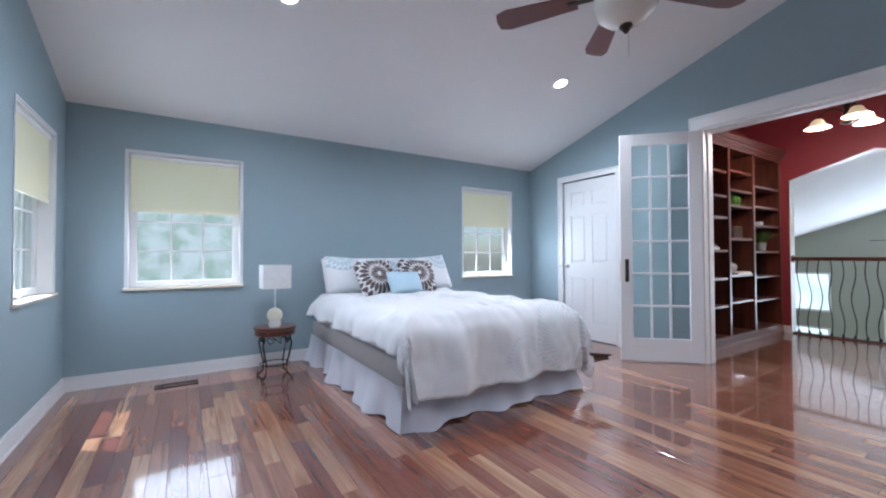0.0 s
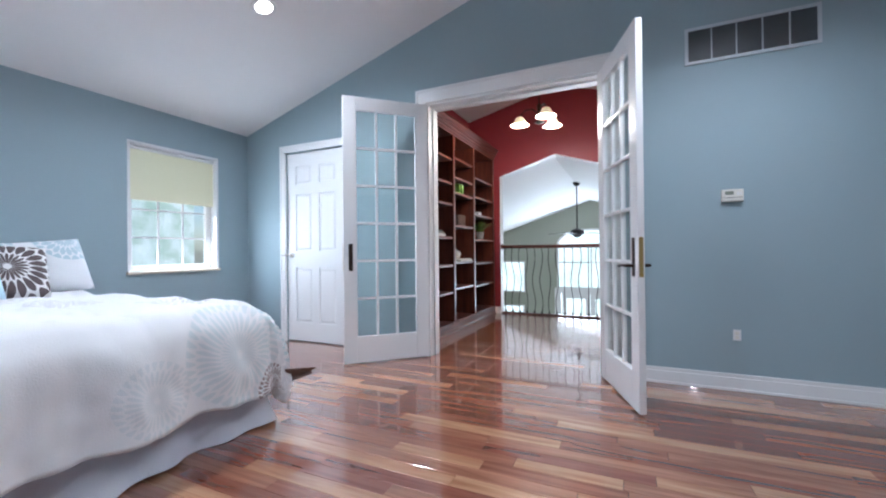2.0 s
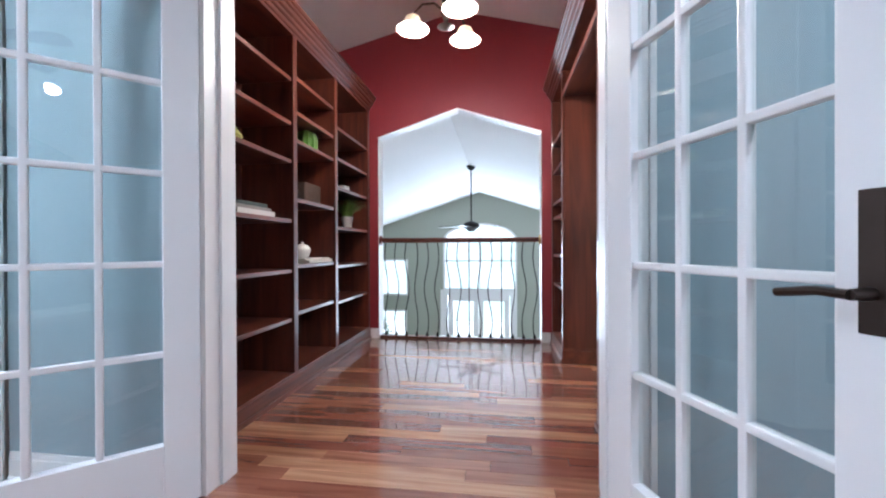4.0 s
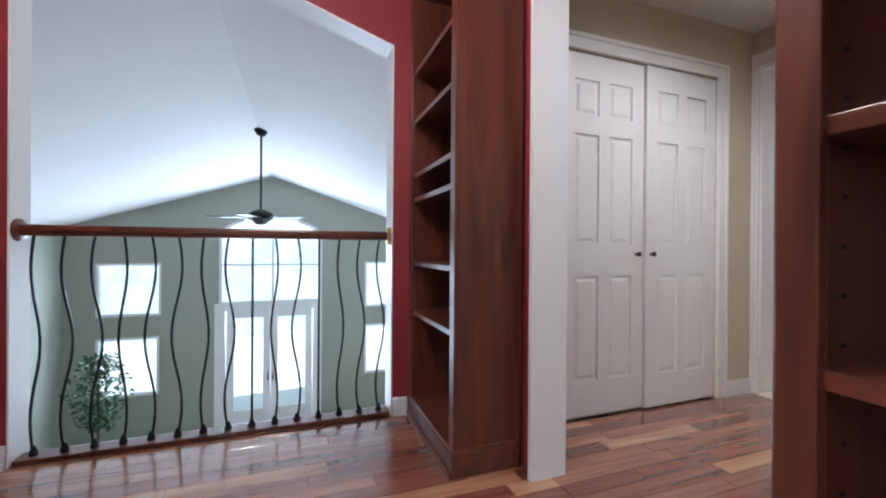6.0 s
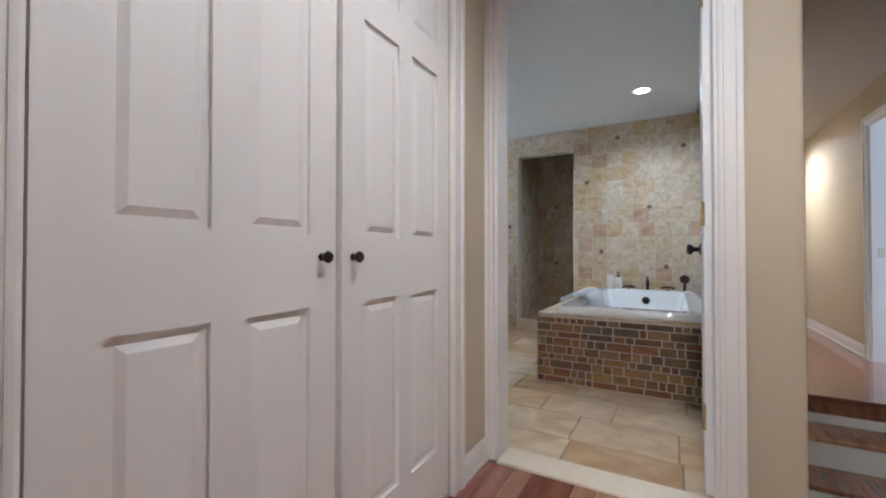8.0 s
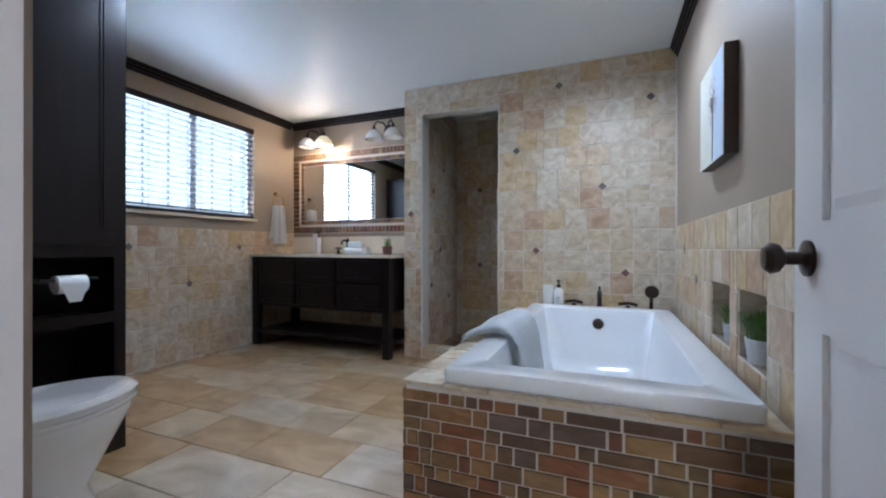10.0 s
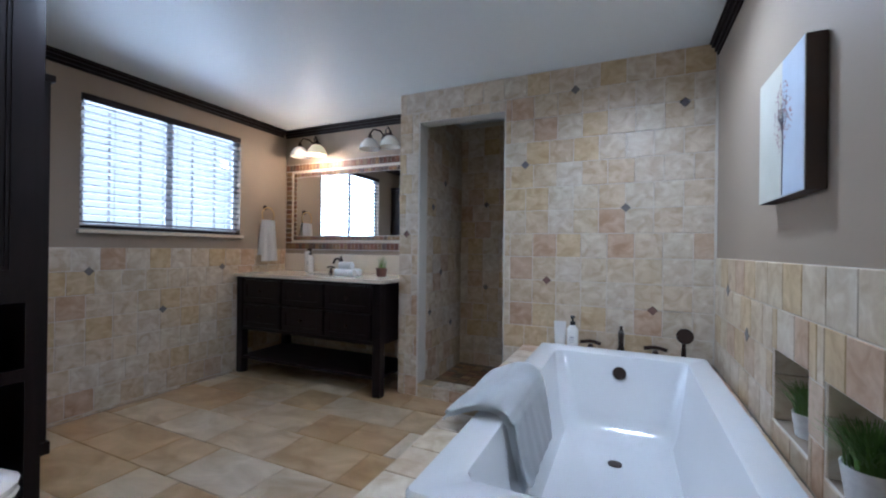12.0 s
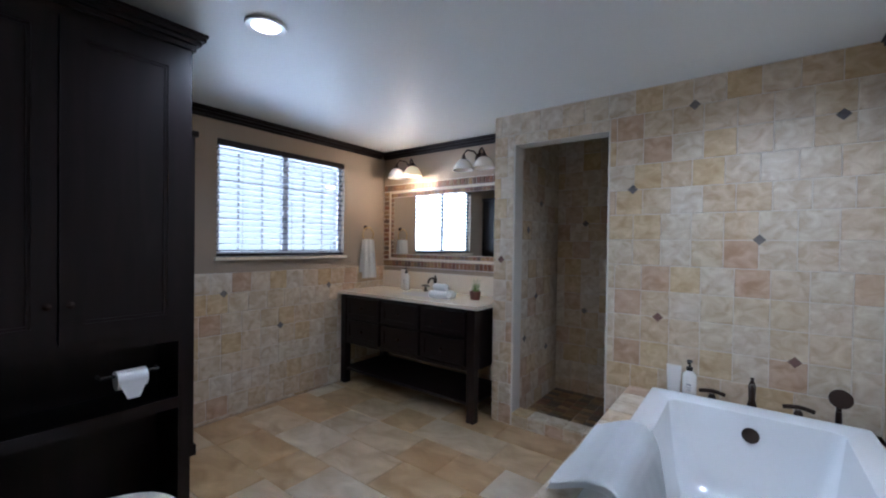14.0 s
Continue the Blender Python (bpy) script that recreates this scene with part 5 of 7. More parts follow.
def book(x, y, z, w, d, h, rz, color, label):
    b = thing("book", x, y, z, label, "book", "books on the shelves", rz)
    c = mat("cover", color, 0.5, vary=0.1)
    bm = box(bmesh.new(), -w / 2, w / 2, -d / 2, d / 2, h - 0.003, h, 0.001)
    box(bm, -w / 2, w / 2, -d / 2, d / 2, 0.0, 0.003, 0.001)
    box(bm, -w / 2, w / 2, -d / 2, -d / 2 + 0.003, 0.003, h - 0.003)
    part("cover", bm, c, b)
    part("pages", B(-w / 2 + 0.004, w / 2 - 0.004, -d / 2 + 0.0035, d / 2 - 0.004, 0.003, h - 0.003), PAPER, b)


book(5.06, 3.38, 1.130, 0.36, 0.24, 0.030, 0, (0.60, 0.58, 0.55), "pale grey book lying on the shelf")
book(5.03, 3.38, 1.160, 0.36, 0.24, 0.018, 2, (0.25, 0.22, 0.20), "brown book lying in a stack")
book(5.01, 3.39, 1.178, 0.34, 0.23, 0.024, -2, (0.035, 0.05, 0.045), "dark green book on top of the stack")
book(5.88, 3.36, 0.829, 0.42, 0.21, 0.022, 1, (0.58, 0.54, 0.48), "pale book lying under the jar")
book(5.87, 3.365, 0.851, 0.38, 0.18, 0.012, -3, (0.66, 0.63, 0.56), "thin cream book under the jar")
jar = thing("jar", 5.78, 3.36, 0.863, "small cream lidded ceramic jar on books", "jar")
part("body", lathe([(0.036, 0.0), (0.050, 0.018), (0.060, 0.05), (0.061, 0.068), (0.054, 0.084), (0.042, 0.09)], 28), CERAMIC, jar, smooth=True)
part("lid", lathe([(0.047, 0.09), (0.047, 0.096), (0.027, 0.104), (0.010, 0.108), (0.014, 0.118), (0.009, 0.124), (0.001, 0.125)], 24), CERAMIC, jar, smooth=True)
bx = thing("trinket_box", 6.56, 3.36, 1.46, "small white box with a dark base", "box")
part("body", B(-0.06, 0.06, -0.05, 0.05, 0.012, 0.06, bevel=0.008), CERAMIC, bx)
part("base", B(-0.05, 0.05, -0.04, 0.04, 0, 0.012), IRON, bx)


def bunch(n, length, spread, r, seed, wide=0.004, base=0.0):
    """A tuft of thin tapering blades."""
    rnd = random.Random(seed)
    bm = bmesh.new()
    for _ in range(n):
        a, q = rnd.uniform(0, 6.283), rnd.uniform(0, r)
        L = length * rnd.uniform(0.65, 1.1)
        lean = spread * rnd.uniform(0.1, 1.0)
        x0, y0 = q * math.cos(a), q * math.sin(a)
        dx, dy = math.cos(a + rnd.uniform(-0.6, 0.6)), math.sin(a + rnd.uniform(-0.6, 0.6))
        px, py = -dy, dx
        prev = None
        for s in (0, 0.4, 0.75, 1.0):
            w = wide * (1 - s * 0.85)
            c = Vector((x0 + dx * lean * s * s, y0 + dy * lean * s * s, base + L * s * (1 - 0.25 * lean / length * s)))
            cur = (bm.verts.new(c + Vector((px * w, py * w, 0))), bm.verts.new(c - Vector((px * w, py * w, 0))))
            if prev:
                bm.faces.new((prev[0], prev[1], cur[1], cur[0]))
            prev = cur
    return bm


pl = thing("potted_plant", 6.60, 3.33, 1.121, "small green plant in a pale pot on a saucer", "plant")
part("saucer", lathe([(0.055, 0.0), (0.06, 0.01), (0.001, 0.011)], 20), mat("terracotta", (0.3, 0.13, 0.08), 0.7), pl)
part("pot", lathe([(0.042, 0.011), (0.058, 0.105), (0.062, 0.112), (0.054, 0.110), (0.001, 0.10)], 20), mat("grey_pot", (0.55, 0.53, 0.5), 0.7, vary=0.15), pl, smooth=True)
tagged(part("leaves", bunch(190, 0.19, 0.24, 0.045, 4, 0.007, 0.10), GREEN, pl), kind="stuff")
gp = thing("ornament", 5.90, 3.37, 1.677, "bright green ribbed cactus ornament in a dish", "ornament")
for k, (dx, dy, s) in enumerate(((-0.035, 0.0, 1.3), (0.005, 0.02, 1.6), (0.04, -0.005, 1.35), (-0.005, -0.035, 1.1))):
    bm = lathe([(0.022 * s, 0.01), (0.036 * s, 0.04 * s), (0.036 * s, 0.09 * s), (0.022 * s, 0.125 * s), (0.001, 0.132 * s)], 16, pose(dx, dy, 0))
    for v in bm.verts:
        a = math.atan2(v.co.y - dy, v.co.x - dx)
        f = 1 + 0.12 * math.cos(8 * a)
        v.co.x, v.co.y = dx + (v.co.x - dx) * f, dy + (v.co.y - dy) * f
    part("column", bm, mat("cactus_green", (0.10, 0.22, 0.03), 0.4, vary=0.3, scale=40) if k == 0 else bpy.data.materials["cactus_green"], gp, smooth=True)
part("dish", lathe([(0.06, 0), (0.09, 0.012), (0.085, 0.016), (0.001, 0.012)], 20), IRON, gp)
go = thing("gourd", 5.03, 3.40, 1.521, "small yellow-green gourd ornament on a shelf", "ornament")
part("body", lathe([(0.02, 0), (0.055, 0.03), (0.06, 0.06), (0.035, 0.095), (0.015, 0.12), (0.001, 0.125)], 20), mat("gourd_skin", (0.36, 0.34, 0.10), 0.4, vary=0.25), go, smooth=True)

fic = thing("ficus_tree", 12.9, 5.0, GZ, "tall green indoor ficus tree in a basket pot", "tree")
part("pot", lathe([(0.16, 0), (0.2, 0.3), (0.19, 0.3), (0.001, 0.28)], 20), mat("basket_pot", (0.2, 0.12, 0.07), 0.8, vary=0.3), fic)
part("trunk", tube([(0, 0, 0.25), (0.03, 0.02, 0.7), (-0.02, 0, 1.2), (0.03, 0.03, 1.9)], 0.025, 8, taper=0.4), mat("bark", (0.12, 0.08, 0.05), 0.9), fic)
rnd = random.Random(7)
bm = bmesh.new()
for k in range(900):
    a, zz = rnd.uniform(0, 6.283), rnd.uniform(0.75, 2.0)
    rr = rnd.uniform(0.05, 0.50) * (1 - abs(zz - 1.4) / 1.1)
    p = Matrix.Translation((rr * math.cos(a), rr * math.sin(a), zz)) @ Euler((rnd.uniform(-1, 1), rnd.uniform(-1, 1), a)).to_matrix().to_4x4()
    vs = [bm.verts.new(p @ Vector(q)) for q in ((0, -0.025, 0), (0.05, 0, 0.01), (0, 0.025, 0), (-0.05, 0, 0.01))]
    bm.faces.new(vs)
tagged(part("crown", bm, FOLIAGE, fic), kind="stuff")

# ---- bathroom door ----
bd = panel_door("bath_door", 0.775, 2.12, WHITE, pose(5.735, HY - 0.128, 0.004, 0, 0, -92.0), "white six panel bathroom door standing open", (0.71, 0.95, "round", (1, -1)), (0.30, 1.08, 1.93), 1)

# ---- bathroom things ----
van = thing("vanity", 8.60, -4.19, 0, "dark espresso wooden vanity with drawers and open shelf", "vanity")
vx, vd = 0.79, 0.305
for x in (-vx, vx - 0.07):
    for y in (-vd, vd - 0.07):
        part("leg", B(x, x + 0.07, y, y + 0.07, 0.0, 0.89, bevel=0.004), ESPRESSO, van)
part("case", B(-vx + 0.015, vx - 0.015, -vd + 0.01, vd - 0.02, 0.40, 0.888), ESPRESSO, van)
part("apron", B(-vx + 0.07, vx - 0.07, vd - 0.022, vd - 0.006, 0.40, 0.43, bevel=0.003), ESPRESSO, van)
part("lower_shelf", B(-vx + 0.02, vx - 0.02, -vd + 0.02, vd - 0.012, 0.13, 0.155, bevel=0.003), ESPRESSO, van)
for k in range(3):
    x0 = -vx + 0.085 + k * 0.477
    for z0, z1 in ((0.66, 0.865), (0.435, 0.645)):
        dr = part("drawer", B(x0, x0 + 0.455, vd - 0.02, vd + 0.001, z0, z1, bevel=0.003), ESPRESSO, van)
        part("panel", slab("y", vd + 0.001, vd + 0.008, rect(x0 + 0.008, x0 + 0.447, z0 + 0.008, z1 - 0.008), [(x0 + 0.05, x0 + 0.405, z0 + 0.045, z1 - 0.045)]), ESPRESSO, dr)
        part("knob", lathe([(0.006, 0), (0.006, 0.015), (0.015, 0.022), (0.012, 0.03), (0.001, 0.032)], 16, pose(x0 + 0.2275, vd + 0.001, (z0 + z1) / 2, -90)), BRONZE, dr, smooth=True)
ct = tagged(part("countertop", slab("z", 0.889, 0.918, rect(7.775, 9.415, VY + 0.02, -3.862), [[(8.60 + 0.23 * math.cos(t), -4.20 + 0.16 * math.sin(t)) for t in [2 * math.pi * k / 28 for k in range(28)]]]), STONE), "cream stone worktop on the vanity", "countertop")
part("basin", lathe([(0.99, 0.03), (1.0, 0.028), (0.96, -0.02), (0.8, -0.09), (0.4, -0.13), (0.001, -0.135)], 32, Matrix.Translation((8.60, -4.20, 0.888)) @ Matrix.Diagonal((0.232, 0.162, 1, 1))), CERAMIC, ct, "white undermount basin", True)
part("backsplash", B(7.775, 9.415, VY + 0.001, VY + 0.019, 0.92, 1.10, bevel=0.002), STONE, ct)


def faucet(x, y, z, h, reach, face, label, name="faucet"):
    f = thing(name, x, y, z, label, "faucet", rz=face)
    part("base", lathe([(0.027, 0), (0.027, 0.008), (0.018, 0.02), (0.022, 0.05), (0.015, 0.075), (0.018, h * 0.75), (0.012, h * 0.85), (0.006, h * 0.92), (0.011, h * 0.97), (0.001, h)], 16), BRONZE, f, smooth=True)
    part("spout", tube([(0, 0, h * 0.70), (0, -reach * 0.4, h * 0.84), (0, -reach * 0.8, h * 0.80), (0, -reach, h * 0.62), (0, -reach, h * 0.55)], 0.011, 10), BRONZE, f, smooth=True)
    return f


def tap(x, y, z, label, s=1.0, turn=0):
    f = thing("tap_handle", x, y, z, label, "faucet", rz=turn)
    part("base", lathe([(0.026 * s, 0), (0.026 * s, 0.008), (0.013 * s, 0.022), (0.016 * s, 0.04 * s), (0.010 * s, 0.055 * s)], 16), BRONZE, f, smooth=True)
    part("lever", tube([(-0.05 * s, 0, 0.058 * s), (-0.02 * s, 0, 0.066 * s), (0, 0, 0.068 * s), (0.02 * s, 0, 0.066 * s), (0.05 * s, 0, 0.06 * s)], 0.009 * s, 8), BRONZE, f, smooth=True)


faucet(8.60, -4.40, 0.918, 0.17, 0.11, 180, "oil-rubbed bronze basin faucet on the stone top")
tap(8.72, -4.40, 0.918, "bronze cross tap beside the basin faucet", 0.9)
tap(8.48, -4.40, 0.918, "bronze cross tap beside the basin faucet", 0.9)

mir = thing("mirror", 8.60, VY, 1.59, "wide wall mirror in a mosaic tile border", "mirror")
part("glass", B(-0.66, 0.66, 0.006, 0.010, -0.305, 0.305), MIRROR, mir, "mirror glass")
part("bed", B(-0.815, 0.815, 0.001, 0.005, -0.45, 0.45), GROUT, mir)
for a, b, c, d in ((-0.72, 0.72, 0.355, 0.372), (-0.72, 0.72, -0.372, -0.355), (-0.722, -0.705, -0.355, 0.355), (0.705, 0.722, -0.355, 0.355)):
    part("pencil_trim", B(a, b, 0.005, 0.016, c, d, bevel=0.004), STONE, mir)
rnd = random.Random(3)


def mosaic(x0, x1, z0, z1):
    part("tile", B(x0 + 0.003, x1 - 0.003, 0.0045, 0.011, z0 + 0.003, z1 - 0.003), SLATE, mir)


for k in range(36):
    x = -0.81 + k * 0.045
    mosaic(x, x + 0.045, 0.376, 0.446)
    mosaic(x, x + 0.045, -0.446, -0.376)
for k in range(30):
    x = -0.70 + k * 0.0467
    mosaic(x, x + 0.0467, 0.308, 0.353)
    mosaic(x, x + 0.0467, -0.353, -0.308)
for k in range(15):
    z = -0.372 + k * 0.0496
    for x in (-0.81, 0.728):
        mosaic(x, x + 0.08, z, z + 0.0496)
    for x in (-0.703, 0.661):
        mosaic(x, x + 0.042, z * 0.93, z * 0.93 + 0.046)


def sconce(x, lit):
    s = thing("wall_sconce", x, VY, 2.14, "bronze two arm sconce with " + ("glowing" if lit else "unlit") + " glass bells", "wall light", "vanity sconces")
    part("back_plate", lathe([(0.055, 0.0), (0.055, 0.012), (0.03, 0.025), (0.001, 0.03)], 20, pose(0, 0.001, 0.06, -90)), BRONZE, s, smooth=True)
    for sg in (-1, 1):
        arm = part("arm", tube([(0, 0.02, 0.06), (sg * 0.03, 0.07, 0.12), (sg * 0.08, 0.11, 0.13), (sg * 0.11, 0.12, 0.09), (sg * 0.11, 0.12, 0.04)], 0.008, 8), BRONZE, s, smooth=True)
        part("shade", lathe([(0.025, 0.045), (0.05, 0.035), (0.085, -0.01), (0.098, -0.055), (0.09, -0.055), (0.07, -0.01), (0.03, 0.028)], 24, pose(sg * 0.11, 0.12, 0.0)), WARMGLASS if lit and sg < 0 else MILKGLASS, arm, "cream glass bell", True)
        part("holder", lathe([(0.01, 0.09), (0.02, 0.06), (0.03, 0.04), (0.001, 0.04)], 12, pose(sg * 0.11, 0.12, 0.0)), BRONZE, arm)


sconce(9.01, True)
sconce(8.16, False)


def towel_ring(x, y, z):
    r = thing("towel_ring", x, y, z, "round bronze towel ring on the wall", "towel ring")
    part("mount", lathe([(0.024, 0), (0.024, 0.008), (0.01, 0.02), (0.008, 0.045)], 14, pose(0, 0, 0, 0, -90)), BRONZE, r)
    part("ring", tube([(-0.045, 0.075 * math.sin(t), -0.075 + 0.075 * math.cos(t)) for t in [2 * math.pi * k / 28 for k in range(29)]], 0.005, 8), BRASS, r, smooth=True)


towel_ring(TX1 - 0.001, -4.22, 1.56)
bm = bmesh.new()
for sg, drop in ((-1, 0.40), (1, 0.34)):
    sheet(lambda a, b: (-0.045 + sg * (0.012 + 0.012 * b) + 0.006 * math.sin(a * 14 + sg), -0.10 * (0.7 + 0.3 * b) + a * 0.20 * (0.7 + 0.3 * b), -0.135 - drop * b + (0.012 * (1 - abs(2 * a - 1)) if b == 0 else 0)), 16, 14, bm)
sheet(lambda a, b: (-0.045 - 0.012 + b * 0.024, -0.07 + a * 0.14, -0.135 + 0.012 * math.sin(b * 3.14159)), 16, 4, bm)
bmesh.ops.solidify(bm, geom=list(bm.faces), thickness=0.006)
ht = part("hand_towel", bm, TOWEL, None, "", True)
ht.location = (TX1 - 0.001, -4.22, 1.56)
tagged(ht, "white terry hand towel hanging from a ring", "towel")


def bottle(x, y, z, kind, s=1.0):
    if kind == "pump":
        b = thing("bottle", x, y, z, "white pump bottle of lotion with printed label", "bottle")
        part("body", lathe([(0.028 * s, 0), (0.03 * s, 0.005), (0.03 * s, 0.13 * s), (0.014 * s, 0.15 * s), (0.012 * s, 0.155 * s)], 20), CERAMIC, b, smooth=True)
        bm = lathe([(0.014 * s, 0.15 * s), (0.014 * s, 0.168 * s), (0.005 * s, 0.17 * s), (0.005 * s, 0.19 * s), (0.012 * s, 0.19 * s), (0.012 * s, 0.20 * s)], 12)
        box(bm, -0.006 * s, 0.006 * s, 0, 0.04 * s, 0.19 * s, 0.199 * s)
        part("pump", bm, IRON, b)
        for q, (w, h) in enumerate(((0.022, 0.006), (0.028, 0.003), (0.018, 0.003))):
            part("print", B(-w * s / 2, w * s / 2, 0.0296 * s, 0.0306 * s, (0.085 - q * 0.012) * s, (0.085 - q * 0.012 + h) * s), mat("ink", (0.3, 0.3, 0.32), 0.6) if "ink" not in bpy.data.materials else bpy.data.materials["ink"], b)
    else:
        b = thing("tube", x, y, z, "white squeeze tube of cream standing on its cap", "tube")

        def fn(a, t):
            th_ = a * 2 * math.pi
            rx, ry = (0.026 + 0.006 * t) * s, (0.022 * (1 - t) + 0.002) * s
            return (rx * math.cos(th_), ry * math.sin(th_), (0.02 + t * 0.14) * s)
        part("body", sheet(fn, 20, 6), CERAMIC, b, smooth=True)
        part("cap", lathe([(0.02 * s, 0), (0.022 * s, 0.018 * s), (0.001, 0.019 * s)], 16), CERAMIC, b)


bottle(8.93, -4.34, 0.918, "pump", 1.15)
bottle(9.01, -4.39, 0.918, "tube", 1.3)
rt = thing("folded_towel", 8.30, -4.15, 0.918, "rolled white washcloths stacked beside the basin", "towel")
for x, y, z, r, L in ((0, 0.0, 0.034, 0.034, 0.21), (0.0, 0.068, 0.032, 0.032, 0.20), (0.02, 0.03, 0.092, 0.032, 0.13)):
    bm = tube([(x - L / 2, y, z), (x - L / 4, y, z), (x + L / 4, y, z), (x + L / 2, y, z)], r, 14)
    for v in bm.verts:
        v.co += Vector((0, 0.003, 0.003)) * noise.noise(v.co * 60)
    part("roll", bm, TOWEL, rt, smooth=True)


def grass_pot(x, y, z, r, h, n, L, label, potmat, spread):
    g = thing("potted_grass", x, y, z, label, "plant")
    part("pot", lathe([(r * 0.8, 0), (r, h), (r * 0.93, h), (r * 0.9, h * 0.85), (0.001, h * 0.85)], 22), potmat, g, smooth=True)
    tagged(part("leaves", bunch(n, L, spread, r * 0.8, int(x * 100), 0.0035, h * 0.85), GREEN if spread > 0.05 else FOLIAGE, g), kind="stuff")


DARKPOT = mat("brown_pot", (0.16, 0.075, 0.055), 0.5, vary=0.2)
WHITEPOT = mat("speckled_pot", (0.66, 0.66, 0.66), 0.7, vary=0.25, scale=60)
grass_pot(8.02, -4.22, 0.918, 0.05, 0.075, 26, 0.12, "spiky green succulent in a brown pot", DARKPOT, 0.07)
grass_pot(5.545, -2.90, 0.576, 0.048, 0.075, 330, 0.105, "faux green grass in a white pot in a niche", WHITEPOT, 0.075)
grass_pot(5.555, -2.52, 0.576, 0.058, 0.085, 420, 0.115, "faux green grass in a white pot in a niche", WHITEPOT, 0.09)

# bathroom window and its slatted blind
bw = new("window_9")
bw.matrix_basis = pose(TX1, 0, 0)
tagged(bw, "white sliding bathroom window behind a blind", "window", kind="structure")
part("window_frame", slab("x", 0.05, 0.12, rect(BWIN[0], BWIN[1], BWIN[2], BWIN[3]), [(BWIN[0] + 0.04, BWIN[1] - 0.04, BWIN[2] + 0.04, BWIN[3] - 0.04)]), WHITE, bw)
bm = box(bmesh.new(), 0.06, 0.10, -3.345, -3.285, BWIN[2] + 0.04, BWIN[3] - 0.04)
for k in range(1, 6):
    if k != 3:
        y = BWIN[0] + (BWIN[1] - BWIN[0]) * k / 6
        box(bm, 0.075, 0.09, y - 0.005, y + 0.005, BWIN[2] + 0.04, BWIN[3] - 0.04)
for k in range(1, 3):
    z = BWIN[2] + (BWIN[3] - BWIN[2]) * k / 3
    box(bm, 0.076, 0.089, BWIN[0] + 0.04, BWIN[1] - 0.04, z - 0.005, z + 0.005)
part("muntin", bm, WHITE, bw)
p = part("pane", B(0.08, 0.084, BWIN[0] + 0.03, BWIN[1] - 0.03, BWIN[2] + 0.03, BWIN[3] - 0.03), GLASS, bw)
p.visible_shadow = False
part("window_sill", B(-0.035, 0.05, BWIN[0] - 0.02, BWIN[1] + 0.02, BWIN[2] - 0.028, BWIN[2] - 0.001, bevel=0.004), STONE, bw, "cream marble sill")
vb = thing("venetian_blind", TX1 + 0.018, -3.315, 1.275, "dark wooden venetian blind with open slats", "blind")
hw = 0.61
part("head_rail", B(-0.025, 0.025, -hw, hw, 0.862, 0.912, bevel=0.003), ESPRESSO, vb)
SLAT = mat("grey_slat", (0.07, 0.075, 0.09), 0.5, vary=0.05)
for k in range(17):
    bm = box(bmesh.new(), -0.024, 0.024, -hw, hw, -0.0022, 0.0022)
    bmesh.ops.transform(bm, matrix=pose(0, 0, 0.045 + k * 0.0495, 0, 9), verts=bm.verts)
    part("slat", bm, SLAT, vb)
part("bottom_rail", B(-0.025, 0.025, -hw, hw, 0.0, 0.02, bevel=0.003), ESPRESSO, vb)
for y in (-0.45, -0.02, 0.42):
    part("cord", tube([(-0.026, y, 0.01), (-0.026, y, 0.87)], 0.0015, 5), ESPRESSO, vb)
setting("backdrop", B(11.2, 11.25, -6, 0.5, -1, 5), HAZE, "overexposed daylight outside the bathroom window", "backdrop")

# tub on its slate-faced deck
TD = (5.612, 6.74, TY + 0.001, -2.10, 0.50)
TUB = (5.66, 6.59, -3.955, -2.125)
deck = thing("tub_deck", 6.17, -3.08, 0, "tub surround faced in slate with a travertine edge", "bathtub deck")


def dk(name, bm, material, label=""):
    bmesh.ops.transform(bm, matrix=Matrix.Translation((-6.17, 3.08, 0)), verts=bm.verts)
    return part(name, bm, material, deck, label)


dk("front_bed", B(TD[0], TD[1] - 0.012, TD[3] - 0.05, TD[3] - 0.012, 0.0, 0.475), GROUT)
dk("side_bed", B(TD[1] - 0.05, TD[1] - 0.012, TD[2], TD[3] - 0.051, 0.0, 0.475), GROUT)
dk("rim_bed", slab("z", 0.46, 0.484, rect(TD[0], TD[1] - 0.014, TD[2], TD[3] - 0.014), [(TUB[0] + 0.05, TUB[1] - 0.05, TUB[2] + 0.05, TUB[3] - 0.05)]), GROUT)
for k in range(12):
    y = TD[2] + k * 0.1635
    dk("tile", B(6.585, TD[1] - 0.002, y + 0.002, min(TD[3] - 0.002, y + 0.1615), 0.484, 0.5, bevel=0.004), TRAV)
    if y + 0.1635 < TD[3]:
        dk("tile", B(TD[0], 5.67, y + 0.002, y + 0.1615, 0.484, 0.497), TRAV)
for k in range(6):
    x = TD[0] + k * 0.162
    dk("tile", B(x + 0.002, x + 0.16, TD[3] - 0.05, TD[3] - 0.002, 0.484, 0.5, bevel=0.004), TRAV)
    dk("tile", B(x + 0.002, x + 0.16, TD[2], TD[2] + 0.13, 0.484, 0.497), TRAV)
rnd = random.Random(11)
z = 0.006
row = 0
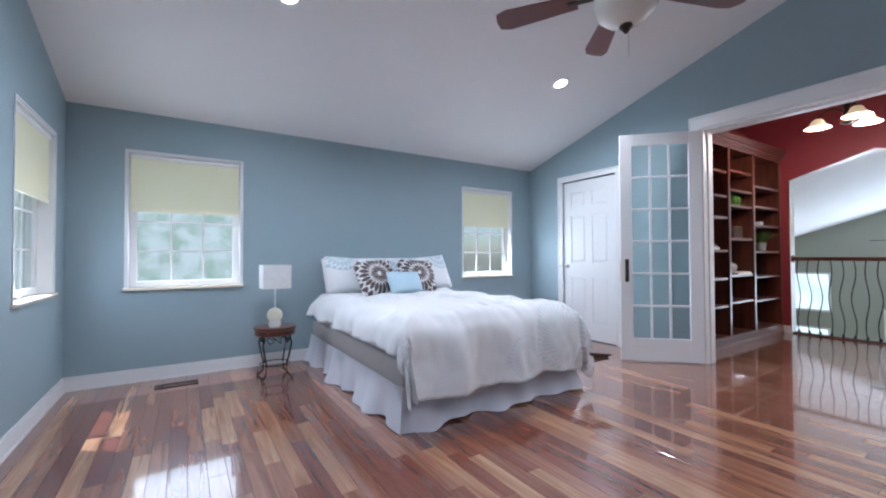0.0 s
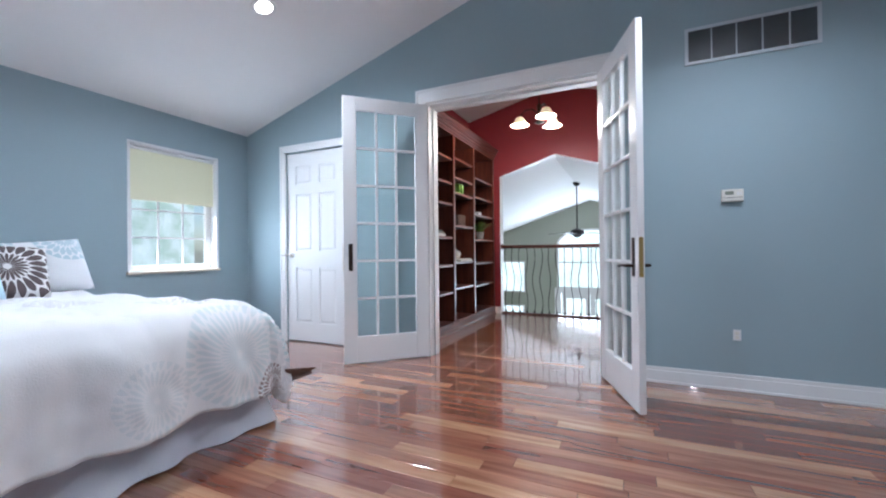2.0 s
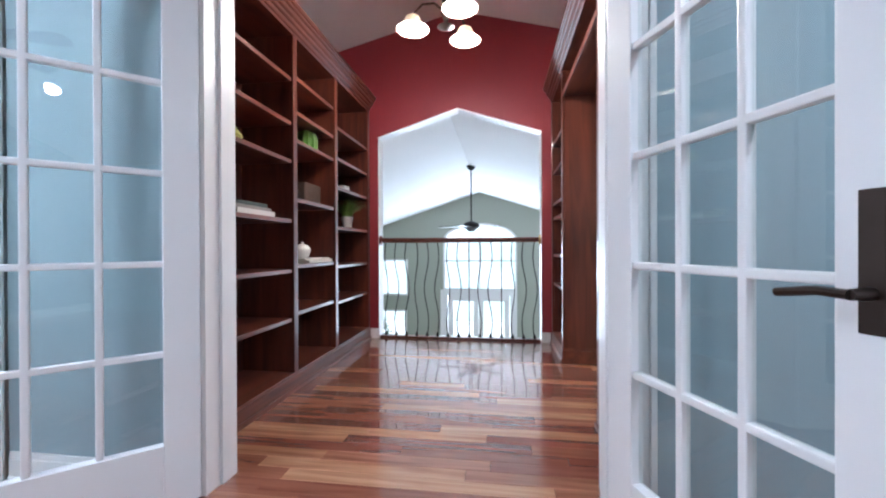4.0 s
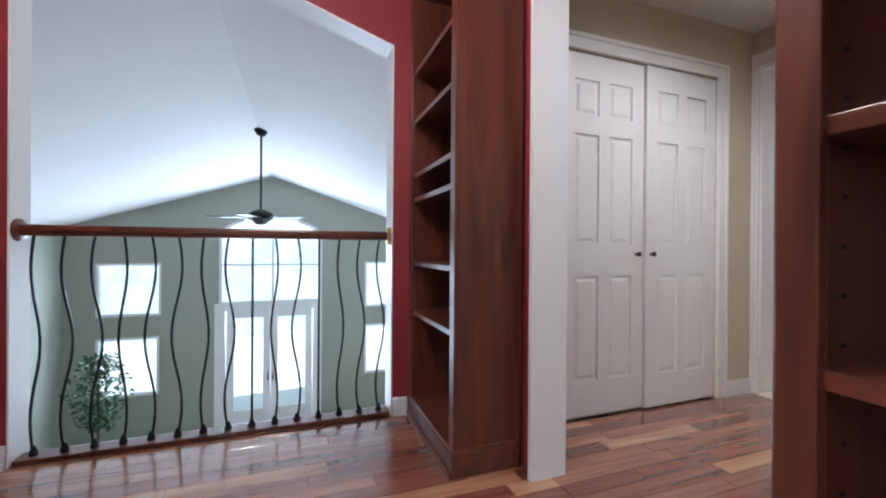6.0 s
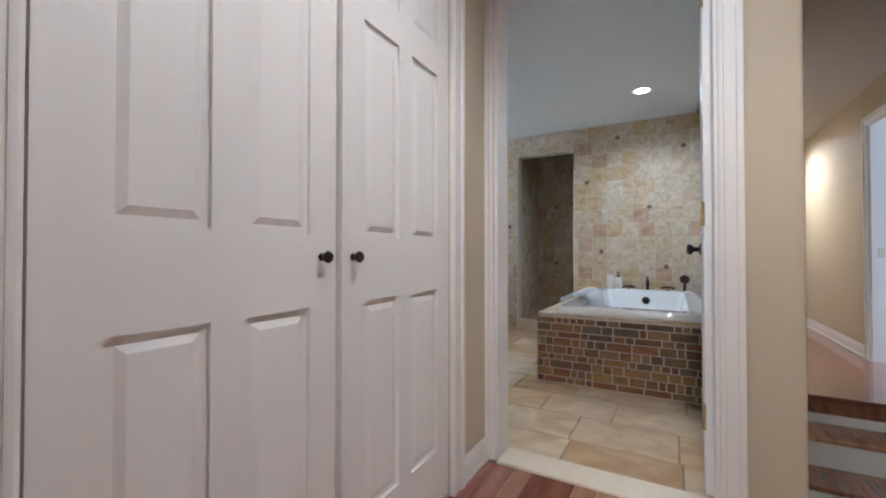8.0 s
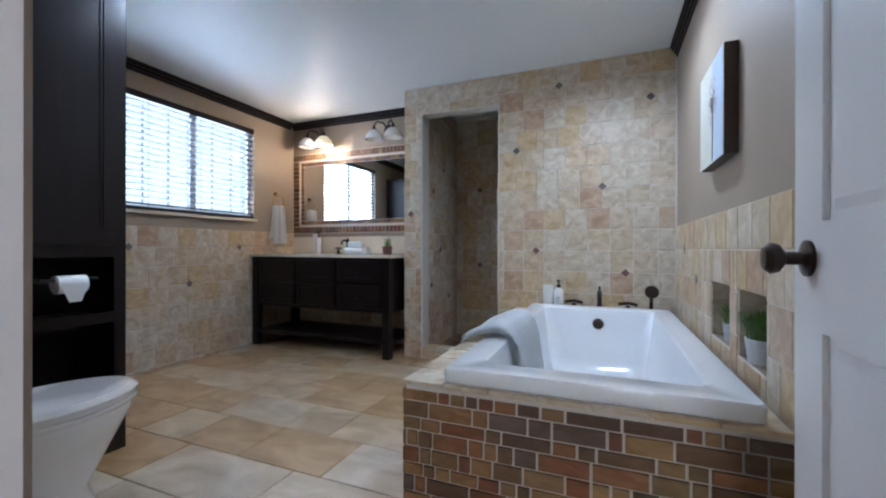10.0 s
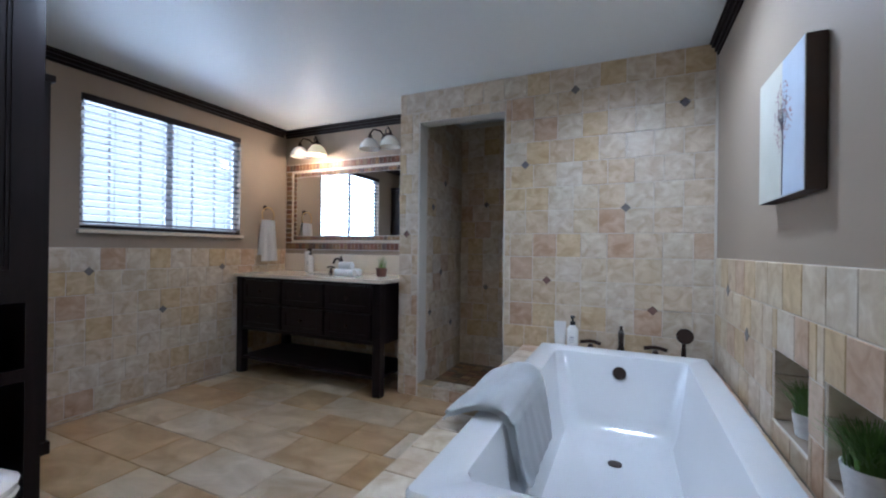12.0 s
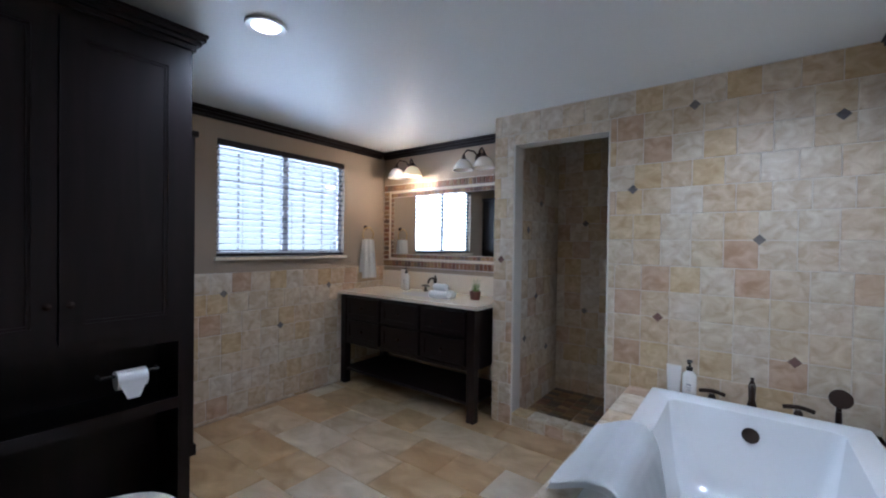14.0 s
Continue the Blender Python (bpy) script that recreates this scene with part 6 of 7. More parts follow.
while z < 0.47:
    h = 0.058 if row % 3 else 0.045
    h = min(h, 0.474 - z)
    for face in (0, 1):
        u, end = (TD[0], TD[1] - 0.002) if face == 0 else (-3.92, TD[3] - 0.014)
        while u < end - 0.005:
            w = min(rnd.choice((0.045, 0.075, 0.10, 0.13, 0.16, 0.055)), end - u)
            pz = rnd.uniform(0.0, 0.004)
            if face == 0:
                dk("stone", B(u + 0.0045, u + w - 0.0045, TD[3] - 0.013, TD[3] - 0.004 + pz, z + 0.0045, z + h - 0.0045), SLATE)
            else:
                dk("stone", B(TD[1] - 0.013, TD[1] - 0.004 + pz, u + 0.0045, u + w - 0.0045, z + 0.0045, z + h - 0.0045), SLATE)
            u += w
    z += h
    row += 1

tub = thing("bathtub", 6.125, -3.04, 0.5, "white rectangular drop-in soaking tub", "bathtub")


def ring_pts(hx, hy, r, z, n=7):
    pts = []
    for cx, cy, a0 in ((1, 1, 0), (-1, 1, 90), (-1, -1, 180), (1, -1, 270)):
        for k in range(n):
            a = math.radians(a0 + 90 * k / (n - 1))
            pts.append((cx * (hx - r) + r * math.cos(a), cy * (hy - r) + r * math.sin(a), z))
    return pts


bm = bmesh.new()
hx, hy = (TUB[1] - TUB[0]) / 2, (TUB[3] - TUB[2]) / 2
rings = [ring_pts(hx - 0.005, hy - 0.005, 0.02, 0.001), ring_pts(hx, hy, 0.022, 0.006), ring_pts(hx, hy, 0.022, 0.047), ring_pts(hx - 0.006, hy - 0.006, 0.02, 0.055), ring_pts(hx - 0.10, hy - 0.115, 0.05, 0.055),
         ring_pts(hx - 0.112, hy - 0.127, 0.05, 0.047), ring_pts(hx - 0.13, hy - 0.15, 0.07, -0.06), ring_pts(hx - 0.17, hy - 0.22, 0.10, -0.28), ring_pts(hx - 0.20, hy - 0.27, 0.10, -0.345), ring_pts(hx - 0.26, hy - 0.34, 0.10, -0.37)]
vr = [[bm.verts.new(p) for p in r] for r in rings]
for a, b in zip(vr, vr[1:]):
    for k in range(len(a)):
        bm.faces.new((a[k], a[(k + 1) % len(a)], b[(k + 1) % len(a)], b[k]))
bm.faces.new(vr[-1])
part("shell", bm, ACRYLIC, tub, smooth=True)
part("overflow", lathe([(0.037, 0.0), (0.037, 0.008), (0.028, 0.014), (0.001, 0.015)], 24, pose(-0.01, -hy + 0.156, -0.045, -82)), BRONZE, tub, "dark bronze overflow plate", True)
part("drain", lathe([(0.032, 0.0), (0.032, 0.004), (0.02, 0.006), (0.001, 0.003)], 24, pose(0.0, -0.33, -0.3695)), BRONZE, tub, smooth=True)
faucet(6.11, -4.005, 0.497, 0.20, 0.13, 180, "tall oil-rubbed bronze tub filler", "tub_faucet")
tap(6.29, -4.005, 0.497, "bronze lever tap on the tub deck", 1.25)
tap(5.92, -4.005, 0.497, "bronze lever tap on the tub deck", 1.25)
hs = thing("hand_shower", 5.77, -4.01, 0.497, "oil-rubbed bronze hand shower in its holder", "shower head")
part("holder", lathe([(0.025, 0), (0.025, 0.01), (0.014, 0.025), (0.012, 0.10)], 14), BRONZE, hs)
part("head", lathe([(0.012, -0.02), (0.03, 0.0), (0.045, 0.02), (0.045, 0.03), (0.001, 0.032)], 20, pose(0, 0.02, 0.165, -70)), BRONZE, hs, smooth=True)
part("handle", tube([(0, 0, 0.06), (0, 0.0, 0.12), (0, 0.015, 0.16)], 0.012, 10), BRONZE, hs)
bottle(6.40, -4.0, 0.497, "pump", 1.2)
bottle(6.48, -4.0, 0.497, "tube", 1.25)
sb = thing("soap_dish", 6.47, -3.925, 0.497, "small clear glass dish on the deck", "dish")
part("glass", slab("z", 0.0, 0.05, rect(-0.035, 0.035, -0.025, 0.025), [(-0.031, 0.031, -0.021, 0.021)]), mat("dish_glass", (0.6, 0.72, 0.78), 0.1, coat=0.6), sb)

# towel folded over the tub's side
prof = [(6.705, 0.512), (6.70, 0.530), (6.66, 0.545), (6.615, 0.566), (6.575, 0.580), (6.53, 0.582), (6.492, 0.572), (6.468, 0.53), (6.452, 0.45), (6.436, 0.37), (6.420, 0.29)]


def towel_fn(lift, y0, y1, a_end):
    """One layer of the folded towel, lying off the rim by lift."""
    def fn(a, b):
        s = a * a_end * (len(prof) - 1)
        i = min(int(s), len(prof) - 2)
        f = s - i
        x = prof[i][0] + (prof[i + 1][0] - prof[i][0]) * f
        zz = prof[i][1] + (prof[i + 1][1] - prof[i][1]) * f
        hang = max(0.0, a * a_end - 0.6)
        y = y0 + (y1 - y0) * b + 0.12 * hang * (0.5 - b) + 0.01 * math.sin(a * 7)
        ripple = 0.010 * math.sin(b * 17 + a * 3) * hang * 2.2 + 0.003 * noise.noise((a * 7, b * 7, lift * 50))
        return (x - lift * (0.25 if hang == 0 else 1.0) - abs(ripple), y, zz + lift * (1.0 if hang == 0 else 0.3) + 0.004 * math.sin(b * 9 + a * 4))
    return fn


tw = thing("bath_towel", 6.58, -2.91, 0.52, "white folded bath towel draped over the tub", "towel")
for lift, y0, y1, a_end in ((0.006, -3.20, -2.62, 1.0), (0.019, -3.185, -2.64, 0.965), (0.032, -3.20, -2.625, 0.985)):
    one = sheet(towel_fn(lift, y0, y1, a_end), 44, 26)
    bmesh.ops.solidify(one, geom=list(one.faces), thickness=0.011)
    bmesh.ops.translate(one, vec=(-6.58, 2.91, -0.52), verts=one.verts)
    part("layer", one, TOWEL, tw, smooth=True)

pic = thing("canvas_picture", TX0, -2.84, 1.545, "square canvas painting of a red-leaved tree", "picture")
part("canvas", B(0.002, 0.048, -0.205, 0.205, -0.212, 0.212, bevel=0.002), mat("canvas_edge", (0.075, 0.055, 0.045), 0.8), pic, "dark wrapped edge")
part("painted_face", B(0.0482, 0.050, -0.204, 0.204, -0.211, 0.211), mat("painted_ground", (0.62, 0.61, 0.50), 0.8, vary=0.12, scale=9, color2=(0.66, 0.66, 0.58)), pic)
part("painted_band", B(0.0502, 0.0508, 0.028, 0.203, -0.210, 0.210), mat("painted_blue", (0.54, 0.61, 0.70), 0.8, vary=0.1, scale=9), pic)
INK = mat("painted_trunk", (0.10, 0.09, 0.10), 0.8)
bm = tube([(0.0512, 0.034, -0.205), (0.0512, 0.037, -0.05), (0.0512, 0.035, 0.03)], 0.002, 6)
rnd = random.Random(5)
for k in range(10):
    a = rnd.uniform(0.5, 2.64)
    L = rnd.uniform(0.03, 0.08)
    tube([(0.0512, 0.035, -0.02 + k * 0.004), (0.0512, 0.035 + L * math.cos(a), k * 0.003 + L * math.sin(a))], 0.0007, 4, bm)
part("painted_tree", bm, INK, pic)
bm = bmesh.new()
for k in range(130):
    a, r = rnd.uniform(0, 6.283), 0.105 * math.sqrt(rnd.random())
    y, zz = 0.035 + r * math.cos(a) * 0.72, 0.035 + r * math.sin(a) * 1.05
    s, tip = rnd.uniform(0.003, 0.006), rnd.uniform(0, 6.283)
    vs = [bm.verts.new((0.0516, y + s * m * math.cos(tip + q), zz + s * m * math.sin(tip + q))) for q, m in ((0, 1.7), (1.57, 0.6), (3.14, 1.7), (4.71, 0.6))]
    bm.faces.new(vs)
tagged(part("painted_leaves", bm, mat("painted_red", (0.34, 0.19, 0.19), 0.8, vary=0.3, scale=40), pic), kind="stuff")

# tall cabinets and toilet
cab = thing("linen_cabinet", 8.255, -1.60, 0, "tall dark espresso linen cabinet with open niches", "cabinet")
cy0, cy1, cd = -0.465, 0.465, 0.36
for y in (cy0, cy1 - 0.025):
    part("side_panel", B(0, cd, y, y + 0.025, 0, 2.28, bevel=0.003), ESPRESSO, cab)
part("back_panel", B(cd - 0.02, cd, cy0 + 0.025, cy1 - 0.025, 0, 2.28), ESPRESSO, cab)
part("face_frame", slab("x", -0.012, 0.0, rect(cy0, cy1, 0.0, 2.28), [(cy0 + 0.05, cy1 - 0.05, 0.06, 0.62), (cy0 + 0.05, cy1 - 0.05, 0.67, 0.93), (cy0 + 0.05, cy1 - 0.05, 1.0, 2.23)]), ESPRESSO, cab)
for zz in (0.04, 0.62, 0.95):
    part("shelf", B(0.001, cd - 0.02, cy0 + 0.025, cy1 - 0.025, zz, zz + 0.022), ESPRESSO, cab)
for a, b in ((cy0 + 0.035, -0.003), (0.003, cy1 - 0.035)):
    d = part("door", slab("x", -0.032, -0.013, rect(a, b, 0.985, 2.245), [(a + 0.07, b - 0.07, 1.06, 2.17)]), ESPRESSO, cab)
    part("panel", B(-0.024, -0.016, a + 0.069, b - 0.069, 1.059, 2.171), ESPRESSO, d)
    part("bead", slab("x", -0.028, -0.0245, rect(a + 0.07, b - 0.07, 1.06, 2.17), [(a + 0.082, b - 0.082, 1.072, 2.158)]), ESPRESSO, d)
    ky = b - 0.03 if a < 0 else a + 0.03
    part("knob", lathe([(0.006, 0), (0.006, 0.014), (0.014, 0.022), (0.001, 0.03)], 14, pose(-0.032, ky, 1.14, 0, -90)), BRONZE, d, smooth=True)
bm = bmesh.new()
for o, z0, z1 in ((0.015, 2.28, 2.305), (0.03, 2.305, 2.325), (0.045, 2.325, 2.345), (0.052, 2.345, 2.36)):
    box(bm, -0.012 - o, cd, cy0 - o, cy1, z0, z1, 0.003)
part("cornice", bm, ESPRESSO, cab)
tp = thing("paper_holder", 8.255, -1.82, 0.815, "toilet paper roll on a dark bar holder", "toilet paper")
part("bar", tube([(-0.02, -0.10, 0.02), (-0.06, -0.10, 0.02), (-0.06, 0.10, 0.02), (-0.02, 0.10, 0.02), (-0.012, 0.10, 0.02)], 0.007, 8), IRON, tp)
part("roll", lathe([(0.02, -0.052), (0.039, -0.052), (0.039, 0.052), (0.02, 0.052)], 28, pose(-0.06, 0, 0.0, 90)), TOWEL, tp, smooth=True)
part("loose_sheet", sheet(lambda a, b: (-0.099 - 0.003 * b, (-0.048 + 0.096 * a) * (1 - 0.55 * b), -0.005 - b * 0.068), 6, 6), TOWEL, tp)
cab2 = thing("tall_cabinet", 9.19, -2.14, 0, "narrow dark espresso tower cabinet by the window wall", "cabinet")
part("body", B(-0.19, 0.215, -0.24, 0.25, 0.06, 2.06, bevel=0.004), ESPRESSO, cab2)
part("base", B(-0.20, 0.22, -0.252, 0.25, 0.0, 0.07, bevel=0.004), ESPRESSO, cab2)
part("cornice", B(-0.205, 0.22, -0.258, 0.25, 2.06, 2.10, bevel=0.01), ESPRESSO, cab2)
part("door", slab("x", -0.21, -0.19, rect(-0.23, 0.24, 0.09, 2.03), [(-0.17, 0.18, 0.16, 0.98), (-0.17, 0.18, 1.08, 1.96)]), ESPRESSO, cab2)

toi = thing("toilet", 7.82, -1.135, 0, "white ceramic toilet with the lid closed", "toilet")


def egg(w, y0, y1, z, n=28):
    pts = []
    for k in range(n):
        a = 2 * math.pi * k / n
        s = math.sin(a)
        yy = (y0 + y1) / 2 - s * (y1 - y0) / 2
        pts.append((w * math.cos(a) * (1 - 0.12 * max(0, s)), yy, z))
    return pts


def loft(rings, bm=None):
    bm = bm or bmesh.new()
    vv = [[bm.verts.new(p) for p in r] for r in rings]
    for a, b in zip(vv, vv[1:]):
        for k in range(len(a)):
            bm.faces.new((a[k], a[(k + 1) % len(a)], b[(k + 1) % len(a)], b[k]))
    bm.faces.new(vv[0])
    bm.faces.new(vv[-1])
    return bm


part("bowl", loft([egg(0.11, -0.60, -0.12, 0.0), egg(0.10, -0.56, -0.12, 0.12), egg(0.15, -0.66, -0.14, 0.30), egg(0.18, -0.70, -0.16, 0.38), egg(0.178, -0.70, -0.16, 0.40)]), CERAMIC, toi, smooth=True)
part("seat", loft([egg(0.182, -0.71, -0.19, 0.401), egg(0.186, -0.715, -0.19, 0.41), egg(0.182, -0.71, -0.19, 0.42)]), CERAMIC, toi, smooth=True)
part("lid", loft([egg(0.184, -0.712, -0.19, 0.423), egg(0.187, -0.716, -0.19, 0.445), egg(0.17, -0.69, -0.20, 0.464)]), CERAMIC, toi, smooth=True)
part("tank", B(-0.20, 0.20, -0.17, 0.025, 0.38, 0.74, bevel=0.025), CERAMIC, toi, smooth=True)
part("tank_lid", B(-0.21, 0.21, -0.18, 0.03, 0.741, 0.775, bevel=0.012), CERAMIC, toi)

# shower curb
curb = tagged(part("shower_curb", B(SHX0 + 0.012, SHX1 - 0.012, TY - 0.13, TY - 0.006, -0.008, 0.085), GROUT), "travertine shower curb", "curb", kind="structure")
for k in range(5):
    x = SHX0 + 0.012 + k * 0.1365
    part("tile", B(x + 0.002, x + 0.1345, TY - 0.135, TY + 0.004, 0.085, 0.10, bevel=0.004), TRAV, curb)
    part("tile", B(x + 0.002, x + 0.1345, TY - 0.006, TY + 0.002, 0.0, 0.083), TRAV, curb)

# ---- pieces: wall tiles ----
PITCH = 0.1605
DIAMOND = grain("diamond_inset", (0.5, 0.45, 0.42), (1, 1, 1), 0.4, (8, 8, 8), tones=[(0.16, 0.15, 0.16), (0.24, 0.13, 0.10), (0.20, 0.18, 0.17)])
tile_meshes = {}


def tile_mesh(axis, w, h, d=0.010):
    """One tile mesh for each size, shared by all alike pieces: a bevelled slab facing along axis."""
    key = (axis, round(w, 3), round(h, 3))
    if key not in tile_meshes:
        bm = bmesh.new()
        joint = 0.003 if axis == "z" else 0.0018
        a, b = w / 2 - joint, h / 2 - joint
        e = 0.0025
        vs = []
        for u, v, k in ((a, b, 0.0), (a, b, d * 0.75), (a - e, b - e, d)):
            vs.append([(-u, -v, k), (u, -v, k), (u, v, k), (-u, v, k)])

        def at(p):
            u, v, k = p
            return {"+x": (k, u, v), "-x": (-k, u, v), "+y": (u, k, v), "-y": (u, -k, v), "z": (u, v, k)}[axis]

        rr = [[bm.verts.new(at(p)) for p in ring] for ring in vs]
        for p, q in zip(rr, rr[1:]):
            for k in range(4):
                bm.faces.new((p[k], p[(k + 1) % 4], q[(k + 1) % 4], q[k]))
        bm.faces.new(rr[-1])
        tile_meshes[key] = mesh_from(bm, "tile", FLOORTILE if axis == "z" else TRAV)
    return tile_meshes[key]


def tile_wall(parent, axis, a, u0, u1, z0, z1, zorigin, holes=(), diamonds=(), seed=1, uorigin=None, shift=True):
    """Rows of square tiles one pitch high with joints that slip from row to row; cut at the edges and round openings."""
    rnd = random.Random(seed)
    r0 = math.floor((z0 - zorigin) / PITCH)
    z = zorigin + r0 * PITCH
    while z < z1 - 0.004:
        lo, hi = max(z, z0), min(z + PITCH, z1)
        u = (u0 if uorigin is None else uorigin + math.floor((u0 - uorigin) / PITCH) * PITCH) - (rnd.choice((0.0, 0.0, PITCH / 2, PITCH / 3)) if shift else 0)
        while u < u1 - 0.004:
            p, q = max(u, u0), min(u + PITCH, u1)
            u += PITCH
            if q - p < 0.012 or hi - lo < 0.012:
                continue
            pieces = [(p, q, lo, hi)]
            for h in holes:
                nxt = []
                for (c, d, e, f) in pieces:
                    if d <= h[0] or c >= h[1] or f <= h[2] or e >= h[3]:
                        nxt.append((c, d, e, f))
                        continue
                    if c < h[0]:
                        nxt.append((c, h[0], e, f))
                    if d > h[1]:
                        nxt.append((h[1], d, e, f))
                    c2, d2 = max(c, h[0]), min(d, h[1])
                    if e < h[2]:
                        nxt.append((c2, d2, e, h[2]))
                    if f > h[3]:
                        nxt.append((c2, d2, h[3], f))
                pieces = nxt
            for c, d, e, f in pieces:
                if d - c < 0.012 or f - e < 0.012:
                    continue
                t = new("tile", tile_mesh(axis, d - c, f - e))
                t.parent = parent
                cu, cz = (c + d) / 2, (e + f) / 2
                t.location = (a, cu, cz) if axis[1] == "x" else (cu, a, cz)
        z += PITCH
    for du, dzz in diamonds:
        bm = bmesh.new()
        r = 0.030
        k = 0.0125 if axis[0] == "+" else -0.0125
        pts = [(du - r, dzz), (du, dzz - r), (du + r, dzz), (du, dzz + r)]
        top = [bm.verts.new((a + k, u, v) if axis[1] == "x" else (u, a + k, v)) for u, v in pts]
        bot = [bm.verts.new((a, u, v) if axis[1] == "x" else (u, a, v)) for u, v in pts]
        bm.faces.new(top)
        for q in range(4):
            bm.faces.new((top[q], top[(q + 1) % 4], bot[(q + 1) % 4], bot[q]))
        part("diamond_inset", bm, DIAMOND, parent)


def find(name, n=0):
    return [o for o in scene.objects if o.name.split(".")[0] == name][n]


ZO = 0.796 - PITCH * 5 + 0.0
wt = find("wall_bath_tiled")
tile_wall(wt, "+y", TY - 0.011, TX0 + 0.012, 7.76, 0.0, BZ - 0.001, ZO, [(SHX0, SHX1, -1, SHZ)], [(6.408, 2.241), (6.740, 1.762), (6.092, 1.441), (6.583, 0.957), (5.933, 0.795), (5.77, 2.07), (7.69, 1.28)], 1)
tile_wall(wt, "+x", 7.749, -4.50, TY - 0.012, 0.0, BZ - 0.001, ZO, (), (), 2)
tile_wall(wt, "+x", SHX0 - 0.001, TY - 0.14, TY - 0.012, 0.09, SHZ, ZO, (), (), 3)
ws = find("wall_shower_side")
tile_wall(ws, "-x", SHX1 + 0.011, -5.0, TY - 0.012, 0.0, SHZ + 0.2, ZO, (), [(-4.35, 1.52), (-4.6, 1.76), (-4.52, 0.96), (-4.75, 0.48), (-4.3, 0.63)], 4)
wb = find("wall_shower_back")
tile_wall(wb, "+y", -5.011, 6.4, SHX1 + 0.01, 0.0, SHZ + 0.2, ZO, (), [(7.33, 1.60), (7.33, 0.80), (7.0, 1.28), (7.1, 0.3)], 5)
we = find("wall_bath_east")
part("grout_bed", B(TX1 - 0.0075, TX1 - 0.0002, VY, -1.99, 0.0, 1.144), GROUT, we)
tile_wall(we, "-x", TX1 - 0.0005, VY, -1.99, 0.0, 1.145, 1.145 - 8 * PITCH, (), [(-2.751, 0.982), (-3.235, 0.664), (-3.745, 0.982)], 6)
ww = find("wall_bath_west")
part("grout_bed", slab("x", TX0 + 0.0002, TX0 + 0.0075, rect(TY, -1.9, 0.45, 1.129), [(-3.035, -2.72, 0.575, 0.825), (-2.62, -2.32, 0.575, 0.825)]), GROUT, ww)
NICHES = [(-3.035, -2.72, 0.575, 0.825), (-2.62, -2.32, 0.575, 0.825)]
tile_wall(ww, "+x", TX0 + 0.0005, TY + 0.012, -1.9, 0.50, 1.13, 1.13 - 5 * PITCH, NICHES, [(-3.72, 0.97), (-3.36, 0.81)], 7)
for y0, y1, z0, z1 in NICHES:
    tile_wall(ww, "+x", TX0 - 0.124, y0 + 0.003, y1 - 0.003, z0 + 0.001, z1 - 0.001, z0, (), (), 8, shift=False)
    tile_wall(ww, "+y", y0 + 0.0005, TX0 - 0.11, TX0 + 0.008, z0 + 0.001, z1 - 0.001, z0, (), (), 9, shift=False)
    part("niche_back", B(TX0 - 0.1265, TX0 - 0.1245, y0 - 0.01, y1 + 0.01, z0 - 0.01, z1 + 0.01), GROUT, ww)
wv = find("wall_bath_vanity")
part("grout_bed", B(7.77, TX1 - 0.012, VY + 0.0002, VY + 0.0075, 0.0, 0.915), GROUT, wv)
tile_wall(wv, "+y", VY + 0.0005, 7.77, TX1 - 0.012, 0.0, 0.92, 1.145 - 8 * PITCH, (), (), 10)

# bathroom floor tiles, in rows of one width and mixed lengths
fb = [o for o in scene.objects if o.name.startswith("floor") and o.get("label", "").startswith("grout bed")][0]
ROW = 0.322
rnd = random.Random(17)
y = -2.53 + 5 * ROW
while y > -4.49:
    top, lo = min(y, HY - 0.115), max(y - ROW, -4.49)
    x = TX0 - rnd.uniform(0, 0.5)
    while x < TX1 and top - lo > 0.02:
        L = rnd.choice((0.322, 0.484, 0.484, 0.645, 0.40))
        a, b = max(x, TX0 + 0.002), min(x + L, TX1 - 0.013)
        x += L
        if b - a < 0.03:
            continue
        t = new("tile", tile_mesh("z", b - a, top - lo, 0.0085))
        t.parent, t.location = fb, ((a + b) / 2, (top + lo) / 2, -0.0085)
    y -= ROW
pan = setting("shower_floor", B(6.0, SHX1, -5.01, TY - 0.131, -0.007, 0.03), GROUT, "grout bed of the shower floor", "floor")
for i in range(9):
    for k in range(12):
        part("stone", B(6.75 + i * 0.093 + 0.003, 6.75 + (i + 1) * 0.093 - 0.003, -5.0 + k * 0.066 + 0.003, -5.0 + (k + 1) * 0.066 - 0.003, 0.03, 0.037), SLATE, pan)

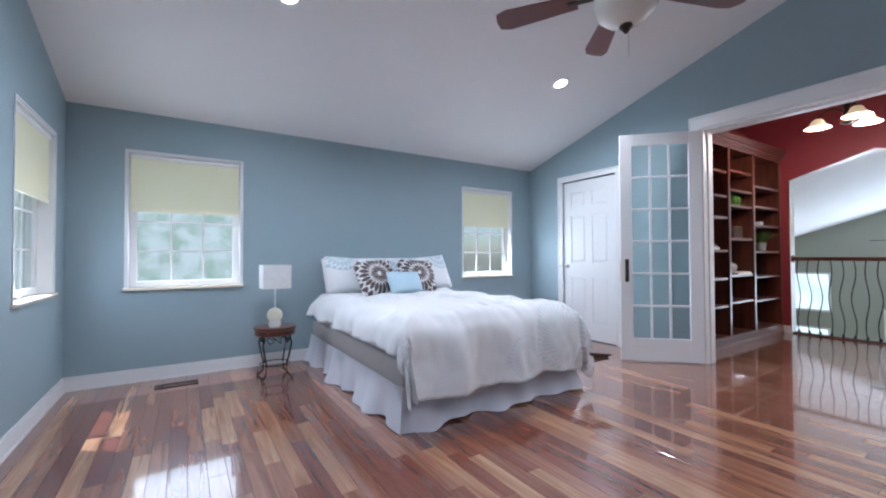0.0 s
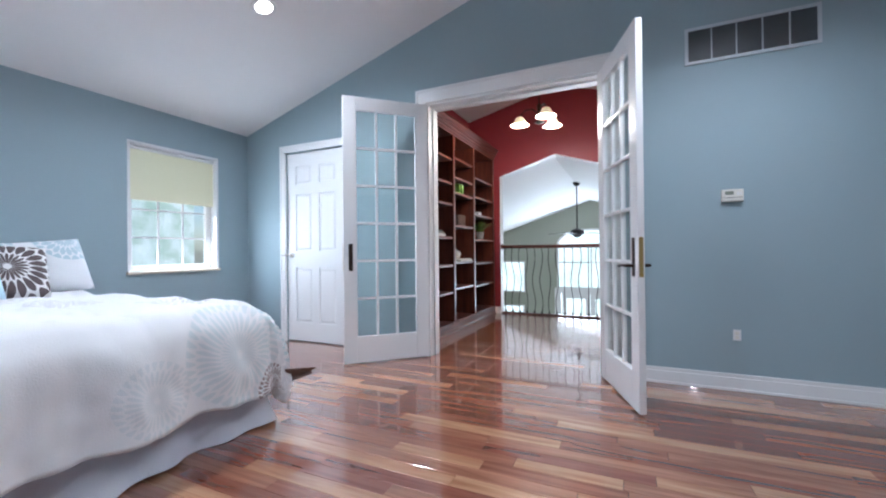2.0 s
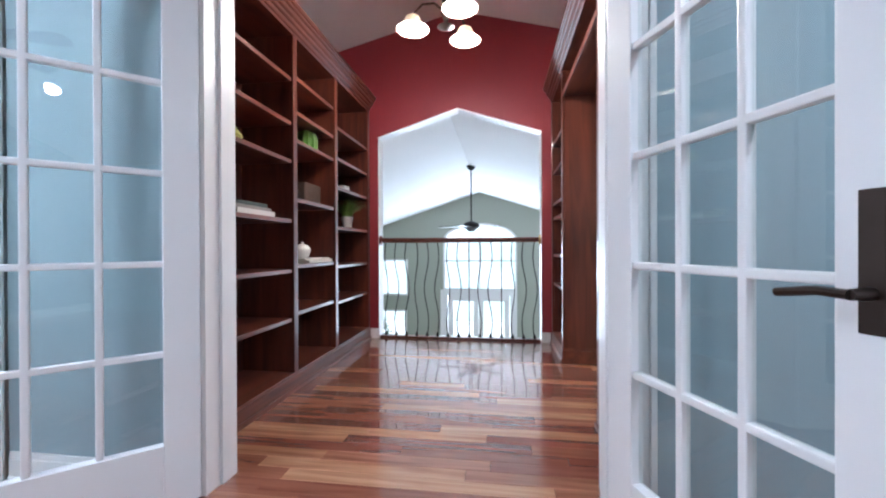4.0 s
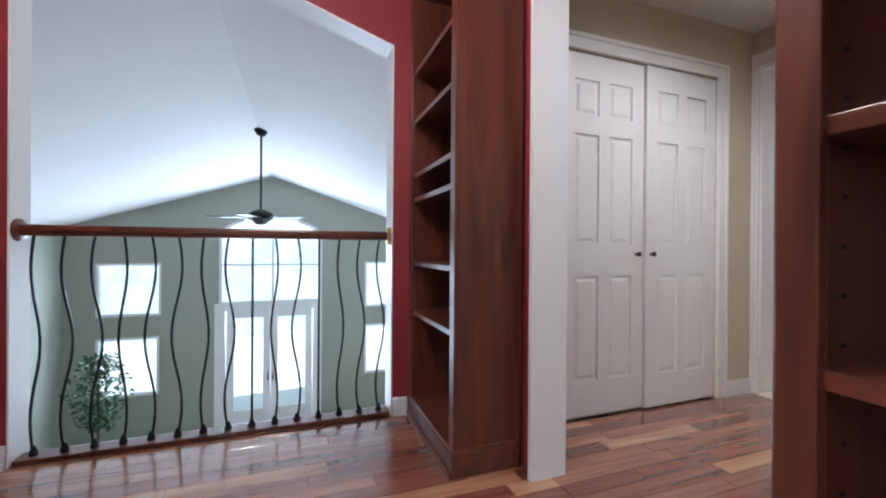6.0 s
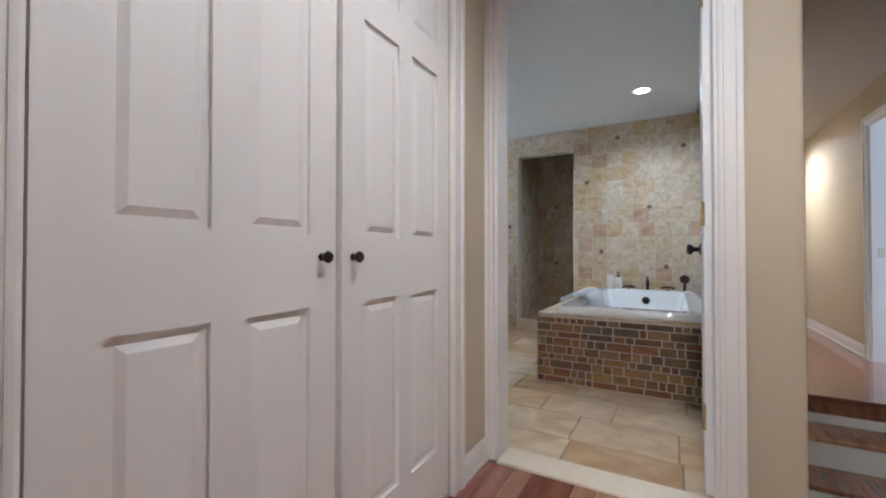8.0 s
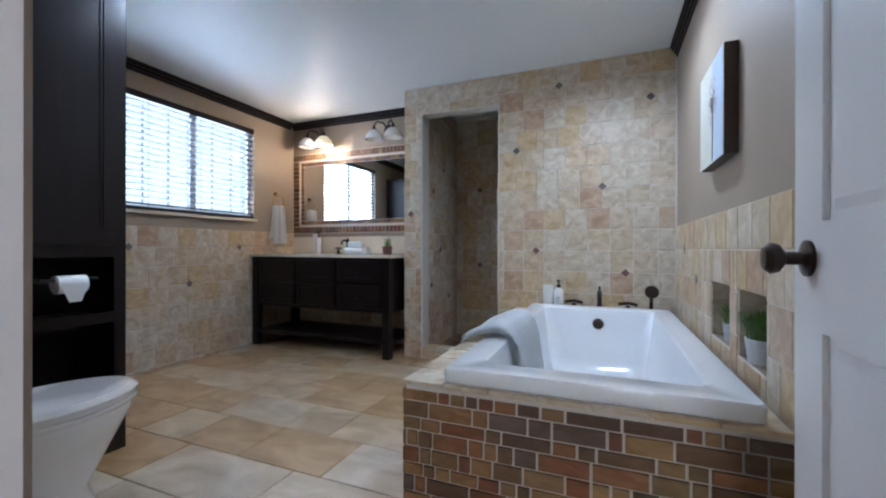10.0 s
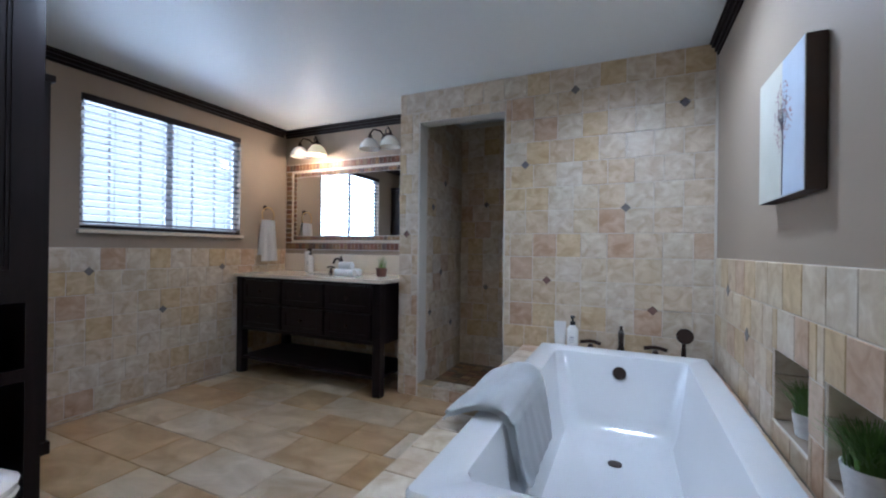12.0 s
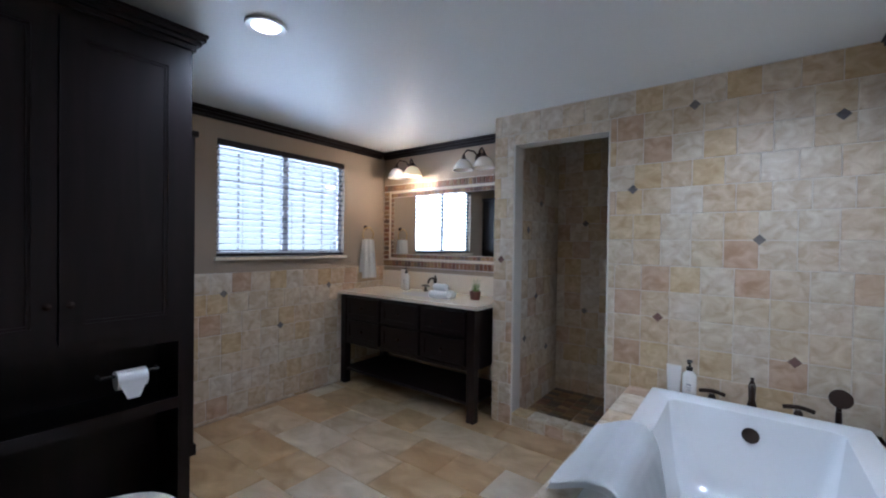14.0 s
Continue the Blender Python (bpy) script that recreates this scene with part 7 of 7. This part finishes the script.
# ---- pieces: hardwood planks ----
fl = [o for o in scene.objects if o.name.startswith("floor") and o.get("label", "").startswith("dark subfloor")][0]
rnd = random.Random(21)
plank_meshes = {}
PW = 0.083
rest = bmesh.new()
regions = [(WX, LX0 + 0.0, SY, NY), (LX0, CX, HY + 0.035, 0.999), (LX0, LX1 - 0.001, 0.999, 3.63)]
quads = []
for rx0, rx1, ry0, ry1 in regions:
    x = rx0
    while x < rx1 - 0.004:
        w = min(PW, rx1 - x)
        y = ry0 - rnd.uniform(0, 0.9)
        while y < ry1 - 0.004:
            L = rnd.choice((0.45, 0.6, 0.75, 0.9, 1.1, 1.3))
            a, b = max(y, ry0), min(y + L, ry1)
            y += L
            if b - a > 0.02:
                quads.append((x, x + w, a, b))
        x += w


def plank_faces(bm, x0, x1, y0, y1, ox=0.0, oy=0.0):
    e, g = 0.0016, 0.0005
    ra = [bm.verts.new((u - ox, v - oy, -0.010)) for u, v in ((x0 + g, y0 + g), (x1 - g, y0 + g), (x1 - g, y1 - g), (x0 + g, y1 - g))]
    rb = [bm.verts.new((u - ox, v - oy, -0.0012)) for u, v in ((x0 + g, y0 + g), (x1 - g, y0 + g), (x1 - g, y1 - g), (x0 + g, y1 - g))]
    rc = [bm.verts.new((u - ox, v - oy, 0.0)) for u, v in ((x0 + e, y0 + e), (x1 - e, y0 + e), (x1 - e, y1 - e), (x0 + e, y1 - e))]
    for p, q in ((ra, rb), (rb, rc)):
        for k in range(4):
            bm.faces.new((p[k], p[(k + 1) % 4], q[(k + 1) % 4], q[k]))
    bm.faces.new(rc)


single = 0
for x0, x1, y0, y1 in quads:
    near = (1.0 < y0 < 3.4 and 0.2 < x0 < 3.7) or (4.4 < x0 < 6.6 and -0.6 < y0 < 2.6)
    if near and single < 300:
        key = (round(x1 - x0, 3), round(y1 - y0, 2))
        if key not in plank_meshes:
            bm = bmesh.new()
            plank_faces(bm, 0, x1 - x0, 0, y1 - y0, (x1 - x0) / 2, (y1 - y0) / 2)
            plank_meshes[key] = mesh_from(bm, "plank", PLANK)
        t = new("plank", plank_meshes[key])
        t.parent, t.location = fl, ((x0 + x1) / 2, (y0 + y1) / 2, 0)
        single += 1
    else:
        plank_faces(rest, x0, x1, y0, y1)
tagged(part("planks", rest, PLANK, fl), "hardwood planks of mixed red and tan", kind="stuff")
